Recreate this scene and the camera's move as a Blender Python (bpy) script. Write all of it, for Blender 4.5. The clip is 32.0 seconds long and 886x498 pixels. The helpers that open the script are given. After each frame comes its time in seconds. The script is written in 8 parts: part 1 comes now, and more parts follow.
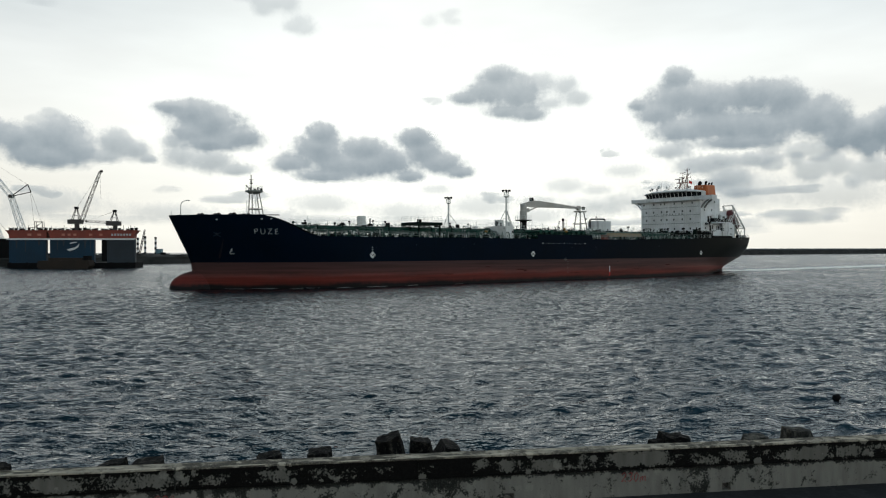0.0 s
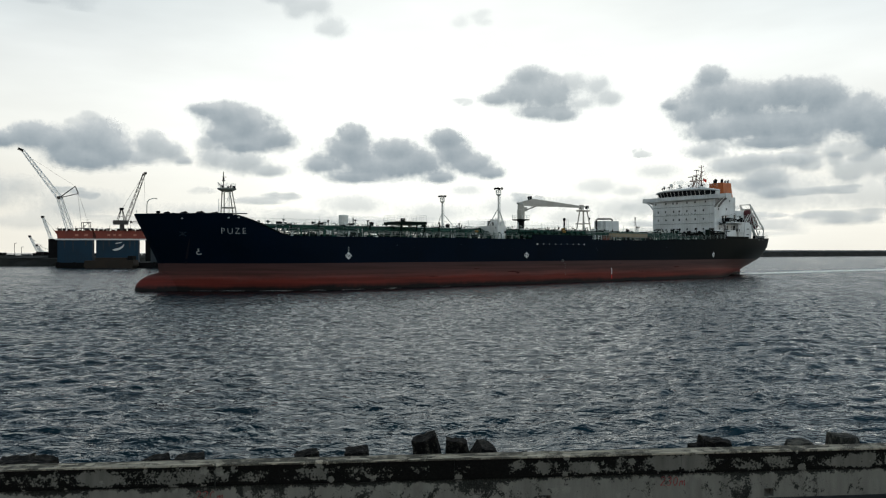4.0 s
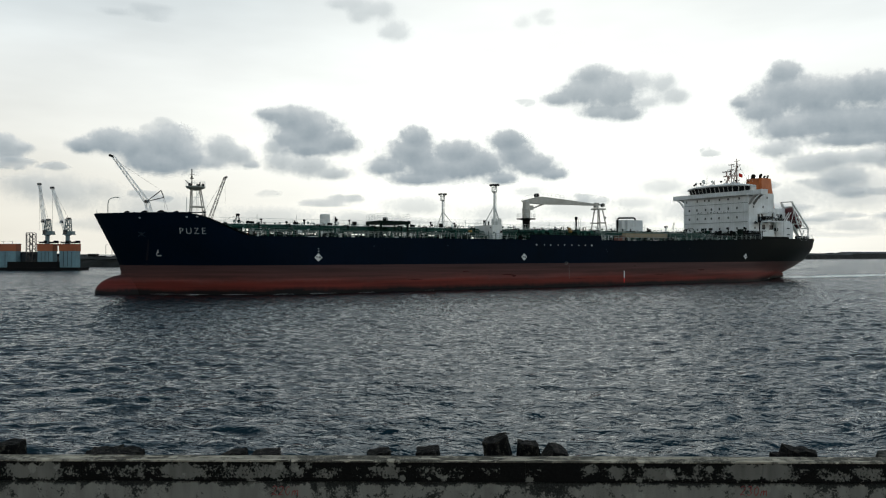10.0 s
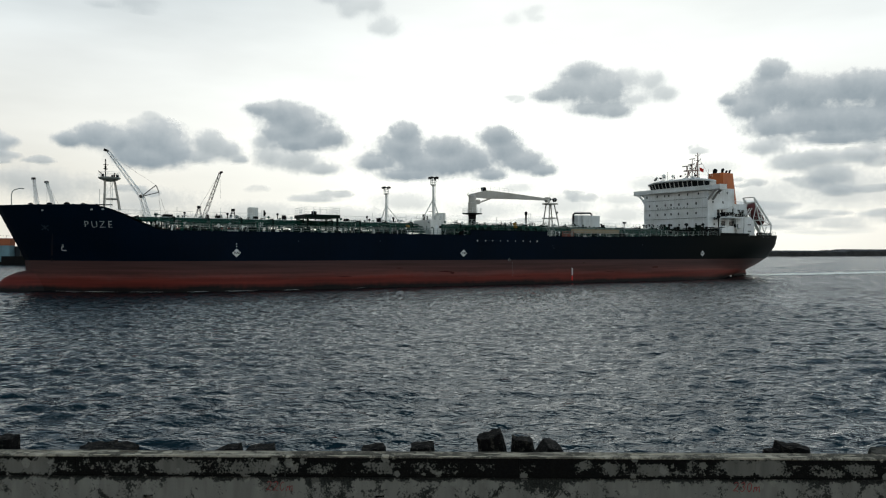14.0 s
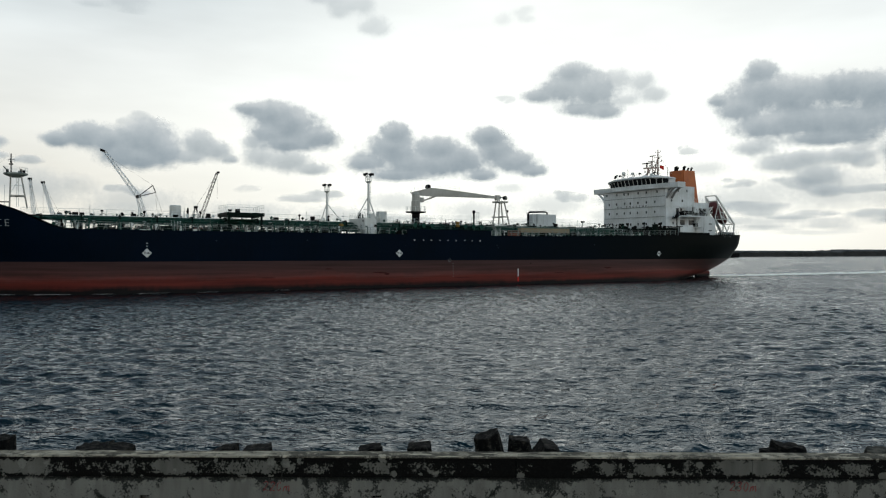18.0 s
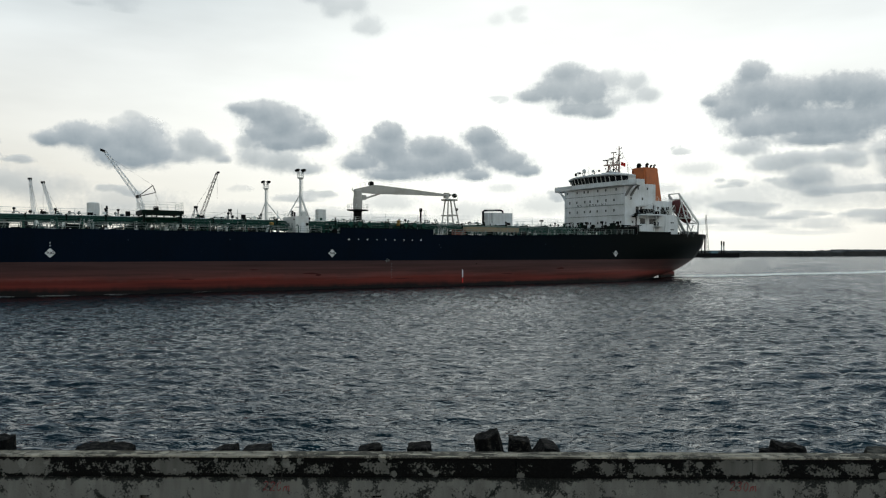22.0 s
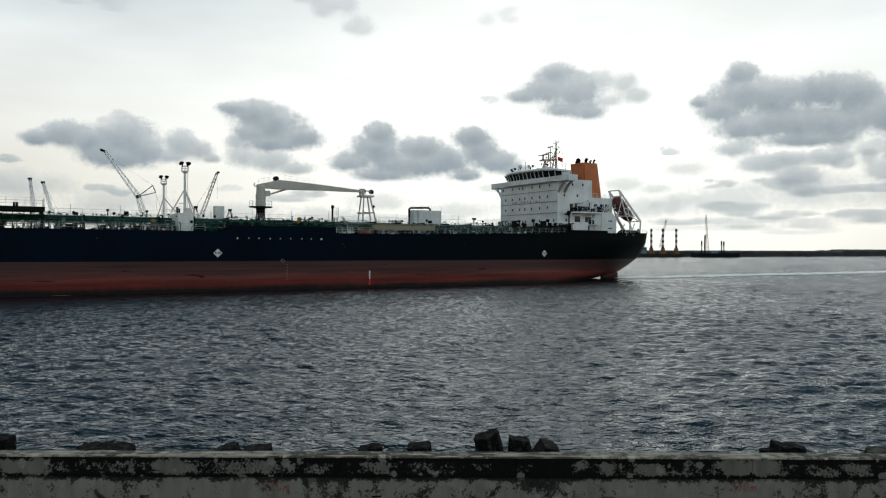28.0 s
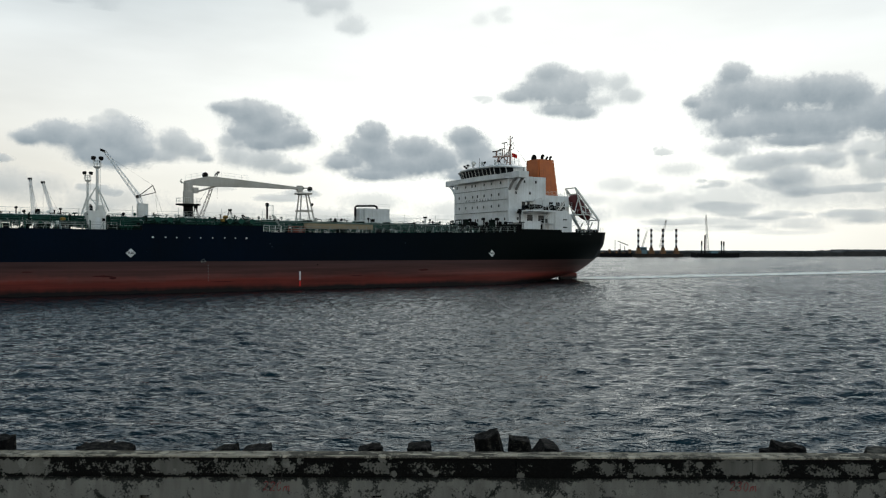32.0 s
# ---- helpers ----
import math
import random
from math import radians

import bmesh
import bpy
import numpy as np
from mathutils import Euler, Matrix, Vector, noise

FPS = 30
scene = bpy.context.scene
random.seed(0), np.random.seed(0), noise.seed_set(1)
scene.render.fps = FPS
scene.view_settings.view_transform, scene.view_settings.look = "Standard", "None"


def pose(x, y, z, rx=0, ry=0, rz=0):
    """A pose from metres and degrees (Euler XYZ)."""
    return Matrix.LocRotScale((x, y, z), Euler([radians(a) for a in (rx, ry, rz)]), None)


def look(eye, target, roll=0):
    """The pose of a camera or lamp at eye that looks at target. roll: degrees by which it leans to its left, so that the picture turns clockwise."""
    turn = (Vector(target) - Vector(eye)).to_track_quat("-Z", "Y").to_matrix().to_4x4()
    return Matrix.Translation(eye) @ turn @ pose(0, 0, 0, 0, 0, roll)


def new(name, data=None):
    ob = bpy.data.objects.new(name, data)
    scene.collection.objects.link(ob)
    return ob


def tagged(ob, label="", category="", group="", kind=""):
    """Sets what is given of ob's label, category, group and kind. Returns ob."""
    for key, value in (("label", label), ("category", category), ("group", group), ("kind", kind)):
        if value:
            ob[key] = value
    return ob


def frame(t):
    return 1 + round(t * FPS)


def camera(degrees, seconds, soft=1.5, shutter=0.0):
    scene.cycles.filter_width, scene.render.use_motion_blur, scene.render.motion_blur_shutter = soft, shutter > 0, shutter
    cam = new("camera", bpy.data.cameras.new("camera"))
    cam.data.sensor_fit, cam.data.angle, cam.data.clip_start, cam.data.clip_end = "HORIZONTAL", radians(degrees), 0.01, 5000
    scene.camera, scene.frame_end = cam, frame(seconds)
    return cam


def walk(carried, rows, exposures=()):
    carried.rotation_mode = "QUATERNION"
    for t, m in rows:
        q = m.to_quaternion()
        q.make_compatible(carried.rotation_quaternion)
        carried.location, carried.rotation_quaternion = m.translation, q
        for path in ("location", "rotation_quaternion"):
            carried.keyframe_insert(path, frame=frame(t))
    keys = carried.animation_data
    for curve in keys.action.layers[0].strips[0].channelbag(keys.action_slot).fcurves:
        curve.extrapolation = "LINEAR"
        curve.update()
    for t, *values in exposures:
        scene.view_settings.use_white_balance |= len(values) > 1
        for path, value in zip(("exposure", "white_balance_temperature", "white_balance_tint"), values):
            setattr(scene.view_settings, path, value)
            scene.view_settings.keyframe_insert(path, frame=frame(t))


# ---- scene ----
# seconds, eye x, eye z, heading to the right, tilt up, lean (degrees)
PATH = [
    (0.0, -0.038, 7.101, 7.947, 0.157, -0.140),
    (0.5, -0.036, 7.097, 7.726, 0.165, -0.109),
    (1.0, -0.033, 7.098, 7.392, 0.177, -0.097),
    (1.5, -0.034, 7.096, 7.147, 0.201, -0.066),
    (2.0, -0.029, 7.094, 6.799, 0.203, -0.058),
    (2.5, -0.030, 7.092, 6.451, 0.206, -0.053),
    (3.0, -0.033, 7.090, 5.948, 0.202, -0.006),
    (3.5, -0.035, 7.088, 5.468, 0.218, 0.009),
    (5.5, -0.020, 7.084, 4.058, 0.257, -0.020),
    (6.0, -0.026, 7.089, 3.655, 0.269, 0.003),
    (6.5, -0.020, 7.087, 2.964, 0.276, 0.013),
    (7.0, -0.019, 7.087, 2.585, 0.297, 0.017),
    (7.5, -0.020, 7.089, 2.345, 0.299, -0.016),
    (8.0, -0.022, 7.083, 1.939, 0.308, 0.013),
    (8.5, -0.012, 7.083, 0.966, 0.306, 0.024),
    (9.0, -0.013, 7.080, 0.543, 0.316, 0.055),
    (9.5, -0.012, 7.083, 0.093, 0.332, 0.030),
    (10.0, -0.013, 7.077, -0.571, 0.351, 0.032),
    (10.5, -0.009, 7.077, -0.749, 0.345, 0.077),
    (11.0, -0.008, 7.078, -0.509, 0.260, 0.289),
    (11.5, -0.010, 7.083, -0.439, 0.201, 0.387),
    (12.0, -0.008, 7.075, -0.435, 0.183, 0.432),
    (12.5, -0.005, 7.076, -0.440, 0.176, 0.405),
    (13.0, -0.006, 7.078, -0.423, 0.157, 0.412),
    (13.5, -0.008, 7.079, -0.416, 0.153, 0.401),
    (14.0, -0.005, 7.079, -0.224, 0.038, 0.232),
    (14.5, -0.004, 7.081, -0.063, 0.012, 0.237),
    (16.5, 0.000, 7.072, 0.000, 0.058, 0.219),
    (32.0, 0.000, 7.072, 0.000, 0.058, 0.219),
]
FOV = 62.582
cam = camera(FOV, 32.0, soft=1.2)


def eye_pose(x, z, yaw, tilt, lean):
    y, p = radians(yaw), radians(tilt)
    return look((x, 0, z), (x + math.sin(y) * math.cos(p), math.cos(y) * math.cos(p), z + math.sin(p)), lean)


walk(cam, [(t, eye_pose(*r)) for t, *r in PATH])

# seconds, x, y and heading of the ship
SHIP_PATH = [
    (0.0, 36.472, 179.850, 209.584),
    (4.0, 24.665, 173.139, 209.786),
    (8.0, 12.910, 166.437, 209.987),
    (12.0, 1.207, 159.744, 210.189),
    (16.0, -10.445, 153.061, 210.390),
    (20.0, -22.046, 146.388, 210.591),
    (24.0, -33.595, 139.723, 210.793),
    (28.0, -45.092, 133.068, 210.994),
    (32.0, -56.538, 126.423, 211.195),
]

# ---- sky and light ----
world = bpy.data.worlds.new("overcast_sky")
scene.world = world
world.use_nodes = True
wn, wl = world.node_tree.nodes, world.node_tree.links
wn.clear()
w_out = wn.new("ShaderNodeOutputWorld")
w_bg = wn.new("ShaderNodeBackground")
sky = wn.new("ShaderNodeTexSky")
sky.sky_type, sky.sun_disc = "NISHITA", False
SUN_AZ, SUN_EL = 8.0, 46.0
sky.sun_elevation, sky.sun_rotation = radians(SUN_EL), radians(SUN_AZ)
sky.dust_density, sky.air_density, sky.ozone_density = 3.0, 1.0, 1.0
w_co = wn.new("ShaderNodeTexCoord")
w_sep = wn.new("ShaderNodeSeparateXYZ")
wl.new(w_co.outputs["Generated"], w_sep.inputs[0])


def wmath(op, a, b=None, c=None, clamp=False):
    n = wn.new("ShaderNodeMath")
    n.operation, n.use_clamp = op, clamp
    for i, v in enumerate((a, b, c)):
        if v is None:
            continue
        if isinstance(v, (int, float)):
            n.inputs[i].default_value = v
        else:
            wl.new(v, n.inputs[i])
    return n.outputs[0]


# veil of high cloud: brightest round the hidden sun, greyer overhead, with long soft streaks
sun_dir = Vector((math.sin(radians(SUN_AZ)) * math.cos(radians(13)), math.cos(radians(SUN_AZ)) * math.cos(radians(13)), math.sin(radians(13))))
dot = wn.new("ShaderNodeVectorMath")
dot.operation = "DOT_PRODUCT"
wl.new(w_co.outputs["Generated"], dot.inputs[0])
dot.inputs[1].default_value = sun_dir
glow = wmath("POWER", wmath("MAXIMUM", dot.outputs["Value"], 0.0), 7.0)
stretch = wn.new("ShaderNodeMapping")
stretch.inputs["Scale"].default_value = (2.2, 2.2, 9.0)
stretch.inputs["Rotation"].default_value = (0.0, 0.12, 0.0)
wl.new(w_co.outputs["Generated"], stretch.inputs["Vector"])
streak = wn.new("ShaderNodeTexNoise")
streak.inputs["Scale"].default_value, streak.inputs["Detail"].default_value, streak.inputs["Roughness"].default_value = 1.6, 4.0, 0.5
wl.new(stretch.outputs[0], streak.inputs["Vector"])
ramp = wn.new("ShaderNodeValToRGB")
wl.new(w_sep.outputs["Z"], ramp.inputs["Fac"])
el = ramp.color_ramp.elements
el[0].position, el[0].color = 0.0, (0.84, 0.84, 0.84, 1)
el[1].position, el[1].color = 1.0, (0.27, 0.27, 0.27, 1)
for at_z, value in ((0.20, 0.84), (0.36, 0.63), (0.60, 0.38)):
    k = el.new(at_z)
    k.color = (value, value, value, 1)
veil = wmath("ADD", ramp.outputs["Color"], wmath("MULTIPLY", wmath("SUBTRACT", streak.outputs["Fac"], 0.5), 0.38))
veil = wmath("ADD", veil, wmath("MULTIPLY", glow, 0.32))
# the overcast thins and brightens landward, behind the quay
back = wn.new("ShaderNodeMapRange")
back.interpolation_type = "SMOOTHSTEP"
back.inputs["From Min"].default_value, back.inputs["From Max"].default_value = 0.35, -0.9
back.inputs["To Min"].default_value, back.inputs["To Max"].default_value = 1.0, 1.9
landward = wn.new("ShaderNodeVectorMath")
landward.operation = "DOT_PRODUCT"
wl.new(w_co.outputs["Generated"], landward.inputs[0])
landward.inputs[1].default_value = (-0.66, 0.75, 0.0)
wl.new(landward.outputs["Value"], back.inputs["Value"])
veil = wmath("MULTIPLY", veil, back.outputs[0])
w_tint = wn.new("ShaderNodeValToRGB")
wl.new(w_sep.outputs["Z"], w_tint.inputs["Fac"])
te = w_tint.color_ramp.elements
te[0].position, te[0].color = 0.0, (1.0, 0.96, 0.84, 1)
te[1].position, te[1].color = 1.0, (0.66, 0.93, 1.14, 1)
for at_z, c in ((0.10, (1.0, 0.982, 0.89, 1)), (0.24, (0.955, 1.0, 0.985, 1)), (0.45, (0.72, 0.955, 1.11, 1)), (0.7, (0.61, 0.92, 1.17, 1))):
    k = te.new(at_z)
    k.color = c
w_col = wn.new("ShaderNodeMix")
w_col.data_type = "RGBA"
w_col.inputs["B"].default_value = (0.97, 1.0, 0.955, 1)
wl.new(w_tint.outputs["Color"], w_col.inputs["A"])
wl.new(wmath("MULTIPLY", glow, 0.9, clamp=True), w_col.inputs["Factor"])
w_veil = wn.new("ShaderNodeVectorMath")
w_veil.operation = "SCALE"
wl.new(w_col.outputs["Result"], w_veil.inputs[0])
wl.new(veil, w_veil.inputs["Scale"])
w_mix = wn.new("ShaderNodeMix")
w_mix.data_type = "RGBA"
w_mix.inputs["Factor"].default_value = 0.93
w_sky = wn.new("ShaderNodeVectorMath")
w_sky.operation = "SCALE"
w_sky.inputs["Scale"].default_value = 0.1
wl.new(sky.outputs[0], w_sky.inputs[0])
wl.new(w_sky.outputs[0], w_mix.inputs["A"])
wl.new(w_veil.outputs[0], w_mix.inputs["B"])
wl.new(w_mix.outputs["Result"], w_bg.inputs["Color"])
w_bg.inputs["Strength"].default_value = 1.0
wl.new(w_bg.outputs[0], w_out.inputs[0])

sun = new("sun", bpy.data.lights.new("sun", "SUN"))
sun.data.energy, sun.data.angle, sun.data.color = 0.5, radians(35), (1.0, 0.97, 0.92)
sun.matrix_world = look((0, 0, 0), (-math.sin(radians(SUN_AZ)) * math.cos(radians(SUN_EL)), -math.cos(radians(SUN_AZ)) * math.cos(radians(SUN_EL)), -math.sin(radians(SUN_EL))))
scene.view_settings.exposure = 0.0


# ---- materials ----
def nodes_of(name):
    m = bpy.data.materials.new(name)
    m.use_nodes = True
    n = m.node_tree.nodes
    return m, n, m.node_tree.links, n["Principled BSDF"]


def paint(name, col, col2=None, rough=0.5, metal=0.0, scale=1.0, amount=0.6, fine=12.0, bump=0.02, streaks=0.0, island=False, spec=0.22):
    """A worn surface: two colours mixed at two scales, optional runs down the face, fine relief."""
    m, n, l, bsdf = nodes_of(name)
    col2 = col2 or tuple(c * 0.6 for c in col)
    co = n.new("ShaderNodeTexCoord")
    big = n.new("ShaderNodeTexNoise")
    big.inputs["Scale"].default_value, big.inputs["Detail"].default_value = scale, 5.0
    l.new(co.outputs["Object"], big.inputs["Vector"])
    small = n.new("ShaderNodeTexNoise")
    small.inputs["Scale"].default_value, small.inputs["Detail"].default_value = fine, 3.0
    l.new(co.outputs["Object"], small.inputs["Vector"])
    add = n.new("ShaderNodeMath")
    add.operation = "MULTIPLY_ADD"
    l.new(small.outputs["Fac"], add.inputs[0])
    add.inputs[1].default_value = 0.35
    l.new(big.outputs["Fac"], add.inputs[2])
    fac = add.outputs[0]
    if streaks:
        mp = n.new("ShaderNodeMapping")
        mp.inputs["Scale"].default_value = (3.0, 3.0, 0.12)
        l.new(co.outputs["Object"], mp.inputs["Vector"])
        run = n.new("ShaderNodeTexNoise")
        run.inputs["Scale"].default_value, run.inputs["Detail"].default_value = 1.0, 4.0
        l.new(mp.outputs[0], run.inputs["Vector"])
        a2 = n.new("ShaderNodeMath")
        a2.operation = "MULTIPLY_ADD"
        l.new(run.outputs["Fac"], a2.inputs[0])
        a2.inputs[1].default_value = streaks
        l.new(fac, a2.inputs[2])
        fac = a2.outputs[0]
    mr = n.new("ShaderNodeMapRange")
    top = 0.5 + 0.175 + 0.5 * streaks
    mr.inputs["From Min"].default_value, mr.inputs["From Max"].default_value = top - 0.22, top + 0.25
    mr.inputs["To Max"].default_value = amount
    l.new(fac, mr.inputs["Value"])
    fac = mr.outputs[0]
    if island:
        oi = n.new("ShaderNodeObjectInfo")
        a3 = n.new("ShaderNodeMath")
        a3.operation, a3.use_clamp = "MULTIPLY_ADD", True
        l.new(oi.outputs["Random"], a3.inputs[0])
        a3.inputs[1].default_value = 0.35
        l.new(fac, a3.inputs[2])
        fac = a3.outputs[0]
    mix = n.new("ShaderNodeMix")
    mix.data_type = "RGBA"
    mix.inputs["A"].default_value, mix.inputs["B"].default_value = (*col, 1), (*col2, 1)
    l.new(fac, mix.inputs["Factor"])
    l.new(mix.outputs["Result"], bsdf.inputs["Base Color"])
    bsdf.inputs["Roughness"].default_value, bsdf.inputs["Metallic"].default_value = rough, metal
    bsdf.inputs["Specular IOR Level"].default_value = spec
    if bump:
        b = n.new("ShaderNodeBump")
        b.inputs["Strength"].default_value, b.inputs["Distance"].default_value = 0.6, bump
        l.new(small.outputs["Fac"], b.inputs["Height"])
        l.new(b.outputs[0], bsdf.inputs["Normal"])
    return m


M_NAVY = paint("navy_hull_paint", (0.0006, 0.0044, 0.0112), (0.0008, 0.0026, 0.0042), 0.45, scale=0.12, fine=2.0, streaks=0.5, bump=0.01, spec=0.02)


def fade_along(m, start, end, col):
    """The hull paint has weathered to a greener black towards the stern."""
    n, l = m.node_tree.nodes, m.node_tree.links
    bsdf = n["Principled BSDF"]
    src = bsdf.inputs["Base Color"].links[0].from_socket
    co = n.new("ShaderNodeTexCoord")
    sep = n.new("ShaderNodeSeparateXYZ")
    l.new(co.outputs["Object"], sep.inputs[0])
    mr = n.new("ShaderNodeMapRange")
    mr.inputs["From Min"].default_value, mr.inputs["From Max"].default_value = start, end
    l.new(sep.outputs["X"], mr.inputs["Value"])
    mix = n.new("ShaderNodeMix")
    mix.data_type = "RGBA"
    l.new(mr.outputs[0], mix.inputs["Factor"])
    l.new(src, mix.inputs["A"])
    mix.inputs["B"].default_value = (*col, 1)
    l.new(mix.outputs["Result"], bsdf.inputs["Base Color"])


fade_along(M_NAVY, -15.0, -75.0, (0.0007, 0.0024, 0.0024))
M_WHITE = paint("white_ship_paint", (0.5245, 0.5499, 0.5541), (0.2792, 0.2749, 0.2538), 0.5, scale=0.35, fine=3.0, streaks=0.7, amount=0.6, bump=0.004)
M_BOX = paint("grey_white_deck_paint", (0.527, 0.544, 0.527), (0.34, 0.323, 0.289), 0.5, scale=0.8, fine=5.0, streaks=0.4, bump=0.004)
M_GREEN = paint("dark_green_deck_paint", (0.0015, 0.0085, 0.0060), (0.0034, 0.0046, 0.0038), 0.6, scale=0.7, fine=5.0, bump=0.006, spec=0.05)
M_PIPE = paint("green_pipe_paint", (0.0035, 0.046, 0.032), (0.006, 0.014, 0.011), 0.5, scale=0.9, fine=7.0, bump=0.006, spec=0.12)
M_RAIL = paint("pale_rail_paint", (0.58, 0.62, 0.60), (0.34, 0.36, 0.34), 0.5, scale=1.5, fine=9.0, bump=0)
M_OLDMARK = paint("old_worn_mark_paint", (0.17, 0.18, 0.17), (0.04, 0.045, 0.045), 0.6, scale=2.0, fine=9.0, amount=0.9, bump=0)
M_RAILDULL = paint("weathered_deck_rail_paint", (0.221, 0.255, 0.238), (0.102, 0.119, 0.1105), 0.6, scale=0.6, fine=6.0, amount=0.9, bump=0)
M_DARK = paint("dark_fittings", (0.00252, 0.00294, 0.00336), (0.00672, 0.00546, 0.00462), 0.6, scale=1.2, fine=8.0, bump=0.006, spec=0.06)
M_ORANGE = paint("orange_funnel_paint", (0.3784, 0.1012, 0.02464), (0.176, 0.0528, 0.022), 0.5, scale=0.5, fine=4.0, streaks=0.6, bump=0.006)
M_LIFEBOAT = paint("dull_red_lifeboat", (0.075, 0.016, 0.016), (0.08, 0.02, 0.02), 0.45, scale=1.0, fine=6.0, bump=0.004)
M_MARK = paint("white_marking_paint", (0.561, 0.5695, 0.561), (0.357, 0.357, 0.357), 0.6, scale=1.5, fine=9.0, bump=0)
M_LETTER = paint("weathered_white_letters", (0.34, 0.357, 0.3655), (0.221, 0.2295, 0.238), 0.6, scale=1.5, fine=9.0, bump=0)
M_GLASS = paint("dark_window_glass", (0.012, 0.014, 0.016), (0.02, 0.022, 0.024), 0.12, scale=1.0, bump=0)
M_CREAM = paint("cream_gangway_paint", (0.208, 0.168, 0.104), (0.12, 0.096, 0.064), 0.55, scale=0.8, fine=6.0, bump=0.004)
M_JIB = paint("weathered_beige_crane_paint", (0.335, 0.325, 0.295), (0.20, 0.185, 0.155), 0.55, scale=0.5, fine=4.0, streaks=0.5, bump=0.004)
M_FLAG = paint("red_flag_cloth", (0.55, 0.03, 0.02), (0.40, 0.02, 0.02), 0.8, scale=2.0, bump=0)


def hull_red():
    """Faded boot-top above, brighter red below, with an uneven edge, scum line and runs."""
    m, n, l, bsdf = nodes_of("red_antifouling")
    co = n.new("ShaderNodeTexCoord")
    sep = n.new("ShaderNodeSeparateXYZ")
    l.new(co.outputs["Object"], sep.inputs[0])
    mp = n.new("ShaderNodeMapping")
    mp.inputs["Scale"].default_value = (0.10, 0.10, 0.5)
    l.new(co.outputs["Object"], mp.inputs["Vector"])
    nz = n.new("ShaderNodeTexNoise")
    nz.inputs["Scale"].default_value, nz.inputs["Detail"].default_value, nz.inputs["Roughness"].default_value = 1.0, 6.0, 0.6
    l.new(mp.outputs[0], nz.inputs["Vector"])
    mp2 = n.new("ShaderNodeMapping")
    mp2.inputs["Scale"].default_value = (1.2, 1.2, 0.1)
    l.new(co.outputs["Object"], mp2.inputs["Vector"])
    run = n.new("ShaderNodeTexNoise")
    run.inputs["Scale"].default_value, run.inputs["Detail"].default_value = 1.0, 5.0
    l.new(mp2.outputs[0], run.inputs["Vector"])
    z = n.new("ShaderNodeMath")
    z.operation = "MULTIPLY_ADD"
    l.new(nz.outputs["Fac"], z.inputs[0])
    z.inputs[1].default_value = 1.6
    l.new(sep.outputs["Z"], z.inputs[2])
    z2 = n.new("ShaderNodeMath")
    z2.operation = "MULTIPLY_ADD"
    l.new(run.outputs["Fac"], z2.inputs[0])
    z2.inputs[1].default_value = 0.5
    l.new(z.outputs[0], z2.inputs[2])
    cr = n.new("ShaderNodeValToRGB")
    mr = n.new("ShaderNodeMapRange")
    mr.inputs["From Min"].default_value, mr.inputs["From Max"].default_value = 0.0, 8.0
    l.new(z2.outputs[0], mr.inputs["Value"])
    l.new(mr.outputs[0], cr.inputs["Fac"])
    e = cr.color_ramp.elements
    e[0].position, e[0].color = 0.19, (0.004, 0.003, 0.003, 1)
    e[1].position, e[1].color = 1.0, (0.040, 0.020, 0.019, 1)
    for p, c in ((0.225, (0.050, 0.010, 0.007, 1)), (0.28, (0.125, 0.017, 0.011, 1)), (0.37, (0.135, 0.020, 0.013, 1)), (0.44, (0.135, 0.040, 0.032, 1)), (0.51, (0.082, 0.030, 0.026, 1)), (0.68, (0.060, 0.027, 0.025, 1))):
        k = e.new(p)
        k.color = c
    # long scuffs along the plating
    mp3 = n.new("ShaderNodeMapping")
    mp3.inputs["Scale"].default_value = (0.045, 0.045, 1.5)
    l.new(co.outputs["Object"], mp3.inputs["Vector"])
    scuff = n.new("ShaderNodeTexNoise")
    scuff.inputs["Scale"].default_value, scuff.inputs["Detail"].default_value, scuff.inputs["Roughness"].default_value = 1.0, 7.0, 0.65
    l.new(mp3.outputs[0], scuff.inputs["Vector"])
    sr = n.new("ShaderNodeMapRange")
    sr.inputs["From Min"].default_value, sr.inputs["From Max"].default_value = 0.32, 0.68
    sr.inputs["To Min"].default_value, sr.inputs["To Max"].default_value = 0.40, 0.95
    l.new(scuff.outputs["Fac"], sr.inputs["Value"])
    sc = n.new("ShaderNodeVectorMath")
    sc.operation = "SCALE"
    l.new(cr.outputs["Color"], sc.inputs[0])
    l.new(sr.outputs[0], sc.inputs["Scale"])
    l.new(sc.outputs[0], bsdf.inputs["Base Color"])
    bsdf.inputs["Roughness"].default_value = 0.6
    bsdf.inputs["Specular IOR Level"].default_value = 0.15
    return m


M_RED = hull_red()


# ---- mesh tools ----
def box(bm, x0, x1, y0, y1, z0, z1, m=None):
    v = [bm.verts.new((x, y, z)) for z in (z0, z1) for y in (y0, y1) for x in (x0, x1)]
    for q in ((0, 2, 3, 1), (4, 5, 7, 6), (0, 1, 5, 4), (2, 6, 7, 3), (0, 4, 6, 2), (1, 3, 7, 5)):
        bm.faces.new([v[i] for i in q])
    if m is not None:
        bmesh.ops.transform(bm, matrix=m, verts=v)
    return v


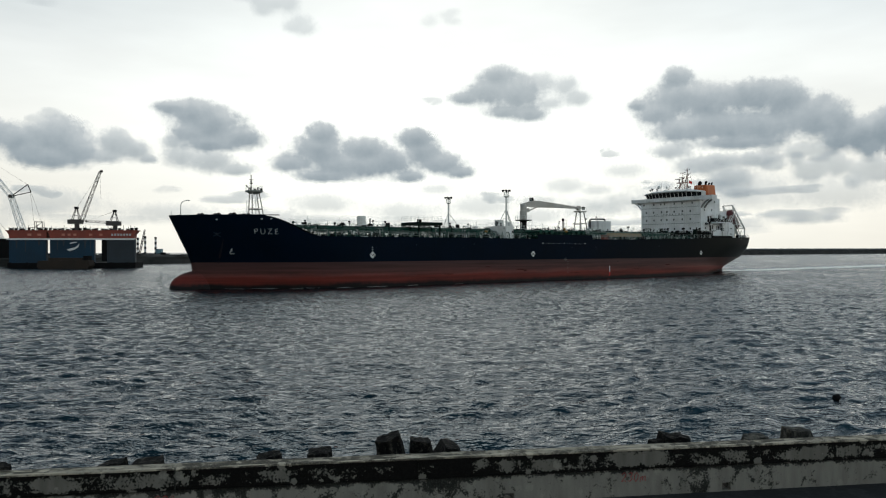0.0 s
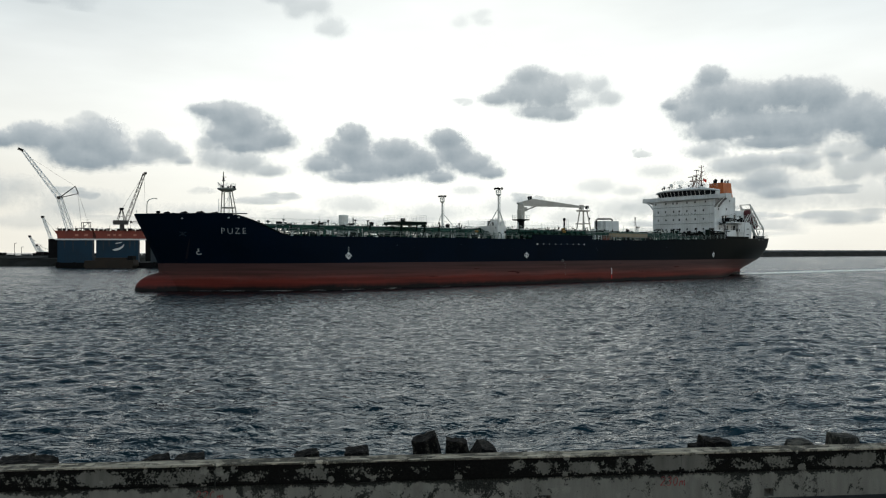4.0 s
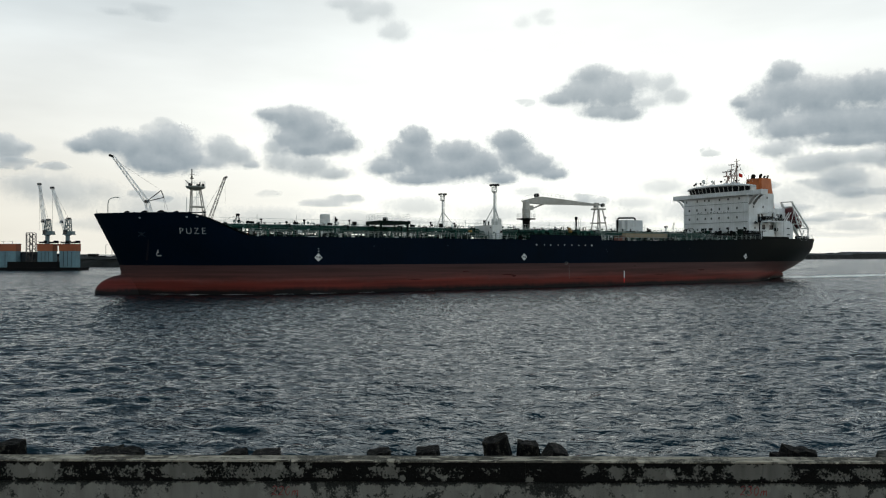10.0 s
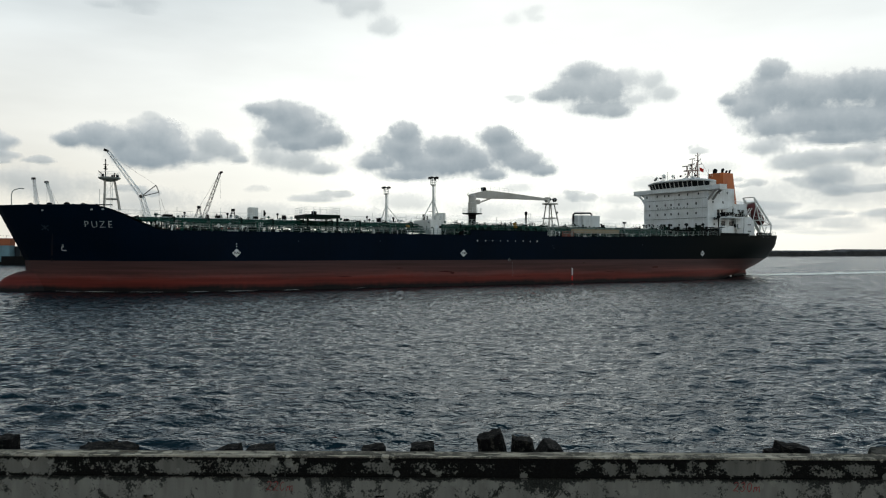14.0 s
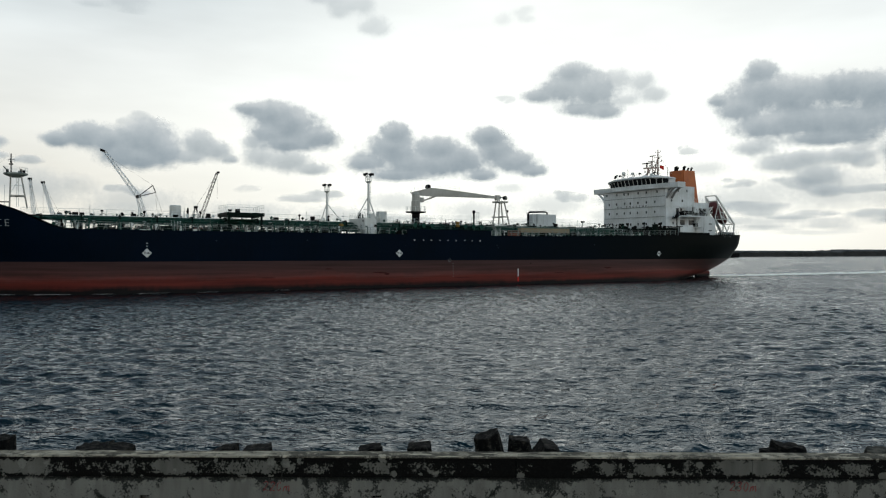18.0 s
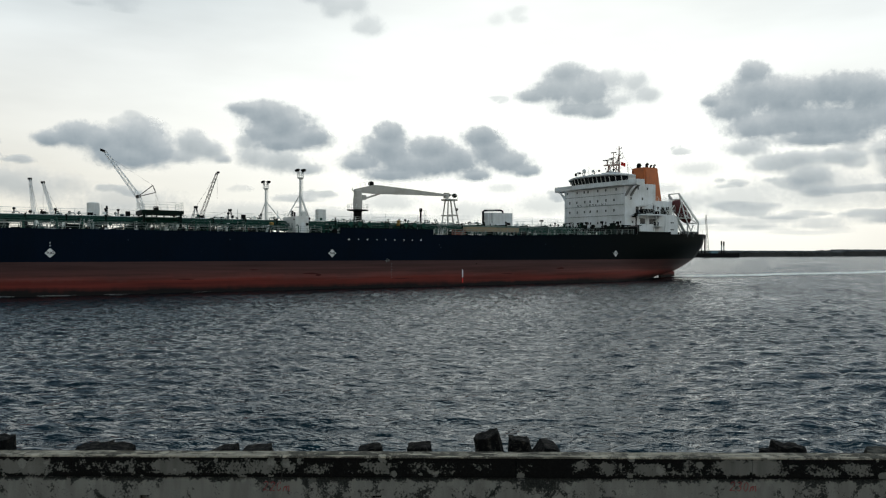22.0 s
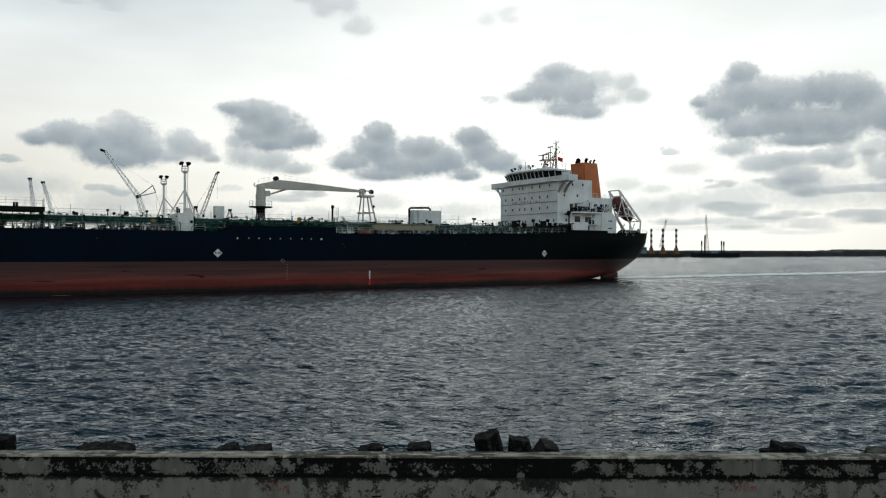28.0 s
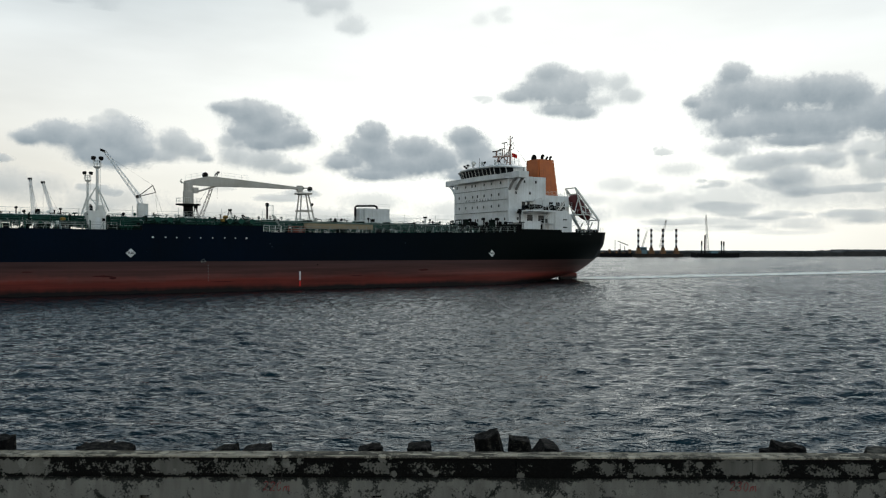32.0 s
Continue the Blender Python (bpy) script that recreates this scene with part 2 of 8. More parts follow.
def rod(bm, p, q, r, r2=None, n=6):
    """A round bar from p to q."""
    p, q = Vector(p), Vector(q)
    r2 = r if r2 is None else r2
    d = (q - p).normalized()
    s = d.orthogonal().normalized()
    t = d.cross(s)
    rings = []
    for c, rr in ((p, r), (q, r2)):
        rings.append([bm.verts.new(c + (s * math.cos(k * math.tau / n) + t * math.sin(k * math.tau / n)) * rr) for k in range(n)])
    for k in range(n):
        bm.faces.new((rings[0][k], rings[0][(k + 1) % n], rings[1][(k + 1) % n], rings[1][k]))
    bm.faces.new(rings[0][::-1])
    bm.faces.new(rings[1])


def path_rod(bm, pts, r, n=6):
    """A bent tube through the points."""
    pts = [Vector(p) for p in pts]
    rings, s = [], None
    for i, p in enumerate(pts):
        d = (pts[min(i + 1, len(pts) - 1)] - pts[max(i - 1, 0)]).normalized()
        s = d.orthogonal().normalized() if s is None else (s - d * s.dot(d)).normalized()
        t = d.cross(s)
        rings.append([bm.verts.new(p + (s * math.cos(k * math.tau / n) + t * math.sin(k * math.tau / n)) * r) for k in range(n)])
    for a, b in zip(rings, rings[1:]):
        for k in range(n):
            bm.faces.new((a[k], a[(k + 1) % n], b[(k + 1) % n], b[k]))
    bm.faces.new(rings[0][::-1])
    bm.faces.new(rings[-1])


def beam(bm, p, q, w, h):
    """A square bar from p to q, w wide and h high."""
    p, q = Vector(p), Vector(q)
    d = (q - p).normalized()
    up = Vector((0, 0, 1)) if abs(d.z) < 0.95 else Vector((1, 0, 0))
    s = d.cross(up).normalized()
    t = s.cross(d)
    v = [bm.verts.new(c + s * (i * w / 2) + t * (j * h / 2)) for c in (p, q) for i, j in ((-1, -1), (1, -1), (1, 1), (-1, 1))]
    for f in ((0, 1, 2, 3), (7, 6, 5, 4), (0, 4, 5, 1), (1, 5, 6, 2), (2, 6, 7, 3), (3, 7, 4, 0)):
        bm.faces.new([v[i] for i in f])


def prism(bm, outline, axis, lo, hi):
    """An outline of (u, v) pushed along an axis (0 x, 1 y, 2 z) from lo to hi."""
    def at(u, v, w):
        return ((w, u, v), (u, w, v), (u, v, w))[axis]
    a = [bm.verts.new(at(u, v, lo)) for u, v in outline]
    b = [bm.verts.new(at(u, v, hi)) for u, v in outline]
    bm.faces.new(a[::-1])
    bm.faces.new(b)
    for i in range(len(a)):
        j = (i + 1) % len(a)
        bm.faces.new((a[i], a[j], b[j], b[i]))


def lathe(bm, profile, n=16, at=(0, 0, 0)):
    """A turned body from (radius, height) pairs."""
    rings = [[bm.verts.new((at[0] + r * math.cos(k * math.tau / n), at[1] + r * math.sin(k * math.tau / n), at[2] + z)) for k in range(n)] for r, z in profile]
    for a, b in zip(rings, rings[1:]):
        for k in range(n):
            bm.faces.new((a[k], a[(k + 1) % n], b[(k + 1) % n], b[k]))
    bm.faces.new(rings[0][::-1])
    bm.faces.new(rings[-1])


def lattice(bm, p, q, w0, w1, bays, r, rc=None):
    """A four-sided lattice girder from p to q."""
    p, q = Vector(p), Vector(q)
    d = (q - p).normalized()
    s = d.cross(Vector((0, 1, 0)))
    s = s.normalized() if s.length > 0.1 else Vector((1, 0, 0))
    t = d.cross(s)
    rc = rc or r * 1.6
    rows = []
    for k in range(bays + 1):
        c, w = p.lerp(q, k / bays), (w0 + (w1 - w0) * k / bays) / 2
        rows.append([c + s * (i * w) + t * (j * w) for i, j in ((-1, -1), (1, -1), (1, 1), (-1, 1))])
    for i in range(4):
        rod(bm, rows[0][i], rows[-1][i], rc, n=4)
    for k in range(bays):
        for i in range(4):
            rod(bm, rows[k][i], rows[k + 1][(i + 1) % 4] if k % 2 else rows[k + 1][(i + 3) % 4], r, n=3)


def mesh_of(name, bm, material, smooth=False):
    bmesh.ops.recalc_face_normals(bm, faces=bm.faces)
    me = bpy.data.meshes.new(name)
    bm.to_mesh(me)
    bm.free()
    me.materials.append(material)
    if smooth:
        me.shade_smooth()
    return me


def part(name, bm, material, parent, label="", smooth=False):
    ob = new(name, mesh_of(name, bm, material, smooth))
    ob.parent = parent
    if label:
        ob["label"] = label
    return ob


def made(fn, *args, **kw):
    bm = bmesh.new()
    fn(bm, *args, **kw)
    return bm


def thing(name, label, category, at=(0, 0, 0), rz=0.0, group="", kind=""):
    ob = tagged(new(name), label, category, group, kind)
    ob.matrix_basis = pose(*at, 0, 0, rz)
    return ob


def lettering(name, words, size, material, parent, m, depth=0.02, label="", thin=0.0):
    cu = bpy.data.curves.new(name, "FONT")
    cu.body, cu.size, cu.extrude, cu.align_x, cu.align_y = words, size, depth, "CENTER", "CENTER"
    cu.offset = -thin
    tmp = new(name + "_draft", cu)
    me = bpy.data.meshes.new_from_object(tmp.evaluated_get(bpy.context.evaluated_depsgraph_get()))
    bpy.data.objects.remove(tmp)
    bpy.data.curves.remove(cu)
    me.materials.clear()
    me.materials.append(material)
    ob = new(name, me)
    ob.parent, ob.matrix_basis = parent, m
    if label:
        ob["label"] = label
    return ob


# ---- water ----
def water_material():
    m, n, l, bsdf = nodes_of("harbour_water")
    bsdf.inputs["Base Color"].default_value = (0.0026, 0.0058, 0.0078, 1)
    bsdf.inputs["IOR"].default_value = 1.33
    bsdf.inputs["Specular IOR Level"].default_value = 0.58
    bsdf.inputs["Specular Tint"].default_value = (0.27, 0.76, 1.0, 1)
    co = n.new("ShaderNodeTexCoord")
    # ripples too fine to tell apart further out act as roughness
    sep = n.new("ShaderNodeSeparateXYZ")
    l.new(co.outputs["Object"], sep.inputs[0])
    rr = n.new("ShaderNodeMapRange")
    rr.inputs["From Min"].default_value, rr.inputs["From Max"].default_value = 40.0, 230.0
    rr.inputs["To Min"].default_value, rr.inputs["To Max"].default_value = 0.045, 0.20
    l.new(sep.outputs["Y"], rr.inputs["Value"])
    # cat's paws: gusts roughen the surface in long uneven patches
    paw_map = n.new("ShaderNodeMapping")
    paw_map.inputs["Scale"].default_value = (0.045, 0.030, 1.0)
    l.new(co.outputs["Object"], paw_map.inputs["Vector"])
    paw = n.new("ShaderNodeTexNoise")
    paw.inputs["Scale"].default_value, paw.inputs["Detail"].default_value, paw.inputs["Roughness"].default_value = 1.0, 6.0, 0.7
    l.new(paw_map.outputs[0], paw.inputs["Vector"])
    paw_range = n.new("ShaderNodeMapRange")
    paw_range.inputs["From Min"].default_value, paw_range.inputs["From Max"].default_value = 0.33, 0.67
    paw_range.inputs["To Min"].default_value, paw_range.inputs["To Max"].default_value = 0.62, 1.4
    l.new(paw.outputs["Fac"], paw_range.inputs["Value"])
    gusty = n.new("ShaderNodeMath")
    gusty.operation = "MULTIPLY"
    l.new(rr.outputs[0], gusty.inputs[0])
    l.new(paw_range.outputs[0], gusty.inputs[1])
    l.new(gusty.outputs[0], bsdf.inputs["Roughness"])
    mp = n.new("ShaderNodeMapping")
    mp.inputs["Scale"].default_value = (0.42, 1.0, 1.0)
    mp.inputs["Rotation"].default_value = (0, 0, radians(10))
    l.new(co.outputs["Object"], mp.inputs["Vector"])
    fine = n.new("ShaderNodeTexNoise")
    fine.inputs["Scale"].default_value, fine.inputs["Detail"].default_value, fine.inputs["Roughness"].default_value = 2.2, 3.0, 0.6
    l.new(mp.outputs[0], fine.inputs["Vector"])
    near = n.new("ShaderNodeMapRange")
    near.inputs["From Min"].default_value, near.inputs["From Max"].default_value = 30.0, 110.0
    near.inputs["To Min"].default_value, near.inputs["To Max"].default_value = 1.0, 0.95
    l.new(sep.outputs["Y"], near.inputs["Value"])
    b = n.new("ShaderNodeBump")
    b.inputs["Distance"].default_value = 0.34
    l.new(near.outputs[0], b.inputs["Strength"])
    l.new(fine.outputs["Fac"], b.inputs["Height"])
    l.new(b.outputs[0], bsdf.inputs["Normal"])
    return m


def graded(lo, hi, fine_lo, fine_hi, step, growth=1.12):
    mid = list(np.arange(fine_lo, fine_hi + step / 2, step))
    out, s, v = [], step, fine_hi
    while v < hi:
        s *= growth
        v += s
        out.append(min(v, hi))
    low, s, v = [], step, fine_lo
    while v > lo:
        s *= growth
        v -= s
        low.append(max(v, lo))
    return np.array(low[::-1] + mid + out)


def wave_tile(size, n, low, high, peak, wind, spread, slope, seed):
    """Heights of a square of wind sea that repeats: wavelengths low to high, travelling about the wind's bearing."""
    rng = np.random.default_rng(seed)
    k = np.fft.fftfreq(n, size / n) * math.tau
    kx, ky = np.meshgrid(k, k)
    kk = np.hypot(kx, ky)
    kk[0, 0] = 1.0
    lam = math.tau / kk
    way = np.abs((kx * math.cos(wind) + ky * math.sin(wind)) / kk)
    amp = kk ** -2.0 * np.exp(-0.6 * (lam / peak) ** 2) * (0.06 + way ** spread) * ((lam > low) & (lam < high)) 
    spec = amp * (rng.normal(size=kk.shape) + 1j * rng.normal(size=kk.shape))
    z = np.fft.ifft2(spec).real
    gain = slope / np.sqrt((np.gradient(z, size / n, axis=0) ** 2 + np.gradient(z, size / n, axis=1) ** 2).mean())
    dx, dy = (np.fft.ifft2(1j * spec * q / kk).real for q in (kx, ky))
    return size, np.stack([z, dx, dy]) * gain


def tile_at(tile, x, y, turn):
    """A tile's heights and sideways pull at any places, turned so that two tiles never fall in step."""
    size, data = tile
    n = data.shape[1]
    c, s = math.cos(turn), math.sin(turn)
    u, v = (x * c + y * s) / size * n, (y * c - x * s) / size * n
    iu, iv = np.floor(u).astype(int), np.floor(v).astype(int)
    fu, fv = u - iu, v - iv
    i0, i1, j0, j1 = iu % n, (iu + 1) % n, iv % n, (iv + 1) % n
    z, dx, dy = (d[j0, i0] * (1 - fu) * (1 - fv) + d[j0, i1] * fu * (1 - fv) + d[j1, i0] * (1 - fu) * fv + d[j1, i1] * fu * fv for d in data)
    return z, dx * c - dy * s, dx * s + dy * c


def build_water():
    xs = graded(-4900, 4900, -44, 60, 0.21, 1.02)
    ys = graded(-60, 4900, 22, 84, 0.16, 1.008)
    gx, gy = np.meshgrid(xs, ys)
    wind = radians(-80)
    chop = wave_tile(47.0, 512, 0.50, 2.3, 1.35, wind, 2.9, 0.28, 4)
    swell = wave_tile(131.0, 512, 1.6, 7.0, 3.0, wind - 0.2, 2.5, 0.115, 9)
    z1, dx1, dy1 = tile_at(chop, gx, gy, 0.0)
    z2, dx2, dy2 = tile_at(swell, gx, gy, 0.22)
    # gusts ruffle the water in long patches; far out the waves are too small to matter
    gust = 0.98 + 0.14 * np.sin(gx * 0.043 + 1.7 * np.sin(gy * 0.027)) * np.sin(gy * 0.083 + gx * 0.021) + 0.07 * np.sin(gx * 0.11 - gy * 0.17)
    calm = np.clip(1 - (np.hypot(gx, gy) - 500) / 1500, 0, 1)
    z = (z1 * gust + z2) * calm
    px = gx - 0.35 * (dx1 * gust + dx2) * calm
    py = gy - 0.35 * (dy1 * gust + dy2) * calm
    nx, ny = len(xs), len(ys)
    me = bpy.data.meshes.new("water")
    me.vertices.add(nx * ny)
    me.vertices.foreach_set("co", np.stack([px, py, z], -1).astype(np.float32).ravel())
    i = (np.arange(ny - 1)[:, None] * nx + np.arange(nx - 1)[None, :]).ravel()
    quads = np.stack([i, i + 1, i + nx + 1, i + nx], -1).astype(np.int32)
    me.loops.add(quads.size)
    me.loops.foreach_set("vertex_index", quads.ravel())
    me.polygons.add(len(quads))
    me.polygons.foreach_set("loop_start", np.arange(0, quads.size, 4, dtype=np.int32))
    me.update(calc_edges=True)
    me.shade_smooth()
    me.materials.append(water_material())
    return tagged(new("water", me), "grey choppy harbour water with small wind waves", "water", kind="structure")


WATER = build_water()


# ---- sea wall, quay and armour blocks ----
def concrete(name, base, dark, moss=0.5, scale=1.4, bump=0.03, spots=0.0, drift=0.0, hang=(), grain=0.0, soft=0.0):
    """Old concrete: grey body, black algae in ragged patches, pale worn spots."""
    m, n, l, bsdf = nodes_of(name)
    geo = n.new("ShaderNodeNewGeometry")
    n1 = n.new("ShaderNodeTexNoise")
    n1.inputs["Scale"].default_value, n1.inputs["Detail"].default_value, n1.inputs["Roughness"].default_value = scale, 10.0, 0.66
    n1.inputs["Distortion"].default_value = 0.4
    drip = n.new("ShaderNodeMapping")
    drip.inputs["Scale"].default_value = (1.0, 1.0, 0.9)
    l.new(geo.outputs["Position"], drip.inputs["Vector"])
    l.new(drip.outputs[0], n1.inputs["Vector"])
    n2 = n.new("ShaderNodeTexNoise")
    n2.inputs["Scale"].default_value, n2.inputs["Detail"].default_value = scale * 9, 4.0
    l.new(geo.outputs["Position"], n2.inputs["Vector"])
    sum_ = n.new("ShaderNodeMath")
    sum_.operation = "MULTIPLY_ADD"
    l.new(n2.outputs["Fac"], sum_.inputs[0])
    sum_.inputs[1].default_value = 0.30 + grain
    l.new(n1.outputs["Fac"], sum_.inputs[2])
    total = sum_.outputs[0]
    if drift:
        slow = n.new("ShaderNodeTexNoise")
        slow.inputs["Scale"].default_value, slow.inputs["Detail"].default_value = 0.55, 2.0
        l.new(geo.outputs["Position"], slow.inputs["Vector"])
        off = n.new("ShaderNodeMath")
        off.operation = "SUBTRACT"
        l.new(slow.outputs["Fac"], off.inputs[0])
        off.inputs[1].default_value = 0.5
        add = n.new("ShaderNodeMath")
        add.operation = "MULTIPLY_ADD"
        l.new(off.outputs[0], add.inputs[0])
        add.inputs[1].default_value = drift
        l.new(total, add.inputs[2])
        total = add.outputs[0]
    for level, reach, much in hang:
        # algae creeping from the joints and edges in ragged tongues
        hs = n.new("ShaderNodeSeparateXYZ")
        l.new(geo.outputs["Position"], hs.inputs[0])
        hr = n.new("ShaderNodeMapRange")
        hr.inputs["From Min"].default_value, hr.inputs["From Max"].default_value = level - reach, level
        hr.inputs["To Min"].default_value, hr.inputs["To Max"].default_value = 0.0, much
        l.new(hs.outputs["Z"], hr.inputs["Value"])
        run = n.new("ShaderNodeMath")
        l.new(total, run.inputs[0])
        l.new(hr.outputs[0], run.inputs[1])
        total = run.outputs[0]
    mr = n.new("ShaderNodeMapRange")
    mr.inputs["From Min"].default_value, mr.inputs["From Max"].default_value = 1.02 + grain * 0.5 - moss * 0.8 - 0.03 - soft, 1.02 + grain * 0.5 - moss * 0.8 + 0.045 + grain * 0.3 + soft
    l.new(total, mr.inputs["Value"])
    tone = n.new("ShaderNodeMix")
    tone.data_type = "RGBA"
    tone.inputs["A"].default_value, tone.inputs["B"].default_value = (*base, 1), (*[c * 0.36 for c in base], 1)
    mp = n.new("ShaderNodeMapping")
    mp.inputs["Scale"].default_value = (4.0, 4.0, 0.7)
    l.new(geo.outputs["Position"], mp.inputs["Vector"])
    n3 = n.new("ShaderNodeTexNoise")
    n3.inputs["Scale"].default_value, n3.inputs["Detail"].default_value = 1.3, 6.0
    l.new(mp.outputs[0], n3.inputs["Vector"])
    l.new(n3.outputs["Fac"], tone.inputs["Factor"])
    mix = n.new("ShaderNodeMix")
    mix.data_type = "RGBA"
    l.new(tone.outputs["Result"], mix.inputs["A"])
    deep = n.new("ShaderNodeMix")
    deep.data_type = "RGBA"
    deep.inputs["A"].default_value, deep.inputs["B"].default_value = (*dark, 1), (*[min(c * (2.6 + 4 * grain), base[k] * 0.5) for k, c in enumerate(dark)], 1)
    fine = n.new("ShaderNodeMapRange")
    fine.inputs["From Min"].default_value, fine.inputs["From Max"].default_value = 0.45, 0.75
    l.new(n2.outputs["Fac"], fine.inputs["Value"])
    l.new(fine.outputs[0], deep.inputs["Factor"])
    l.new(deep.outputs["Result"], mix.inputs["B"])
    l.new(mr.outputs[0], mix.inputs["Factor"])
    l.new(mix.outputs["Result"], bsdf.inputs["Base Color"])
    bsdf.inputs["Roughness"].default_value = 0.9
    bsdf.inputs["Specular IOR Level"].default_value = 0.1
    if spots:
        vo = n.new("ShaderNodeTexVoronoi")
        vo.inputs["Scale"].default_value = 3.8
        warp = n.new("ShaderNodeMix")
        warp.data_type = "VECTOR"
        warp.inputs["Factor"].default_value = 0.12
        l.new(geo.outputs["Position"], warp.inputs["A"])
        l.new(n2.outputs["Color"], warp.inputs["B"])
        l.new(warp.outputs["Result"], vo.inputs["Vector"])
        sp_ = n.new("ShaderNodeSeparateXYZ")
        l.new(vo.outputs["Color"], sp_.inputs[0])
        lim = n.new("ShaderNodeMath")
        lim.operation = "MULTIPLY_ADD"
        l.new(sp_.outputs["X"], lim.inputs[0])
        lim.inputs[1].default_value, lim.inputs[2].default_value = 0.62, -0.20
        cut = n.new("ShaderNodeMath")
        cut.operation = "SUBTRACT"
        l.new(lim.outputs[0], cut.inputs[0])
        l.new(vo.outputs["Distance"], cut.inputs[1])
        m5 = n.new("ShaderNodeMapRange")
        m5.inputs["From Min"].default_value, m5.inputs["From Max"].default_value, m5.inputs["To Max"].default_value = 0.0, 0.05, spots
        l.new(cut.outputs[0], m5.inputs["Value"])
        lich = n.new("ShaderNodeMix")
        lich.data_type = "RGBA"
        l.new(mix.outputs["Result"], lich.inputs["A"])
        lich.inputs["B"].default_value = (*[c * 1.15 for c in base], 1)
        l.new(m5.outputs[0], lich.inputs["Factor"])
        l.new(lich.outputs["Result"], bsdf.inputs["Base Color"])
    b = n.new("ShaderNodeBump")
    b.inputs["Strength"].default_value, b.inputs["Distance"].default_value = 0.9, bump
    l.new(sum_.outputs[0], b.inputs["Height"])
    l.new(b.outputs[0], bsdf.inputs["Normal"])
    return m


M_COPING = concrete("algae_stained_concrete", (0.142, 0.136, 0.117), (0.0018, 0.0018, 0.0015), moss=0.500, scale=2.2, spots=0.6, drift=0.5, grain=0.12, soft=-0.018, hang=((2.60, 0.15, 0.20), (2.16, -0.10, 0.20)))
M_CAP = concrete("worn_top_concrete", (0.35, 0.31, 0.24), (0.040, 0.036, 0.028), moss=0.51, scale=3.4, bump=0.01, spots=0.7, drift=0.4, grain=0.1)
M_LOWER = concrete("grey_cast_concrete", (0.192, 0.184, 0.160), (0.011, 0.0112, 0.0098), moss=0.38, scale=3.0, spots=0.25, drift=0.45, grain=0.10, hang=((2.14, 0.10, 0.20),), soft=-0.01)
M_BLOCK = concrete("weathered_block_concrete", (0.085, 0.076, 0.06), (0.0016, 0.0016, 0.0015), moss=0.645, scale=8.0, bump=0.06, spots=0.2, grain=0.2)
M_PALEBLOCK = concrete("dry_grey_block_concrete", (0.1125, 0.105, 0.08625), (0.015, 0.015, 0.01275), moss=0.5, scale=4.0, bump=0.05, spots=0.2)
M_QUAY = concrete("dark_quay_asphalt", (0.035, 0.035, 0.035), (0.0175, 0.0175, 0.0175), moss=0.5, scale=0.8)
M_PAINTRED = paint("red_marking_paint", (0.20, 0.018, 0.018), (0.09, 0.03, 0.028), 0.8, scale=6.0, fine=30.0, amount=0.9, bump=0)

WALL_Y, WALL_BACK, TOP, JOINT, GROUND = 15.70, 16.08, 2.62, 2.14, 1.56


def worn_strip(bm, x0, x1, y0, y1, z0, z1, step=0.25, wear=0.018, seed=0):
    """A long cast block with slightly uneven edges and faces."""
    n = max(2, int((x1 - x0) / step))
    rings = []
    for i in range(n + 1):
        x = x0 + (x1 - x0) * i / n
        def w(k):
            return wear * noise.noise((x * 1.7, k * 9.1 + seed, seed * 3.3)) * 2
        c = 0.02 + 0.012 * noise.noise((x * 2.3, seed, 4.0))
        rings.append([bm.verts.new(p) for p in (
            (x, y0 + w(1) * 0.5, z0), (x, y0 + w(2) * 0.6, (z0 + z1) / 2), (x, y0 + w(2) * 0.5, z1 - c + w(3) * 0.4), (x, y0 + c + abs(w(4)), z1 + w(5) * 0.25),
            (x, y1 - c, z1 + w(6) * 0.25), (x, y1, z1 - c), (x, y1, z0))])
    for a, b in zip(rings, rings[1:]):
        for k in range(6):
            bm.faces.new((a[k], b[k], b[k + 1], a[k + 1]))
        bm.faces.new((a[6], b[6], b[0], a[0]))
    bm.faces.new(rings[0])
    bm.faces.new(rings[-1][::-1])


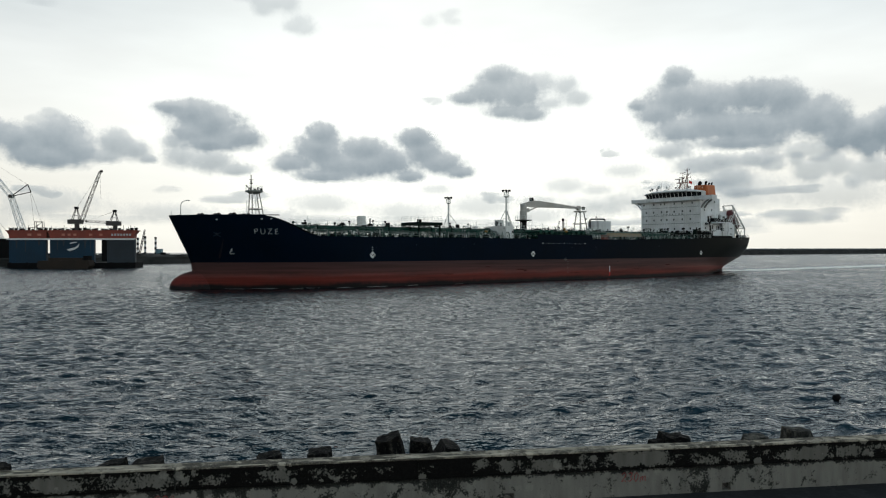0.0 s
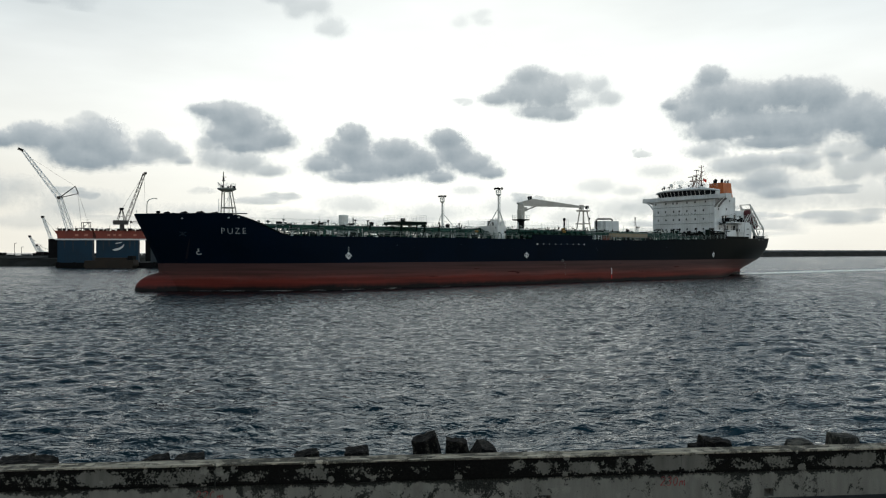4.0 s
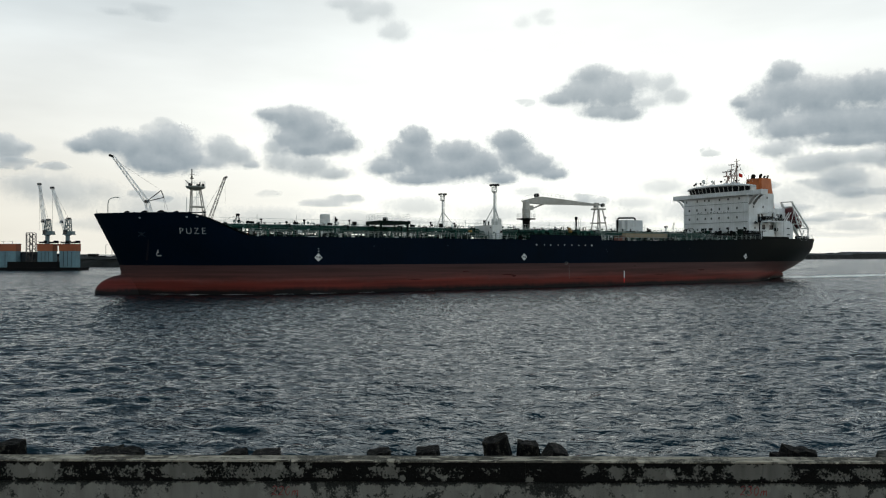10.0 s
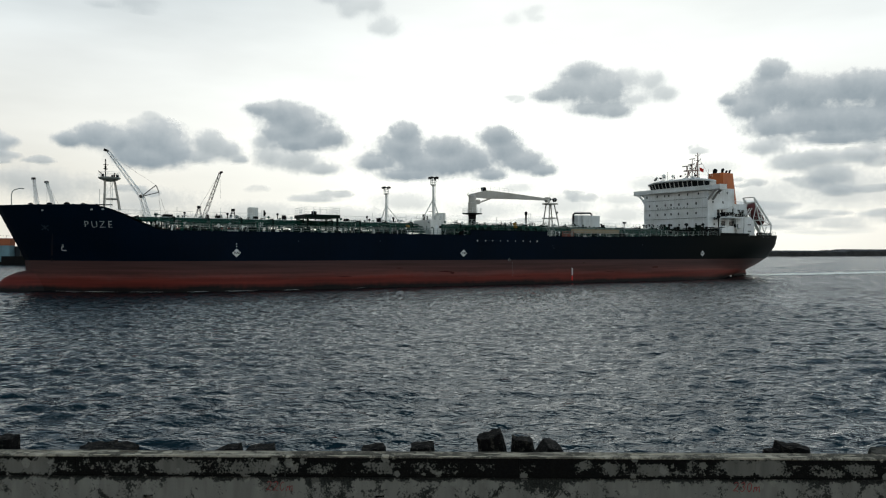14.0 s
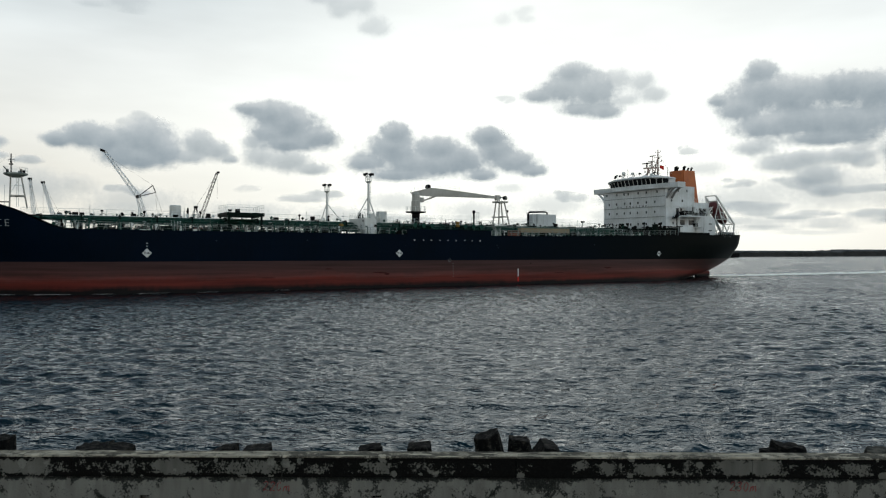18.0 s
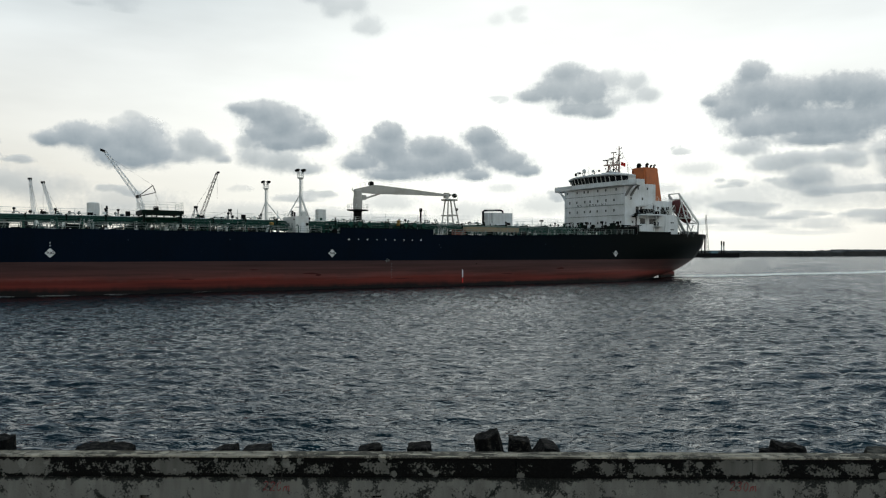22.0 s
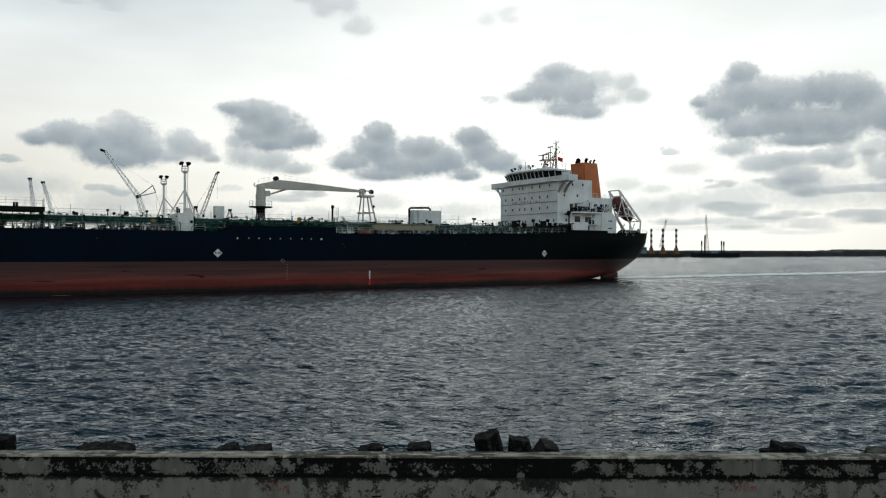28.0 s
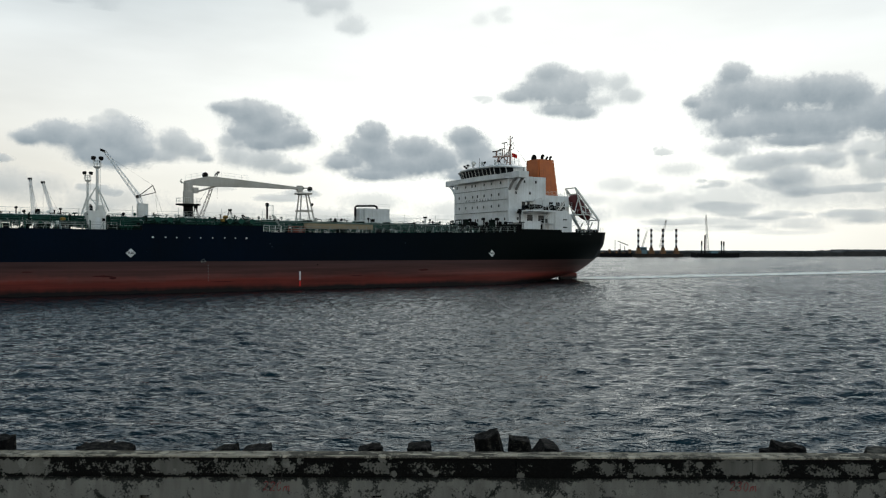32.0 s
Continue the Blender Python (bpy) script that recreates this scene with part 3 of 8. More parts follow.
def build_wall():
    wall = thing("wall_sea", "long low concrete sea wall with black algae stains and worn coping", "wall", kind="structure")
    joints = [-60.0, -50.2, -40.3, -30.1, -20.2, -13.5, -7.95, -3.45, 1.6, 6.68, 11.7, 16.6, 21.8, 30.4, 40.2, 50.0, 60.0]
    for i, (a, b) in enumerate(zip(joints, joints[1:])):
        bm = bmesh.new()
        worn_strip(bm, a + 0.006, b - 0.006, WALL_Y, WALL_BACK, JOINT + 0.028, TOP - 0.03, seed=i + 1)
        part("coping_block", bm, M_COPING, wall)
        part("joint_mortar", made(box, a + 0.006, b - 0.006, WALL_Y + 0.07, WALL_BACK - 0.01, JOINT + 0.002, JOINT + 0.03), M_BLOCK, wall)
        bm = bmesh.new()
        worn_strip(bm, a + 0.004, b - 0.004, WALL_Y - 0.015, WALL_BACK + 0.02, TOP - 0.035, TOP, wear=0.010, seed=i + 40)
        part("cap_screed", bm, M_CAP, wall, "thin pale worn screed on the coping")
    # lower wall with square drain holes
    holes = [-26.6, -21.6, -16.5, -11.5, -6.42, -1.42, 3.62, 8.72, 13.75, 18.8, 23.8]
    edges = [-60.0] + [v for h in holes for v in (h - 0.11, h + 0.11)] + [60.0]
    for i in range(0, len(edges), 2):
        bm = bmesh.new()
        worn_strip(bm, edges[i], edges[i + 1], WALL_Y + 0.02, WALL_BACK + 0.05, GROUND - 0.25, JOINT, wear=0.008, seed=i + 80)
        part("wall_panel", bm, M_LOWER, wall)
    for i, h in enumerate(holes):
        bm = bmesh.new()
        worn_strip(bm, h - 0.112, h + 0.112, WALL_Y + 0.022, WALL_BACK + 0.05, 1.76, JOINT, wear=0.006, seed=i + 120)
        part("drain_lintel", bm, M_LOWER, wall)
        part("drain_sill", made(box, h - 0.112, h + 0.112, WALL_Y + 0.022, WALL_BACK + 0.05, GROUND - 0.25, GROUND + 0.03), M_LOWER, wall)
    return wall


WALL = build_wall()
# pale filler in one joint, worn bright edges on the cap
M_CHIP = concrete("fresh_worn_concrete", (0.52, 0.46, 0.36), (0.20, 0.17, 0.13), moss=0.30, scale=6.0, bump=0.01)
part("joint_filler", made(box, -3.466, -3.438, WALL_Y - 0.018, WALL_Y + 0.03, GROUND - 0.2, TOP + 0.004), M_LOWER, WALL, "pale filler in a wall joint")
rng12 = random.Random(83)
for k in range(46):
    x = rng12.uniform(-14.0, 17.0)
    w, d = rng12.uniform(0.12, 0.6), rng12.uniform(0.03, 0.09)
    y0 = WALL_Y + rng12.choice((0.0, 0.02, 0.1, 0.22))
    outline = [(x - w, y0 + 0.01), (x - w * 0.5, y0 - 0.005 + rng12.uniform(0, 0.01)), (x + w * 0.6, y0), (x + w, y0 + 0.015), (x + w * 0.5, y0 + d), (x - w * 0.6, y0 + d * rng12.uniform(0.6, 1.0))]
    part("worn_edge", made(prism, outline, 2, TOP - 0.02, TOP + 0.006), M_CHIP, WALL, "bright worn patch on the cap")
STROKES = {"2": [(0, 0.8), (0.25, 1.0), (0.5, 0.8), (0.35, 0.45), (0, 0.02), (0.3, 0.08), (0.55, 0.0)], "3": [(0.05, 0.9), (0.35, 1.0), (0.5, 0.75), (0.25, 0.55), (0.52, 0.3), (0.3, 0.0), (0.0, 0.12)],
           "0": [(0.25, 1.0), (0.05, 0.75), (0.02, 0.3), (0.25, 0.0), (0.48, 0.3), (0.48, 0.75), (0.25, 1.0)], "m": [(0.0, 0.0), (0.08, 0.55), (0.1, 0.4), (0.3, 0.62), (0.33, 0.1), (0.38, 0.45), (0.6, 0.62), (0.66, 0.0)]}


def painted_mark(words, x, z, size):
    """Hand-painted brush strokes on the wall face."""
    mark = thing("painted_mark", "faded red hand-painted distance mark %s on the sea wall" % words, "painted mark", group="distance marks")
    for i, ch in enumerate(words):
        bm = bmesh.new()
        pts = [(x + size * (i * 0.72 + u * 0.95 + 0.12 * v), WALL_Y + 0.012, z + size * (v - 0.5 - 0.03 * i)) for u, v in STROKES[ch]]
        for p, q in zip(pts, pts[1:]):
            beam(bm, p, q, 0.006, 0.014)
        part("painted_sign", bm, M_PAINTRED, mark)
    return mark


painted_mark("220m", -3.86, 1.97, 0.20)
painted_mark("230m", 6.20, 2.0, 0.20)

quay = part("quay_ground", made(box, -300, 300, -60, WALL_Y + 0.02, GROUND - 0.4, GROUND), M_QUAY, None)
tagged(quay, "dark asphalt quay behind the sea wall", "ground", kind="structure")


def build_slope():
    bm = bmesh.new()
    rng = random.Random(5)
    n = 120
    prof = [(WALL_BACK + 0.055, 1.5), (17.6, 1.15), (19.5, 0.6), (22.0, -0.4), (25.0, -1.8)]
    rows = [[bm.verts.new((-90 + 180 * i / n, y + rng.uniform(-0.1, 0.1) * (k > 0), z + rng.uniform(-0.12, 0.12) * (k > 0))) for k, (y, z) in enumerate(prof)] for i in range(n + 1)]
    for a, b in zip(rows, rows[1:]):
        for k in range(len(prof) - 1):
            bm.faces.new((a[k], b[k], b[k + 1], a[k + 1]))
    return tagged(part("embankment", bm, M_BLOCK, None), "dark rubble slope in front of the sea wall", "embankment", kind="structure")


build_slope()


def armour_block(x0, x1, top, y=17.4, lean=0.0, slope=0.0, taper=0.12, peak=0.0, seed=0):
    """A rough cast block, chipped and uneven, standing in the rubble."""
    rng = random.Random(seed)
    w, h = (x1 - x0) / 2, top - 0.75
    bm = bmesh.new()
    bmesh.ops.create_cube(bm, size=2.0)
    bmesh.ops.subdivide_edges(bm, edges=bm.edges, cuts=5, use_grid_fill=True)
    for v in bm.verts:
        x, yy, z = v.co
        r = max(abs(x), abs(yy))
        round_ = 1 - 0.13 * max(0.0, abs(x) + abs(yy) - 1.35) - 0.10 * max(0.0, abs(z) + r - 1.5)
        k = 1 + taper * (1 - z) * 0.5
        p = Vector((x * w * k * round_, yy * min(0.5, w * 1.1) * k * round_, (z + 1) * h / 2))
        p.x *= 1 - peak * max(0.0, z - 0.33) / 0.67
        p.x += lean * p.z
        p.z += slope * x * w * (z + 1) / 2
        q = p * 3.1 + Vector((seed * 7.7, 0, 0))
        p += Vector((noise.noise(q), noise.noise(q + Vector((9, 0, 0))), noise.noise(q + Vector((0, 9, 0))))) * 0.055
        q = p * 9.0
        p += Vector((noise.noise(q), noise.noise(q + Vector((9, 0, 0))), noise.noise(q + Vector((0, 9, 0))))) * 0.042
        v.co = p
    ob = part("armour_block", bm, M_PALEBLOCK if x0 > 9 else M_BLOCK, None)
    ob.matrix_basis = pose((x0 + x1) / 2 - lean * h, y, 0.75, 0, 0, rng.uniform(-9, 9))
    return tagged(ob, "dark weathered concrete armour block in the rubble below the wall", "armour block", "armour blocks along the sea wall")


# extent along the wall, top height, and how each block leans
for i, b in enumerate((
        (-10.85, -10.28, 2.55, 17.4, 0.0, 0.0), (-8.70, -7.94, 2.36, 17.4, 0.0, 0.03), (-7.97, -7.40, 2.36, 17.4, 0.05, -0.1),
        (-5.50, -4.90, 2.33, 17.4, 0.06, 0.25), (-4.74, -4.08, 2.33, 17.4, 0.0, 0.1), (-1.99, -1.42, 2.35, 17.4, 0.04, 0.2),
        (-0.82, -0.27, 2.42, 17.4, -0.02, 0.05), (0.74, 1.34, 2.66, 17.4, -0.2, 0.26), (1.58, 2.10, 2.57, 17.45, -0.06, -0.06),
        (2.10, 3.02, 2.45, 17.4, 0.0, -0.05), (7.64, 8.05, 2.32, 17.4, 0.0, 0.0), (7.93, 8.62, 2.44, 17.45, 0.0, -0.12),
        (10.17, 10.72, 2.34, 17.4, 0.05, 0.1), (11.34, 11.95, 2.46, 17.45, 0.0, -0.08))):
    armour_block(*b, seed=i + 1, peak=0.65 if i == 9 else 0.0, taper=0.9 if i == 9 else 0.45 if i in (3, 4, 5, 11, 12, 13) else 0.16)


# ---- the tanker ----
def sheer(a):
    """Height of the hull's upper edge."""
    if a >= 62.6:
        return 13.80
    if a >= 55.0:
        u = (a - 55.0) / 7.6
        return 9.97 + (13.78 - 9.97) * min(1.0, 0.86 * u + 0.14 * math.sin(u * math.pi / 2) + 0.035 * math.sin(2 * math.pi * (u - 0.5)))
    if a > -30:
        return 9.97
    if a > -72:
        u = (-30 - a) / 42
        return 9.97 + 0.78 * u ** 1.3
    return 10.75 + 0.55 * (-72 - a) / 32.8


def interp(v, xs, ys):
    return float(np.interp(v, xs, ys))


def stem(h):
    return interp(h, (-3, 4.6, 5.6, 13.8), (74.2, 74.25, 74.55, 78.5))


def stern_end(h):
    return interp(h, (-3, 0, 1.7, 12), (-88, -96, -104.8, -104.8))


def half(a, h):
    """Half breadth of the hull at a metres ahead of midships and h above the water."""
    if a > 44:
        f = (a - 44) / max(stem(h) - 44, 0.1)
        p = interp(h, (0, 5, 8, 13.8), (2.0, 2.3, 2.6, 3.0))
        return 16.1 * max(0.0, 1 - min(f, 1.0) ** p)
    if a < -64:
        f = min(1.0, (-64 - a) / (-64 - stern_end(h)))
        w = interp(h, (0, 1.7, 3.0, 5.3, 8.5, 11.2), (0.0, 0.15, 3.0, 7.0, 9.5, 10.1))
        p = interp(h, (0, 3, 6, 11), (2.0, 1.7, 2.0, 2.4))
        return 16.1 + (w - 16.1) * f ** p
    return 16.1


SHIP = thing("tanker_ship", "navy and red oil tanker with white superstructure and orange funnel", "ship")
US = np.concatenate([np.linspace(0, 0.24, 30), np.linspace(0.26, 0.78, 28), np.linspace(0.79, 1, 44)])


def hull_band(levels, material, name, label):
    """levels: functions of the nominal station giving heights; one band of plating both sides."""
    bm = bmesh.new()
    for side in (1, -1):
        grid = []
        for u in US:
            col = []
            a_nom = stern_end(8) + (stem(8) - stern_end(8)) * u
            for lv in levels:
                h = lv(a_nom)
                a = stern_end(h) + (stem(h) - stern_end(h)) * u
                col.append(bm.verts.new((a, side * half(a, h), h)))
            grid.append(col)
        for c0, c1 in zip(grid, grid[1:]):
            for k in range(len(levels) - 1):
                bm.faces.new((c0[k], c1[k], c1[k + 1], c0[k + 1]))
        if side == 1:
            first = grid[0]
        else:
            for k in range(len(levels) - 1):
                bm.faces.new((first[k], first[k + 1], grid[0][k + 1], grid[0][k]))
    bmesh.ops.remove_doubles(bm, verts=bm.verts, dist=0.002)
    return part(name, bm, material, SHIP, label, smooth=True)


BOOT = 5.05
hull_band([lambda a, h=h: h for h in (-3.0, -1.5, 0, 0.8, 1.7, 2.4, 3.2, 4.0, BOOT)], M_RED, "hull_bottom", "faded red antifouling below the waterline mark")
hull_band([lambda a, s=s: BOOT + (sheer(a) - BOOT) * s for s in np.linspace(0, 1, 9)], M_NAVY, "hull_side", "navy blue painted steel plating")


def deck_plate():
    bm = bmesh.new()
    prev = None
    for u in US:
        h0 = sheer(stern_end(10) + (stem(10) - stern_end(10)) * u)
        a = stern_end(h0) + (stem(h0) - stern_end(h0)) * u
        w = max(half(a, h0) - 0.05, 0.01)
        row = [bm.verts.new((a, w, h0 - 0.12)), bm.verts.new((a, -w, h0 - 0.12))]
        if prev:
            bm.faces.new((prev[0], row[0], row[1], prev[1]))
        prev = row
    part("deck", bm, M_GREEN, SHIP, "green painted steel deck")


deck_plate()


def bulb():
    bm = bmesh.new()
    bmesh.ops.create_uvsphere(bm, u_segments=28, v_segments=16, radius=1.0)
    for v in bm.verts:
        x, y, z = v.co
        v.co = (69.9 + 8.45 * math.copysign(abs(x) ** 0.66, x), 2.7 * y * (1 - 0.15 * z), 0.2 + 3.35 * z + (0.35 if z > 0 else 0) * (1 - x) * 0.3)
    part("bulbous_bow", bm, M_RED, SHIP, "rounded red bulb at the waterline", smooth=True)


bulb()


# hull markings
def on_hull(a, h, lift=0.03):
    """Frame on the port plating: x runs aft, y up, z outward."""
    e = 0.15
    p = Vector((a, half(a, h), h))
    aft = (Vector((a - e, half(a - e, h), h)) - Vector((a + e, half(a + e, h), h))).normalized()
    up = (Vector((a, half(a, h + e), h + e)) - Vector((a, half(a, h - e), h - e))).normalized()
    nrm = aft.cross(up).normalized()
    up = nrm.cross(aft)
    m = Matrix((aft, up, nrm)).transposed().to_4x4()
    return Matrix.Translation(p + nrm * lift) @ m


for ch, a in zip("PUZE", (66.05, 64.98, 63.9, 62.85)):
    lettering("hull_letter", ch, 1.55, M_LETTER, SHIP, on_hull(a, 10.75, 0.05), 0.02, "weathered white painted letter %s" % ch, thin=0.036)


def tug_mark(a):
    bm = bmesh.new()
    prism(bm, [(0.72, 0), (0, 0.72), (-0.72, 0), (0, -0.72)], 2, 0.0, 0.02)
    ob = part("tug_mark", bm, M_MARK, SHIP, "white diamond with the letters TUG")
    ob.matrix_basis = on_hull(a, 6.38)
    lettering("tug_letters", "TUG", 0.50, M_DARK, ob, pose(0, 0, 0.03), 0.006, thin=-0.02)
    if a > 20:
        for dz in (1.05, 1.5):
            part("hull_fitting", made(box, -0.09, 0.09, -0.09, 0.09, 0, 0.03), M_LETTER, SHIP).matrix_basis = on_hull(a, 6.38 + dz)


for a in (44.1, 0.05, -68.0):
    tug_mark(a)
part("draught_mark", made(box, -0.12, 0.12, -0.75, 0.75, 0, 0.02), M_MARK, SHIP, "white vertical draught mark").matrix_basis = on_hull(-27.28, 2.45)
part("draught_mark", made(box, -0.12, 0.12, -0.45, 0.45, 0, 0.02), M_FLAG, SHIP, "red draught mark").matrix_basis = on_hull(-27.28, 1.1)
for i, a in enumerate((-3.15, -5.05, -6.76, -8.7, -10.46, -12.34, -14.3, -16.06, -17.91)):
    bm = bmesh.new()
    w = 0.15 if i in (0, 8) else 0.10
    prism(bm, [(w * math.cos(k * math.tau / 10), w * math.sin(k * math.tau / 10)) for k in range(10)], 2, 0, 0.03)
    part("overboard_outlet", bm, M_MARK, SHIP, "small pale round outlet in the plating").matrix_basis = on_hull(a, 8.87)


def bulb_symbol():
    bm = bmesh.new()
    pts = [(0.35, 0.60), (0.10, 0.54), (0.04, 0.36), (0.26, 0.12), (-0.10, 0.08), (-0.34, -0.14), (-0.30, -0.42), (-0.06, -0.58), (0.58, -0.58), (0.60, -0.40)]
    for p, q in zip(pts, pts[1:]):
        beam(bm, (p[0] * 0.88, p[1] * 0.88, 0.01), (q[0] * 0.88, q[1] * 0.88, 0.01), 0.085, 0.03)
    ob = part("bulb_symbol", bm, M_MARK, SHIP, "white bulbous bow symbol")
    ob.matrix_basis = on_hull(69.15, 7.15, 0.04)


bulb_symbol()
M_FAINT = paint("faded_blue_grey_mark", (0.010, 0.017, 0.026), (0.004, 0.008, 0.014), 0.7, scale=2.0, fine=9.0, bump=0)
bm = bmesh.new()
for p, q in (((-0.75, -0.35), (0.75, 0.35)), ((-0.6, 0.45), (0.6, -0.45)), ((0, 0.4), (0, -0.3))):
    beam(bm, (*p, 0.01), (*q, 0.01), 0.14, 0.03)
part("thruster_mark", bm, M_FAINT, SHIP, "faded bow thruster mark").matrix_basis = on_hull(71.6, 10.3, 0.04)
for a, h in ((72.0, 13.0), (65.4, 13.1), (63.9, 13.15), (-95.0, 10.7), (-98.0, 10.7)):
    bm = bmesh.new()
    prism(bm, [(0.2 * math.cos(k * math.tau / 12), 0.12 * math.sin(k * math.tau / 12)) for k in range(12)], 2, 0, 0.06)
    part("mooring_port", bm, M_LETTER, SHIP, "pale oval mooring fairlead").matrix_basis = on_hull(a, h)
for h in (7.9, 6.6, 5.3):
    for a0, a1 in ((-60, -20), (-20, 20), (20, 44)):
        part("weld_seam", made(box, a0, a1, 16.098, 16.112, h - 0.02, h + 0.02), M_NAVY, SHIP)
# load line disc, its draught scale, scuppers and scuffs
bm = bmesh.new()
for k in range(14):
    t0, t1 = k * math.tau / 14, (k + 1) * math.tau / 14
    beam(bm, (0.3 * math.cos(t0), 0.3 * math.sin(t0), 0.01), (0.3 * math.cos(t1), 0.3 * math.sin(t1), 0.01), 0.06, 0.02)
beam(bm, (-0.45, 0, 0.01), (0.45, 0, 0.01), 0.06, 0.02)
part("load_line_mark", bm, M_OLDMARK, SHIP, "weathered white load line disc").matrix_basis = on_hull(-10.9, 5.06)
for k in range(6):
    part("draught_tick", made(box, -0.1, 0.1, -0.05, 0.05, 0, 0.02), M_OLDMARK, SHIP).matrix_basis = on_hull(-11.7, 4.4 - k * 0.5)
for a, h in ((-22.0, 8.0), (-22.3, 7.5), (-30.5, 4.35), (18.0, 8.6), (33.5, 8.4), (-48.0, 8.3)):
    part("scupper", made(prism, [(0.13 * math.cos(k * 0.785), 0.13 * math.sin(k * 0.785)) for k in range(8)], 2, 0, 0.03), M_FAINT if h > 5 else M_DARK, SHIP, "small scupper outlet").matrix_basis = on_hull(a, h)
M_SCUFF = paint("dark_scuffed_red", (0.045, 0.008, 0.007), (0.02, 0.008, 0.008), 0.8, scale=1.5, fine=8.0, amount=0.9, bump=0, spec=0.1)
for i, (a, h, w, d) in enumerate(((4.1, 2.85, 1.5, 0.16), (2.6, 2.6, 0.7, 0.22), (-14.0, 1.7, 2.6, 0.06), (-38.0, 2.3, 1.8, 0.08), (25.0, 2.2, 2.0, 0.07), (-52.0, 3.2, 1.2, 0.2), (14.0, 3.6, 1.0, 0.1))):
    rg = random.Random(i)
    part("hull_scuff", made(prism, [(w * math.cos(k * 0.628) * rg.uniform(0.6, 1), d * math.sin(k * 0.628) * rg.uniform(0.5, 1.2)) for k in range(10)], 2, -0.02, 0.008), M_SCUFF, SHIP, "dark scuff on the red plating").matrix_basis = on_hull(a, h, 0.0)
# bulwark rail round the bow and stern
bm = bmesh.new()
pts = [(a, half(a, sheer(a)) - 0.05, sheer(a) + 0.02) for a in np.linspace(62.6, 78.2, 22)]
path_rod(bm, pts, 0.09, 5)
path_rod(bm, [(a, -b, h) for a, b, h in pts], 0.09, 5)
part("bulwark_capping", bm, M_NAVY, SHIP)

# rudder head showing above the water
bm = bmesh.new()
prism(bm, [(-99.3, -3.0), (-104.6, -3.0), (-104.6, 1.45), (-103.8, 1.62), (-100.6, 1.55), (-100.2, 0.9), (-99.3, 0.7)], 1, -0.35, 0.35)
part("rudder", bm, M_RED, SHIP, "red rudder head above the water")

# forecastle fittings
bm = bmesh.new()
for a0, b0, s in ((73.6, 3.0, 0.5), (72.4, 2.0, 0.42), (71.0, 4.5, 0.55), (70.2, 0.5, 0.5), (68.6, 6.0, 0.6), (67.6, 4.0, 0.5), (66.4, 7.5, 0.5), (65.6, 3.0, 0.6), (64.4, 8.0, 0.4)):
    ob_bm = bmesh.new()
    s *= 0.95
    rod(ob_bm, (a0, b0 - 0.8, 13.62 + s * 0.45), (a0, b0 + 0.8, 13.62 + s * 0.45), s * 0.62, n=12)
    rod(ob_bm, (a0, b0 - 0.9, 13.62 + s * 0.45), (a0, b0 - 0.8, 13.62 + s * 0.45), s * 0.95, n=12)
    rod(ob_bm, (a0, b0 + 0.8, 13.62 + s * 0.45), (a0, b0 + 0.9, 13.62 + s * 0.45), s * 0.95, n=12)
    box(ob_bm, a0 - 0.5, a0 + 0.5, b0 - 0.9, b0 + 0.9, 13.5, 13.75)
    part("mooring_winch", ob_bm, M_DARK, SHIP, "dark mooring winch drum")
bm.free()
bm = bmesh.new()
path_rod(bm, [(76.28, 0, 13.6), (76.28, 0, 15.6), (76.15, 0, 16.2), (75.8, 0, 16.55), (75.2, 0, 16.75), (74.8, 0, 16.78)], 0.07, 6)
box(bm, 74.5, 74.85, -0.08, 0.08, 16.68, 16.82)
part("bow_lamp_post", bm, M_RAILDULL, SHIP, "curved pale lamp post at the bow")
part("jack_staff", made(rod, (78.0, 0, 13.7), (78.0, 0, 14.6), 0.05), M_RAIL, SHIP)

fm = tagged(new("foremast"), "pale grey foremast with round platform")
fm.parent = SHIP
for b in (-1.0, 1.0):
    part("mast_leg", made(rod, (62.6, b, 13.6), (62.45, b * 0.6, 19.0), 0.12), M_JIB, fm)
    part("mast_leg", made(rod, (60.1, b, 13.6), (61.0, b * 0.6, 19.0), 0.11), M_JIB, fm)
part("cross_bar", made(beam, (62.6, 0, 15.55), (60.4, 0, 15.55), 1.9, 0.24), M_JIB, fm)
bm = bmesh.new()
for p, q in (((62.5, 0.9, 17.2), (60.75, 0.9, 17.2)), ((62.55, 0.8, 15.8), (61.2, 0.8, 18.3)), ((61.6, 0.3, 13.8), (61.6, 0.3, 18.9)), ((61.35, 0.3, 13.8), (61.35, 0.3, 18.9))):
    rod(bm, p, q, 0.05, n=4)
part("mast_brace", bm, M_RAIL, fm)
bm = bmesh.new()
lathe(bm, [(0.7, 18.55), (1.65, 18.95), (1.8, 19.2), (1.6, 19.27)], 14, (61.75, 0, 0))
part("platform", bm, M_RAILDULL, fm)
bm = bmesh.new()
for k in range(10):
    x, y = 61.75 + 1.68 * math.cos(k * 0.628), 1.68 * math.sin(k * 0.628)
    rod(bm, (x, y, 19.2), (x, y, 20.1), 0.03, n=4)
    x2, y2 = 61.75 + 1.68 * math.cos((k + 1) * 0.628), 1.68 * math.sin((k + 1) * 0.628)
    rod(bm, (x, y, 20.1), (x2, y2, 20.1), 0.03, n=4)
    rod(bm, (x, y, 19.65), (x2, y2, 19.65), 0.025, n=4)
part("platform_rail", bm, M_RAIL, fm)
bm = bmesh.new()
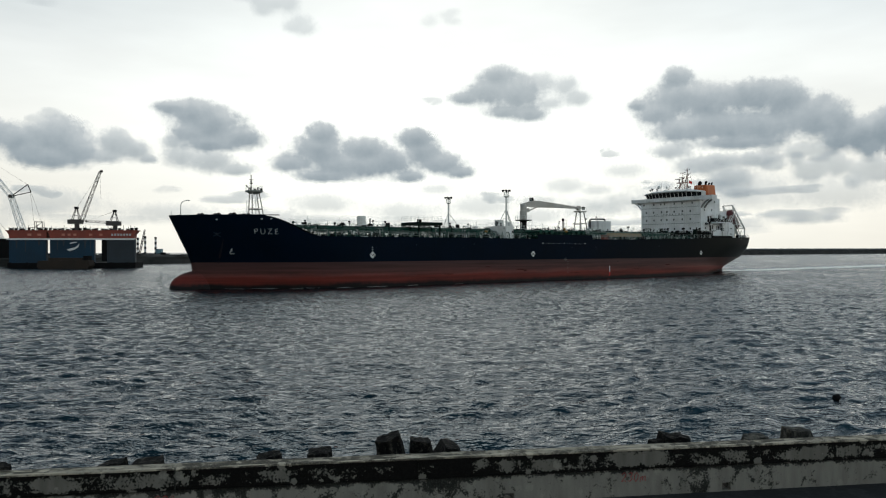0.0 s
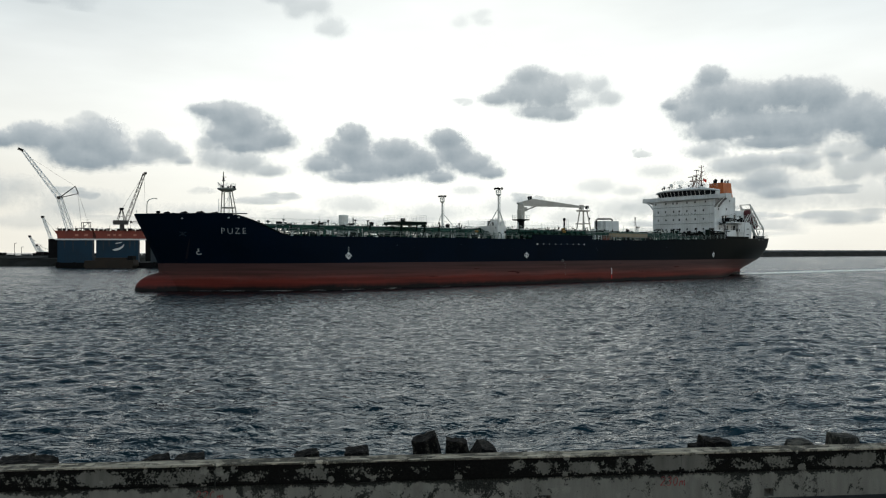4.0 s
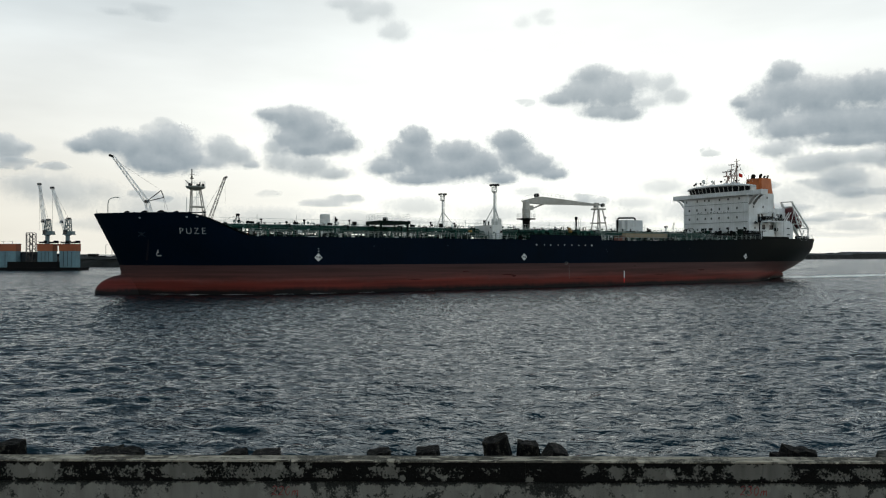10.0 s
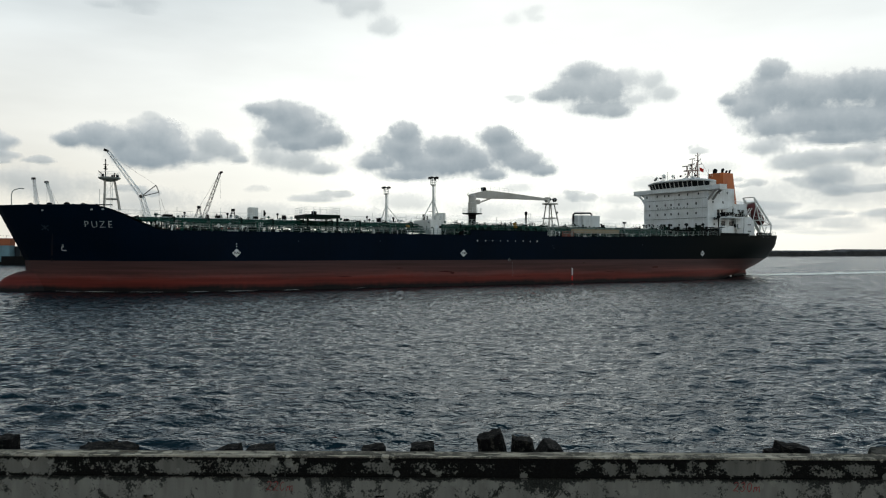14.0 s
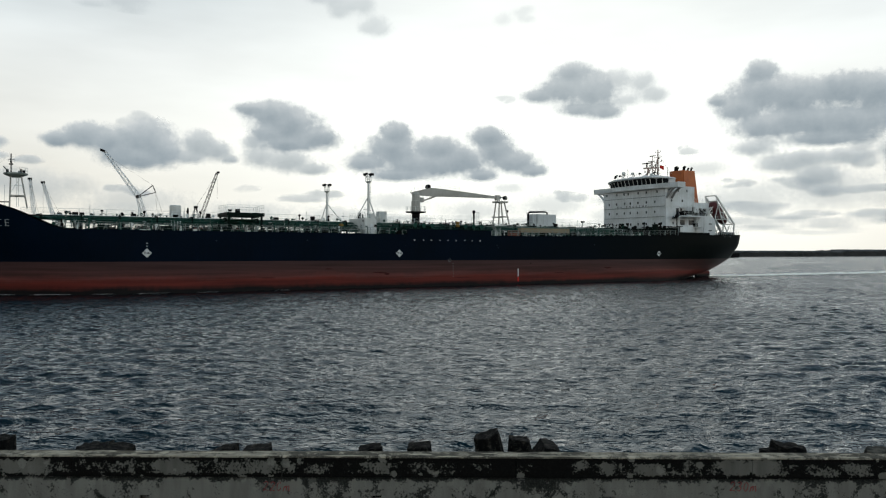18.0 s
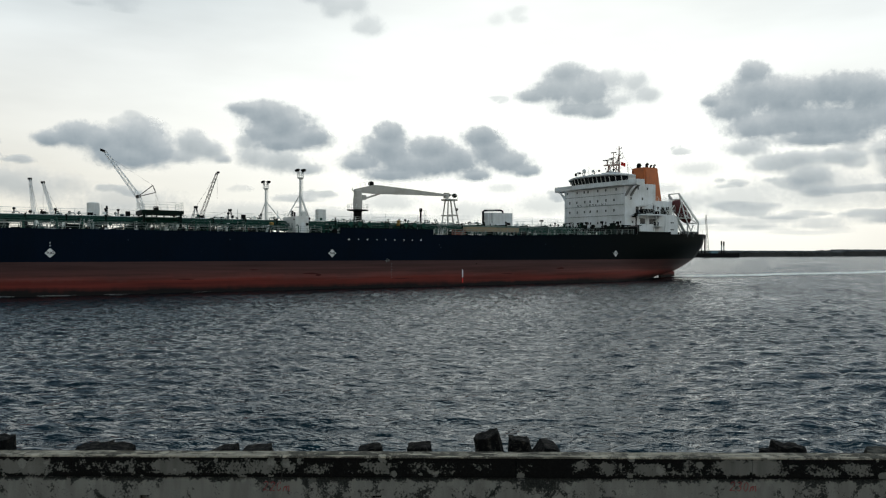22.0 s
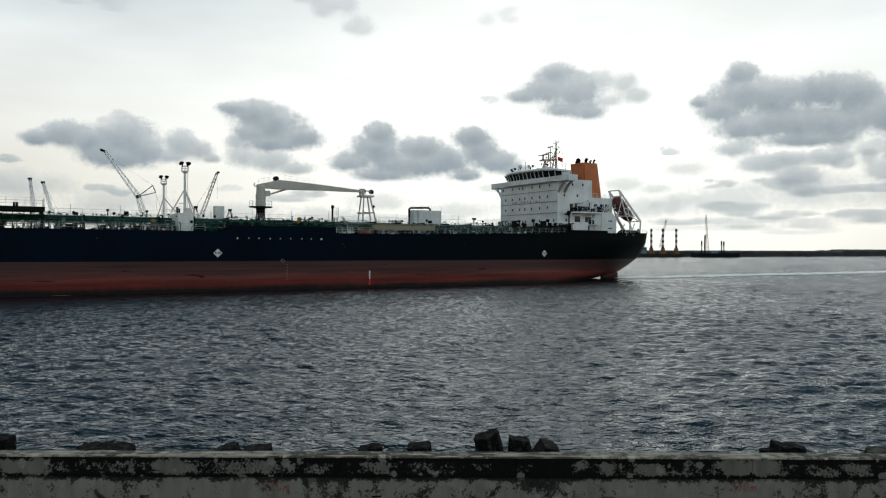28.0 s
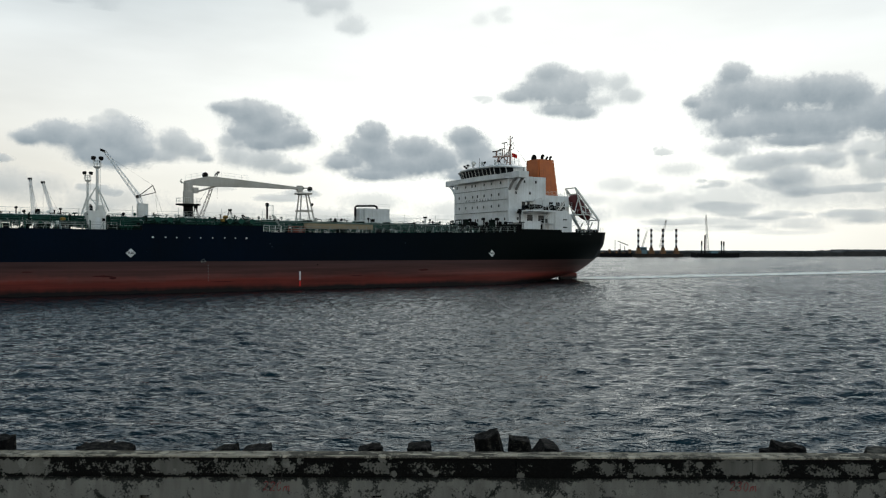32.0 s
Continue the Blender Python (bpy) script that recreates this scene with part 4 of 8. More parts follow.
rod(bm, (62.4, 0, 19.2), (62.4, 0, 22.4), 0.09)
rod(bm, (62.8, 0, 21.4), (61.9, 0, 21.4), 0.05)
rod(bm, (62.7, 0, 20.7), (62.1, 0, 20.7), 0.12)
box(bm, 62.25, 62.55, -0.12, 0.12, 20.9, 21.2)
part("light_pole", bm, M_DARK, fm)
bm = bmesh.new()
rod(bm, (63.0, 0, 19.78), (63.5, 0, 20.3), 0.08)
rod(bm, (63.0, 0, 19.3), (63.0, 0, 19.85), 0.05)
part("horn", bm, M_DARK, fm)
bm = bmesh.new()
rod(bm, (61.0, 0, 19.4), (60.95, 0, 20.0), 0.14, n=8)
part("horn", bm, M_DARK, fm)


for a, b, z in ((62.9, 0.9, 19.3), (60.6, 0.6, 19.3), (61.2, -0.9, 19.3)):
    part("platform_lamp", made(box, a - 0.2, a + 0.2, b - 0.2, b + 0.2, z, z + 0.45), M_DARK, fm)
bm = bmesh.new()
for dy in (-0.2, 0.2):
    rod(bm, (63.3, dy, 13.7), (63.3, dy, 17.2), 0.035, n=4)
for k in range(9):
    rod(bm, (63.3, -0.2, 14.0 + k * 0.37), (63.3, 0.2, 14.0 + k * 0.37), 0.025, n=4)
part("mast_ladder", bm, M_RAIL, fm)


# railings
def rail_run(points, height, rails, spacing, material, name, stay=0, post_r=0.035, rail_r=0.026):
    """Posts of their own on one mesh, and the bars between them."""
    post_me = mesh_of("rail_post", made(rod, (0, 0, 0), (0, 0, height), post_r, n=4), material)
    stay_me = mesh_of("rail_stay", made(beam, (0.42, 0, 0.0), (-0.05, 0, height), 0.09, 0.07), material) if stay else None
    top = tagged(new(name), "")
    top.parent = SHIP
    count = 0
    for p, q in zip(points, points[1:]):
        p, q = Vector(p), Vector(q)
        n = max(1, round((q - p).length / spacing))
        for k in range(n + 1 if q == Vector(points[-1]) else n):
            o = new("rail_post", post_me)
            o.parent, o.location = top, p.lerp(q, k / n)
            count += 1
            if stay and count % stay == 0:
                s = new("rail_stay", stay_me)
                s.parent, s.location = top, p.lerp(q, k / n)
    for r in range(rails):
        bm = bmesh.new()
        z = height * (r + 1) / rails
        path_rod(bm, [Vector(p) + Vector((0, 0, z)) for p in points], rail_r, 4)
        part("rail_bar", bm, material, top)
    return top


def edge(lo, hi, n, side=1, inset=0.25):
    return [(a, side * (half(a, sheer(a)) - inset), sheer(a) - 0.05) for a in np.linspace(hi, lo, n)]


rail_run(edge(2.0, 55.5, 8), 1.15, 3, 1.9, M_RAILDULL, "deck_railing", stay=2, post_r=0.045, rail_r=0.03)
part("manifold_bulwark", made(box, -20.7, -1.6, 15.93, 16.09, 9.9, 10.92), M_NAVY, SHIP, "raised navy bulwark beside the cargo manifold")
part("bulwark_capping", made(box, -20.8, -1.5, 15.86, 16.14, 10.92, 11.0), M_GREEN, SHIP)
rail_run(edge(-24.0, -20.9, 2), 1.15, 3, 1.0, M_RAIL, "deck_railing", post_r=0.045, rail_r=0.03)
rail_run(edge(-74.0, -24.0, 8), 1.15, 3, 1.9, M_RAILDULL, "deck_railing", stay=3, post_r=0.045, rail_r=0.03)
rail_run(edge(-104.0, -92.5, 6), 1.1, 3, 1.5, M_RAIL, "poop_railing")
rail_run(edge(-72.0, 55.0, 8, -1), 1.15, 3, 4.2, M_RAILDULL, "deck_railing")

# cargo pipes, their frames and the raised walkway
for b, z, r in ((9.2, 10.6, 0.30), (8.3, 10.6, 0.24), (7.2, 11.5, 0.28), (6.1, 11.5, 0.22), (5.2, 12.05, 0.26), (4.3, 12.05, 0.18), (3.5, 11.3, 0.32), (-2.5, 12.05, 0.28), (-3.6, 11.5, 0.28), (-4.8, 12.05, 0.22), (-6.2, 11.2, 0.30)):
    lo, hi = -69.0 + abs(b), 61.0 - abs(b) * 0.6
    part("cargo_pipe", made(rod, (lo, b, z), (7.0, b, z), r, n=8), M_PIPE, SHIP)
    if b > 8:
        continue
    # forward of the deck house the lines run higher, clear of the deck
    z2 = {7.2: 11.75, 6.1: 11.75, 3.5: 11.95, -2.5: 12.3, -3.6: 12.25, -6.2: 12.45, -4.8: 12.4}.get(b, z)
    part("cargo_pipe", made(rod, (7.0, b, z2), (hi, b, z2), r * 0.85, n=8), M_PIPE, SHIP)
    if z2 != z:
        part("pipe_riser", made(rod, (7.0, b, z - r), (7.0, b, z2 + r), r * 1.1, n=8), M_PIPE, SHIP)
bm = bmesh.new()
for b in (9.7, 6.6, 3.0, -3.0, -6.8):
    beam(bm, (0, b, 9.7), (0, b, 12.3), 0.22, 0.22)
beam(bm, (0, 9.8, 11.15), (0, -6.9, 11.15), 0.16, 0.22)
beam(bm, (0, 9.8, 12.35), (0, -6.9, 12.35), 0.16, 0.2)
frame_me = mesh_of("pipe_frame", bm, M_GREEN)
for i in range(23):
    o = new("pipe_frame", frame_me)
    o.parent, o.location = SHIP, (58.4 - i * 5.6, 0, 0)
part("walkway", made(box, -70.0, 61.0, 0.3, 1.7, 12.42, 12.56), M_GREEN, SHIP, "raised green steel walkway")
rail_run([(61.0, 1.65, 12.55), (-70.0, 1.65, 12.55)], 1.15, 3, 2.1, M_RAIL, "walkway_railing", post_r=0.03, rail_r=0.022)
rail_run([(61.0, 0.35, 12.55), (-70.0, 0.35, 12.55)], 1.15, 2, 4.2, M_RAIL, "walkway_railing", post_r=0.03, rail_r=0.022)
rng = random.Random(11)
part("deck_girder", made(box, -68.0, -22.0, -8.5, 10.0, 9.75, 10.25), M_GREEN, SHIP)
part("deck_girder", made(box, -22.0, 2.0, -8.5, 10.0, 9.75, 10.4), M_GREEN, SHIP)
part("deck_girder", made(box, 2.0, 35.0, -2.0, 3.0, 9.75, 10.3), M_GREEN, SHIP)
for a in (39.5, 44.0, 48.2, 51.0, 54.4, 57.6):
    part("deck_stiffener", made(box, a - 0.9, a + 0.9, -8.0, 9.6, 9.75, 10.3), M_GREEN, SHIP)
# transverse web frames standing on the deck
web_me = mesh_of("web_frame", made(box, -0.07, 0.07, -11.5, 10.8, 9.8, 10.6), M_GREEN)
for i in range(20):
    o = new("web_frame", web_me)
    o.parent, o.location = SHIP, (9.6 + i * 2.4, 0, 0)
# thin service lines between the big ones
rng8 = random.Random(53)
for b, z, r in ((10.2, 11.05, 0.09), (10.0, 11.35, 0.07), (9.6, 11.62, 0.10), (8.8, 11.30, 0.12), (8.2, 11.95, 0.08), (7.7, 12.15, 0.10), (6.6, 12.25, 0.09), (5.7, 11.80, 0.12), (4.8, 12.35, 0.08), (2.6, 12.2, 0.10), (-1.4, 12.45, 0.09), (-5.5, 12.6, 0.10), (-7.2, 12.75, 0.10)):
    part("service_pipe", made(rod, (-66.0 + rng8.uniform(0, 6), b, z), (58.0 - rng8.uniform(0, 5), b, z), r, n=6), M_PIPE, SHIP)
# valves, vents and other small deck fittings
valve = bmesh.new()
rod(valve, (0, 0, 0), (0, 0, 0.75), 0.09, n=6)
lathe(valve, [(0.28, 0.75), (0.30, 0.78), (0.28, 0.82)], 10)
box(valve, -0.22, 0.22, -0.25, 0.25, -0.35, 0.1)
valve_me = mesh_of("valve", valve, M_DARK)
for i in range(64):
    o = new("valve", valve_me)
    b, z = rng.choice(((9.2, 10.95), (7.2, 11.85), (5.2, 12.4), (3.5, 11.7), (8.3, 10.9)))
    o.parent, o.location = SHIP, (rng.uniform(-66, 56), b, z)
vent = bmesh.new()
rod(vent, (0, 0, 0), (0, 0, 2.0), 0.09, n=8)
lathe(vent, [(0.10, 1.9), (0.23, 2.0), (0.24, 2.2), (0.13, 2.3)], 10)
vent_me = mesh_of("tank_vent", vent, M_DARK)
for a, b, z in ((48.6, -4.0, 11.6), (42.9, 5.0, 11.2), (35.3, 2.2, 11.6), (33.6, 4.5, 11.4), (15.2, 4, 11.4), (8.9, 3, 11.4), (-20.4, 5, 11.0), (-45.6, 5, 11.1), (-60.3, 4.2, 11.2)):
    o = new("tank_vent", vent_me)
    o.parent, o.location = SHIP, (a, b, z)
hatch = bmesh.new()
lathe(hatch, [(0.75, 0.0), (0.75, 0.75), (0.85, 0.8), (0.85, 0.92), (0.6, 1.0)], 14)
hatch_me = mesh_of("tank_hatch", hatch, M_GREEN)
for i in range(12):
    o = new("tank_hatch", hatch_me)
    o.parent, o.location = SHIP, (50.0 - i * 9.6, 12.4, 9.8)
locker_me = mesh_of("deck_locker", made(box, -0.7, 0.7, -0.4, 0.4, 0, 0.75), M_GREEN)
for a, b in ((46.5, 11.0), (33.0, 13.2), (-57.0, 13.4)):
    o = new("deck_locker", locker_me)
    o.parent, o.location = SHIP, (a, b, 9.85)
for a in (52.0, 47.4, 39.6, 30.6, 22.7, 14.2):
    bm = bmesh.new()
    path_rod(bm, [(a, 9.2, 10.6), (a, 9.2, 11.6), (a, 12.5, 11.6), (a, 12.5, 9.8)], 0.16, 7)
    part("crossover_pipe", bm, M_PIPE, SHIP)

# transverse lines, small posts and steps that fill the deck
rng2 = random.Random(31)
drop_me = mesh_of("drop_line", made(rod, (0, 0, 0), (0, 0, 1.0), 0.07, n=6), M_PIPE)
for i in range(60):
    o = new("drop_line", drop_me)
    o.parent = SHIP
    o.matrix_basis = Matrix.Translation((rng2.uniform(-68, 53), rng2.choice((10.2, 10.6, 12.0, 13.2)), 9.85)) @ Matrix.Diagonal((1, 1, rng2.uniform(0.7, 2.0), 1))
for i in range(26):
    a = 52.5 - i * 4.7
    bm = bmesh.new()
    z = 11.0 + 0.35 * (i % 3)
    path_rod(bm, [(a, 10.0, z), (a, 13.6, z), (a, 13.9, z - 0.3), (a, 13.9, 9.85)], 0.09, 6)
    part("branch_pipe", bm, M_PIPE, SHIP)
for i in range(14):
    a = 50.0 - i * 8.3
    bm = bmesh.new()
    for s_ in (-0.35, 0.35):
        beam(bm, (a + s_, 2.4, 12.5), (a + s_, 4.9, 9.9), 0.06, 0.2)
    for k in range(7):
        box(bm, a - 0.35, a + 0.35, 2.45 + k * 0.35, 2.7 + k * 0.35, 12.3 - k * 0.36, 12.34 - k * 0.36)
    part("deck_stair", bm, M_RAIL, SHIP)
post_me = mesh_of("lamp_standard", made(rod, (0, 0, 0), (0, 0, 2.4), 0.05, n=5), M_RAIL)
for i in range(16):
    o = new("lamp_standard", post_me)
    o.parent, o.location = SHIP, (51.0 - i * 7.6, 1.9, 12.0)
for a, b, h in ((52.3, 3.2, 0.5), (31.9, 3.0, 0.9), (12.2, 3.0, 0.9), (-47.0, 4.0, 0.7)):
    part("junction_box", made(box, a - 0.35, a + 0.35, b - 0.3, b + 0.3, 12.2, 12.5 + h), M_DARK, SHIP)

# manifold amidships
for i, a in enumerate((-4.2, -6.1, -8.0, -15.6, -17.5, -19.4)):
    bm = bmesh.new()
    rod(bm, (a, 3.0, 11.75), (a, 14.3, 11.75), 0.28, n=10)
    rod(bm, (a, 14.3, 11.75), (a, 14.45, 11.75), 0.46, n=12)
    rod(bm, (a, 10.6, 11.75), (a, 10.75, 11.75), 0.42, n=10)
    rod(bm, (a, 11.4, 11.75), (a, 11.4, 12.6), 0.08, n=6)
    lathe(bm, [(0.3, 12.6), (0.32, 12.64), (0.3, 12.68)], 10, (a, 11.4, 0))
    part("manifold_pipe", bm, M_PIPE, SHIP)
    bm = bmesh.new()
    beam(bm, (a, 13.8, 9.85), (a, 13.8, 11.5), 0.2, 0.2)
    part("manifold_support", bm, M_GREEN, SHIP)
bm = bmesh.new()
box(bm, -21.5, -2.5, 13.2, 15.5, 9.9, 10.25)
part("drip_tray", bm, M_GREEN, SHIP, "green steel drip tray under the manifold")
rail_run([(-2.5, 12.9, 10.9), (-21.5, 12.9, 10.9)], 1.5, 3, 1.6, M_GREEN, "manifold_railing", post_r=0.06, rail_r=0.04)
for a, c in ((-5.2, M_CREAM), (-9.3, M_ORANGE)):
    part("hose_rack", made(box, a - 0.3, a + 0.3, 13.6, 13.9, 10.3, 10.9), c, SHIP, "small coloured equipment box by the manifold")

# orange cage, stair and valve wheels abaft the manifold
M_CAGE = paint("orange_cage_paint", (0.17, 0.040, 0.022), (0.08, 0.03, 0.02), 0.6, scale=1.5, fine=8.0, bump=0)
M_YELLOW = paint("yellow_valve_paint", (0.22, 0.13, 0.02), (0.10, 0.06, 0.02), 0.6, scale=1.5, fine=8.0, bump=0)
cage = tagged(new("fire_monitor_cage"), "orange steel cage round deck valves")
cage.parent = SHIP
for a in (-25.6, -26.6, -27.6, -28.6):
    part("cage_post", made(beam, (a, 14.9, 9.85), (a, 14.9, 11.0), 0.1, 0.1), M_CAGE, cage)
for z in (10.1, 10.55, 11.0):
    part("cage_bar", made(beam, (-25.6, 14.9, z), (-28.6, 14.9, z), 0.1, 0.12), M_CAGE, cage)
part("cage_box", made(box, -28.4, -26.9, 13.6, 14.6, 9.85, 10.6), M_CAGE, cage)
bm = bmesh.new()
for dy in (-0.35, 0.35):
    beam(bm, (-24.2, 10.5 + dy, 13.2), (-26.4, 10.5 + dy, 9.9), 0.07, 0.14)
for k in range(9):
    box(bm, -24.65 - k * 0.22, -24.35 - k * 0.22, 10.15, 10.85, 12.85 - k * 0.34, 12.9 - k * 0.34)
part("deck_stair", bm, M_RAILDULL, SHIP, "pale inclined stair down to the deck")
for a, b, z in ((-15.6, 11.4, 12.5), (-14.9, 12.6, 11.9), (9.0, 9.6, 11.6)):
    part("valve_wheel", made(lathe, [(0.2, 0.0), (0.42, 0.1), (0.42, 0.5), (0.2, 0.6)], 10, (a, b, z - 0.3)), M_YELLOW, SHIP, "yellow valve casing")
# white tank box and its neighbours forward
bm = bmesh.new()
lathe(bm, [(1.0, 9.8), (1.0, 14.7), (0.9, 14.85), (0.3, 14.9)], 16, (37.0, 0.1, 0))
part("deck_tank", bm, M_BOX, SHIP, "pale grey upright tank", smooth=False)
bm = bmesh.new()
box(bm, -5.0, -3.35, -1.2, 0.4, 12.7, 15.0)
for k in range(5):
    box(bm, -4.95 + k * 0.36, -4.83 + k * 0.36, 0.4, 0.45, 12.75, 14.95)
    box(bm, -3.35, -3.30, -1.15 + k * 0.34, -1.03 + k * 0.34, 12.75, 14.95)
part("deck_tank", bm, M_BOX, SHIP, "pale ribbed box tank on legs")
for da, db in ((-4.9, 0.3), (-3.45, 0.3), (-4.9, -1.1), (-3.45, -1.1)):
    part("tank_leg", made(beam, (da, db, 9.8), (da, db, 12.75), 0.16, 0.16), M_BOX, SHIP)
part("deck_tank_pipe", made(rod, (34.9, 0.4, 12.0), (34.9, 0.4, 14.4), 0.16), M_DARK, SHIP)

# raised platform
pf = tagged(new("hose_platform"), "dark raised platform with rails")
pf.parent = SHIP
part("platform_floor", made(box, 24.8, 31.2, 7.0, 13.6, 12.65, 13.25), M_GREEN, pf)
for a in (25.2, 30.8):
    for b in (7.4, 13.2):
        part("platform_leg", made(beam, (a, b, 9.8), (a, b, 12.95), 0.3, 0.3), M_GREEN, pf)
for run in ([(31.1, 7.1, 13.25), (31.1, 13.5, 13.25)], [(31.1, 13.5, 13.25), (24.9, 13.5, 13.25)], [(24.9, 13.5, 13.25), (24.9, 7.1, 13.25)], [(24.9, 7.1, 13.25), (31.1, 7.1, 13.25)]):
    rail_run(run, 1.3, 3, 1.3, M_RAIL, "platform_railing", post_r=0.03, rail_r=0.022)
part("platform_box", made(box, 28.2, 28.9, 9.8, 10.6, 13.25, 14.0), M_DARK, pf)


# lamp masts
def lamp_mast(a, b, foot, top, brace_to, low):
    m = tagged(new("lamp_mast"), "pale lamp mast with brace and ladder")
    m.parent = SHIP
    part("pole", made(rod, (a, b, foot), (a, b, top - 1.3), 0.24, 0.2, n=10), M_BOX, m)
    part("lamp_basket", made(lathe, [(0.22, -1.75), (0.5, -1.5), (0.58, -1.45), (0.58, -1.38)], 12, (a, b, top)), M_BOX, m)
    bm = bmesh.new()
    for k in range(8):
        c0, s0, c1, s1 = math.cos(k * 0.785), math.sin(k * 0.785), math.cos((k + 1) * 0.785), math.sin((k + 1) * 0.785)
        rod(bm, (a + 0.56 * c0, b + 0.56 * s0, top - 1.4), (a + 0.56 * c0, b + 0.56 * s0, top - 0.5), 0.045, n=4)
        for z in (-0.95, -0.5):
            rod(bm, (a + 0.56 * c0, b + 0.56 * s0, top + z), (a + 0.56 * c1, b + 0.56 * s1, top + z), 0.04, n=4)
    part("basket_rail", bm, M_BOX, m)
    for k in range(4):
        cx, cy = math.cos(k * 1.57 + 0.7), math.sin(k * 1.57 + 0.7)
        bm = bmesh.new()
        rod(bm, (a + 0.45 * cx, b + 0.45 * cy, top - 0.7), (a + 0.6 * cx, b + 0.6 * cy, top - 0.15), 0.06)
        rod(bm, (a + 0.45 * cx, b + 0.45 * cy, top), (a + 1.0 * cx, b + 1.0 * cy, top - 0.12), 0.2, 0.26, n=8)
        part("flood_lamp", bm, M_DARK, m, "dark floodlight")
    for ba, bb in brace_to:
        part("brace", made(rod, (ba, bb, low), (a, b, low + 4.0), 0.1), M_BOX, m)
    bm = bmesh.new()
    for dy in (-0.2, 0.2):
        rod(bm, (a - 0.42, b + dy, foot), (a - 0.42, b + dy, top - 1.2), 0.03, n=4)
    z = foot + 0.3
    while z < top - 1.3:
        rod(bm, (a - 0.42, b - 0.2, z), (a - 0.42, b + 0.2, z), 0.02, n=4)
        z += 0.35
    part("ladder", bm, M_RAIL, m)
    part("strut", made(beam, (a, b, low + 1.6), (brace_to[0][0] * 0.42 + a * 0.58, brace_to[0][1] * 0.42 + b * 0.58, low + 1.6), 0.12, 0.12), M_BOX, m)


lamp_mast(3.6, -11.5, 9.8, 21.05, ((0.6, -10.2), (4.6, -12.6)), 13.0)
lamp_mast(4.35, 11.6, 13.0, 21.3, ((6.4, 10.8), (3.4, 12.6), (2.6, 11.2)), 13.0)

# white deck house amidships
dh = tagged(new("deck_house"), "white steel deck house under a lamp mast")
dh.parent = SHIP
bm = bmesh.new()
box(bm, 3.2, 5.7, 5.7, 12.9, 10.7, 12.95)
bmesh.ops.bevel(bm, geom=bm.edges, offset=0.12, segments=2, affect="EDGES")
part("house_upper", bm, M_BOX, dh)
part("house_trunk", made(box, 3.25, 5.5, 10.6, 12.88, 9.8, 11.25), M_BOX, dh)
part("house_leg", made(beam, (4.5, 6.3, 9.8), (4.5, 6.3, 11.2), 0.4, 0.4), M_BOX, dh)
part("house_door", made(box, 3.9, 4.7, 12.9, 12.94, 9.95, 11.9), M_WHITE, dh)
part("house_box", made(box, 3.35, 3.75, 12.9, 13.1, 11.3, 11.75), M_DARK, dh)
part("house_lamp", made(rod, (5.72, 12.4, 12.4), (5.9, 12.4, 12.4), 0.12), M_DARK, dh)
for run in ([(5.6, 5.8, 12.95), (5.6, 12.8, 12.95)], [(5.6, 12.8, 12.95), (3.3, 12.8, 12.95)], [(3.3, 12.8, 12.95), (3.3, 5.8, 12.95)]):
    rail_run(run, 1.05, 3, 1.2, M_RAIL, "house_railing", post_r=0.025, rail_r=0.02)
for y in (8.7, 9.3, 10.4):
    part("roof_pipe", made(rod, (5.0, y, 12.95), (5.0, y, 14.1 - (y - 8.7) * 0.2), 0.16, n=8), M_DARK, dh)
part("roof_box", made(box, 3.6, 4.4, 12.0, 12.7, 12.95, 13.8), M_BOX, dh)

# hose crane
cr = tagged(new("hose_crane"), "white hose-handling crane with its jib stowed on a rest")
cr.parent = SHIP
CA, CB = -11.75, 0.6
part("crane_pedestal", made(lathe, [(0.85, 9.8), (0.85, 14.6), (1.0, 14.9)], 16, (CA, CB, 0)), M_DARK, cr, "dark crane pedestal")
part("slew_ring", made(lathe, [(1.2, 14.85), (2.15, 14.95), (2.2, 15.15), (1.2, 15.2)], 18, (CA, CB, 0)), M_DARK, cr)
bm = bmesh.new()
lathe(bm, [(0.95, 15.2), (0.95, 17.4), (0.85, 17.6), (0.82, 18.9), (0.5, 19.4)], 14, (CA, CB, 0))
part("crane_column", bm, M_JIB, cr)
bm = bmesh.new()
for k in range(12):
    x, y = CA + 2.1 * math.cos(k * 0.5236), CB + 2.1 * math.sin(k * 0.5236)
    x2, y2 = CA + 2.1 * math.cos((k + 1) * 0.5236), CB + 2.1 * math.sin((k + 1) * 0.5236)
    rod(bm, (x, y, 15.15), (x, y, 16.2), 0.03, n=4)
    for z in (15.65, 16.2):
        rod(bm, (x, y, z), (x2, y2, z), 0.025, n=4)
part("ring_rail", bm, M_RAIL, cr)
bm = bmesh.new()
prof = [(-10.9, 18.9), (-11.1, 19.35), (-15.2, 20.35), (-17.0, 20.32), (-24.0, 19.85), (-32.4, 19.2), (-32.6, 18.75), (-24.0, 18.72), (-16.0, 18.55), (-12.5, 18.65)]
for y0, y1 in ((0.0, 0.7),):
    prism(bm, prof, 1, CB - 0.42, CB + 0.42)
part("jib", bm, M_JIB, cr, "long white tapering box jib")
part("luffing_ram", made(rod, (CA - 0.7, CB, 17.2), (-17.0, CB, 18.75), 0.17, n=8), M_JIB, cr)
part("winch", made(rod, (-14.7, CB - 0.4, 20.6), (-14.7, CB + 0.4, 20.6), 0.48, n=12), M_DARK, cr, "dark winch drum on the jib")
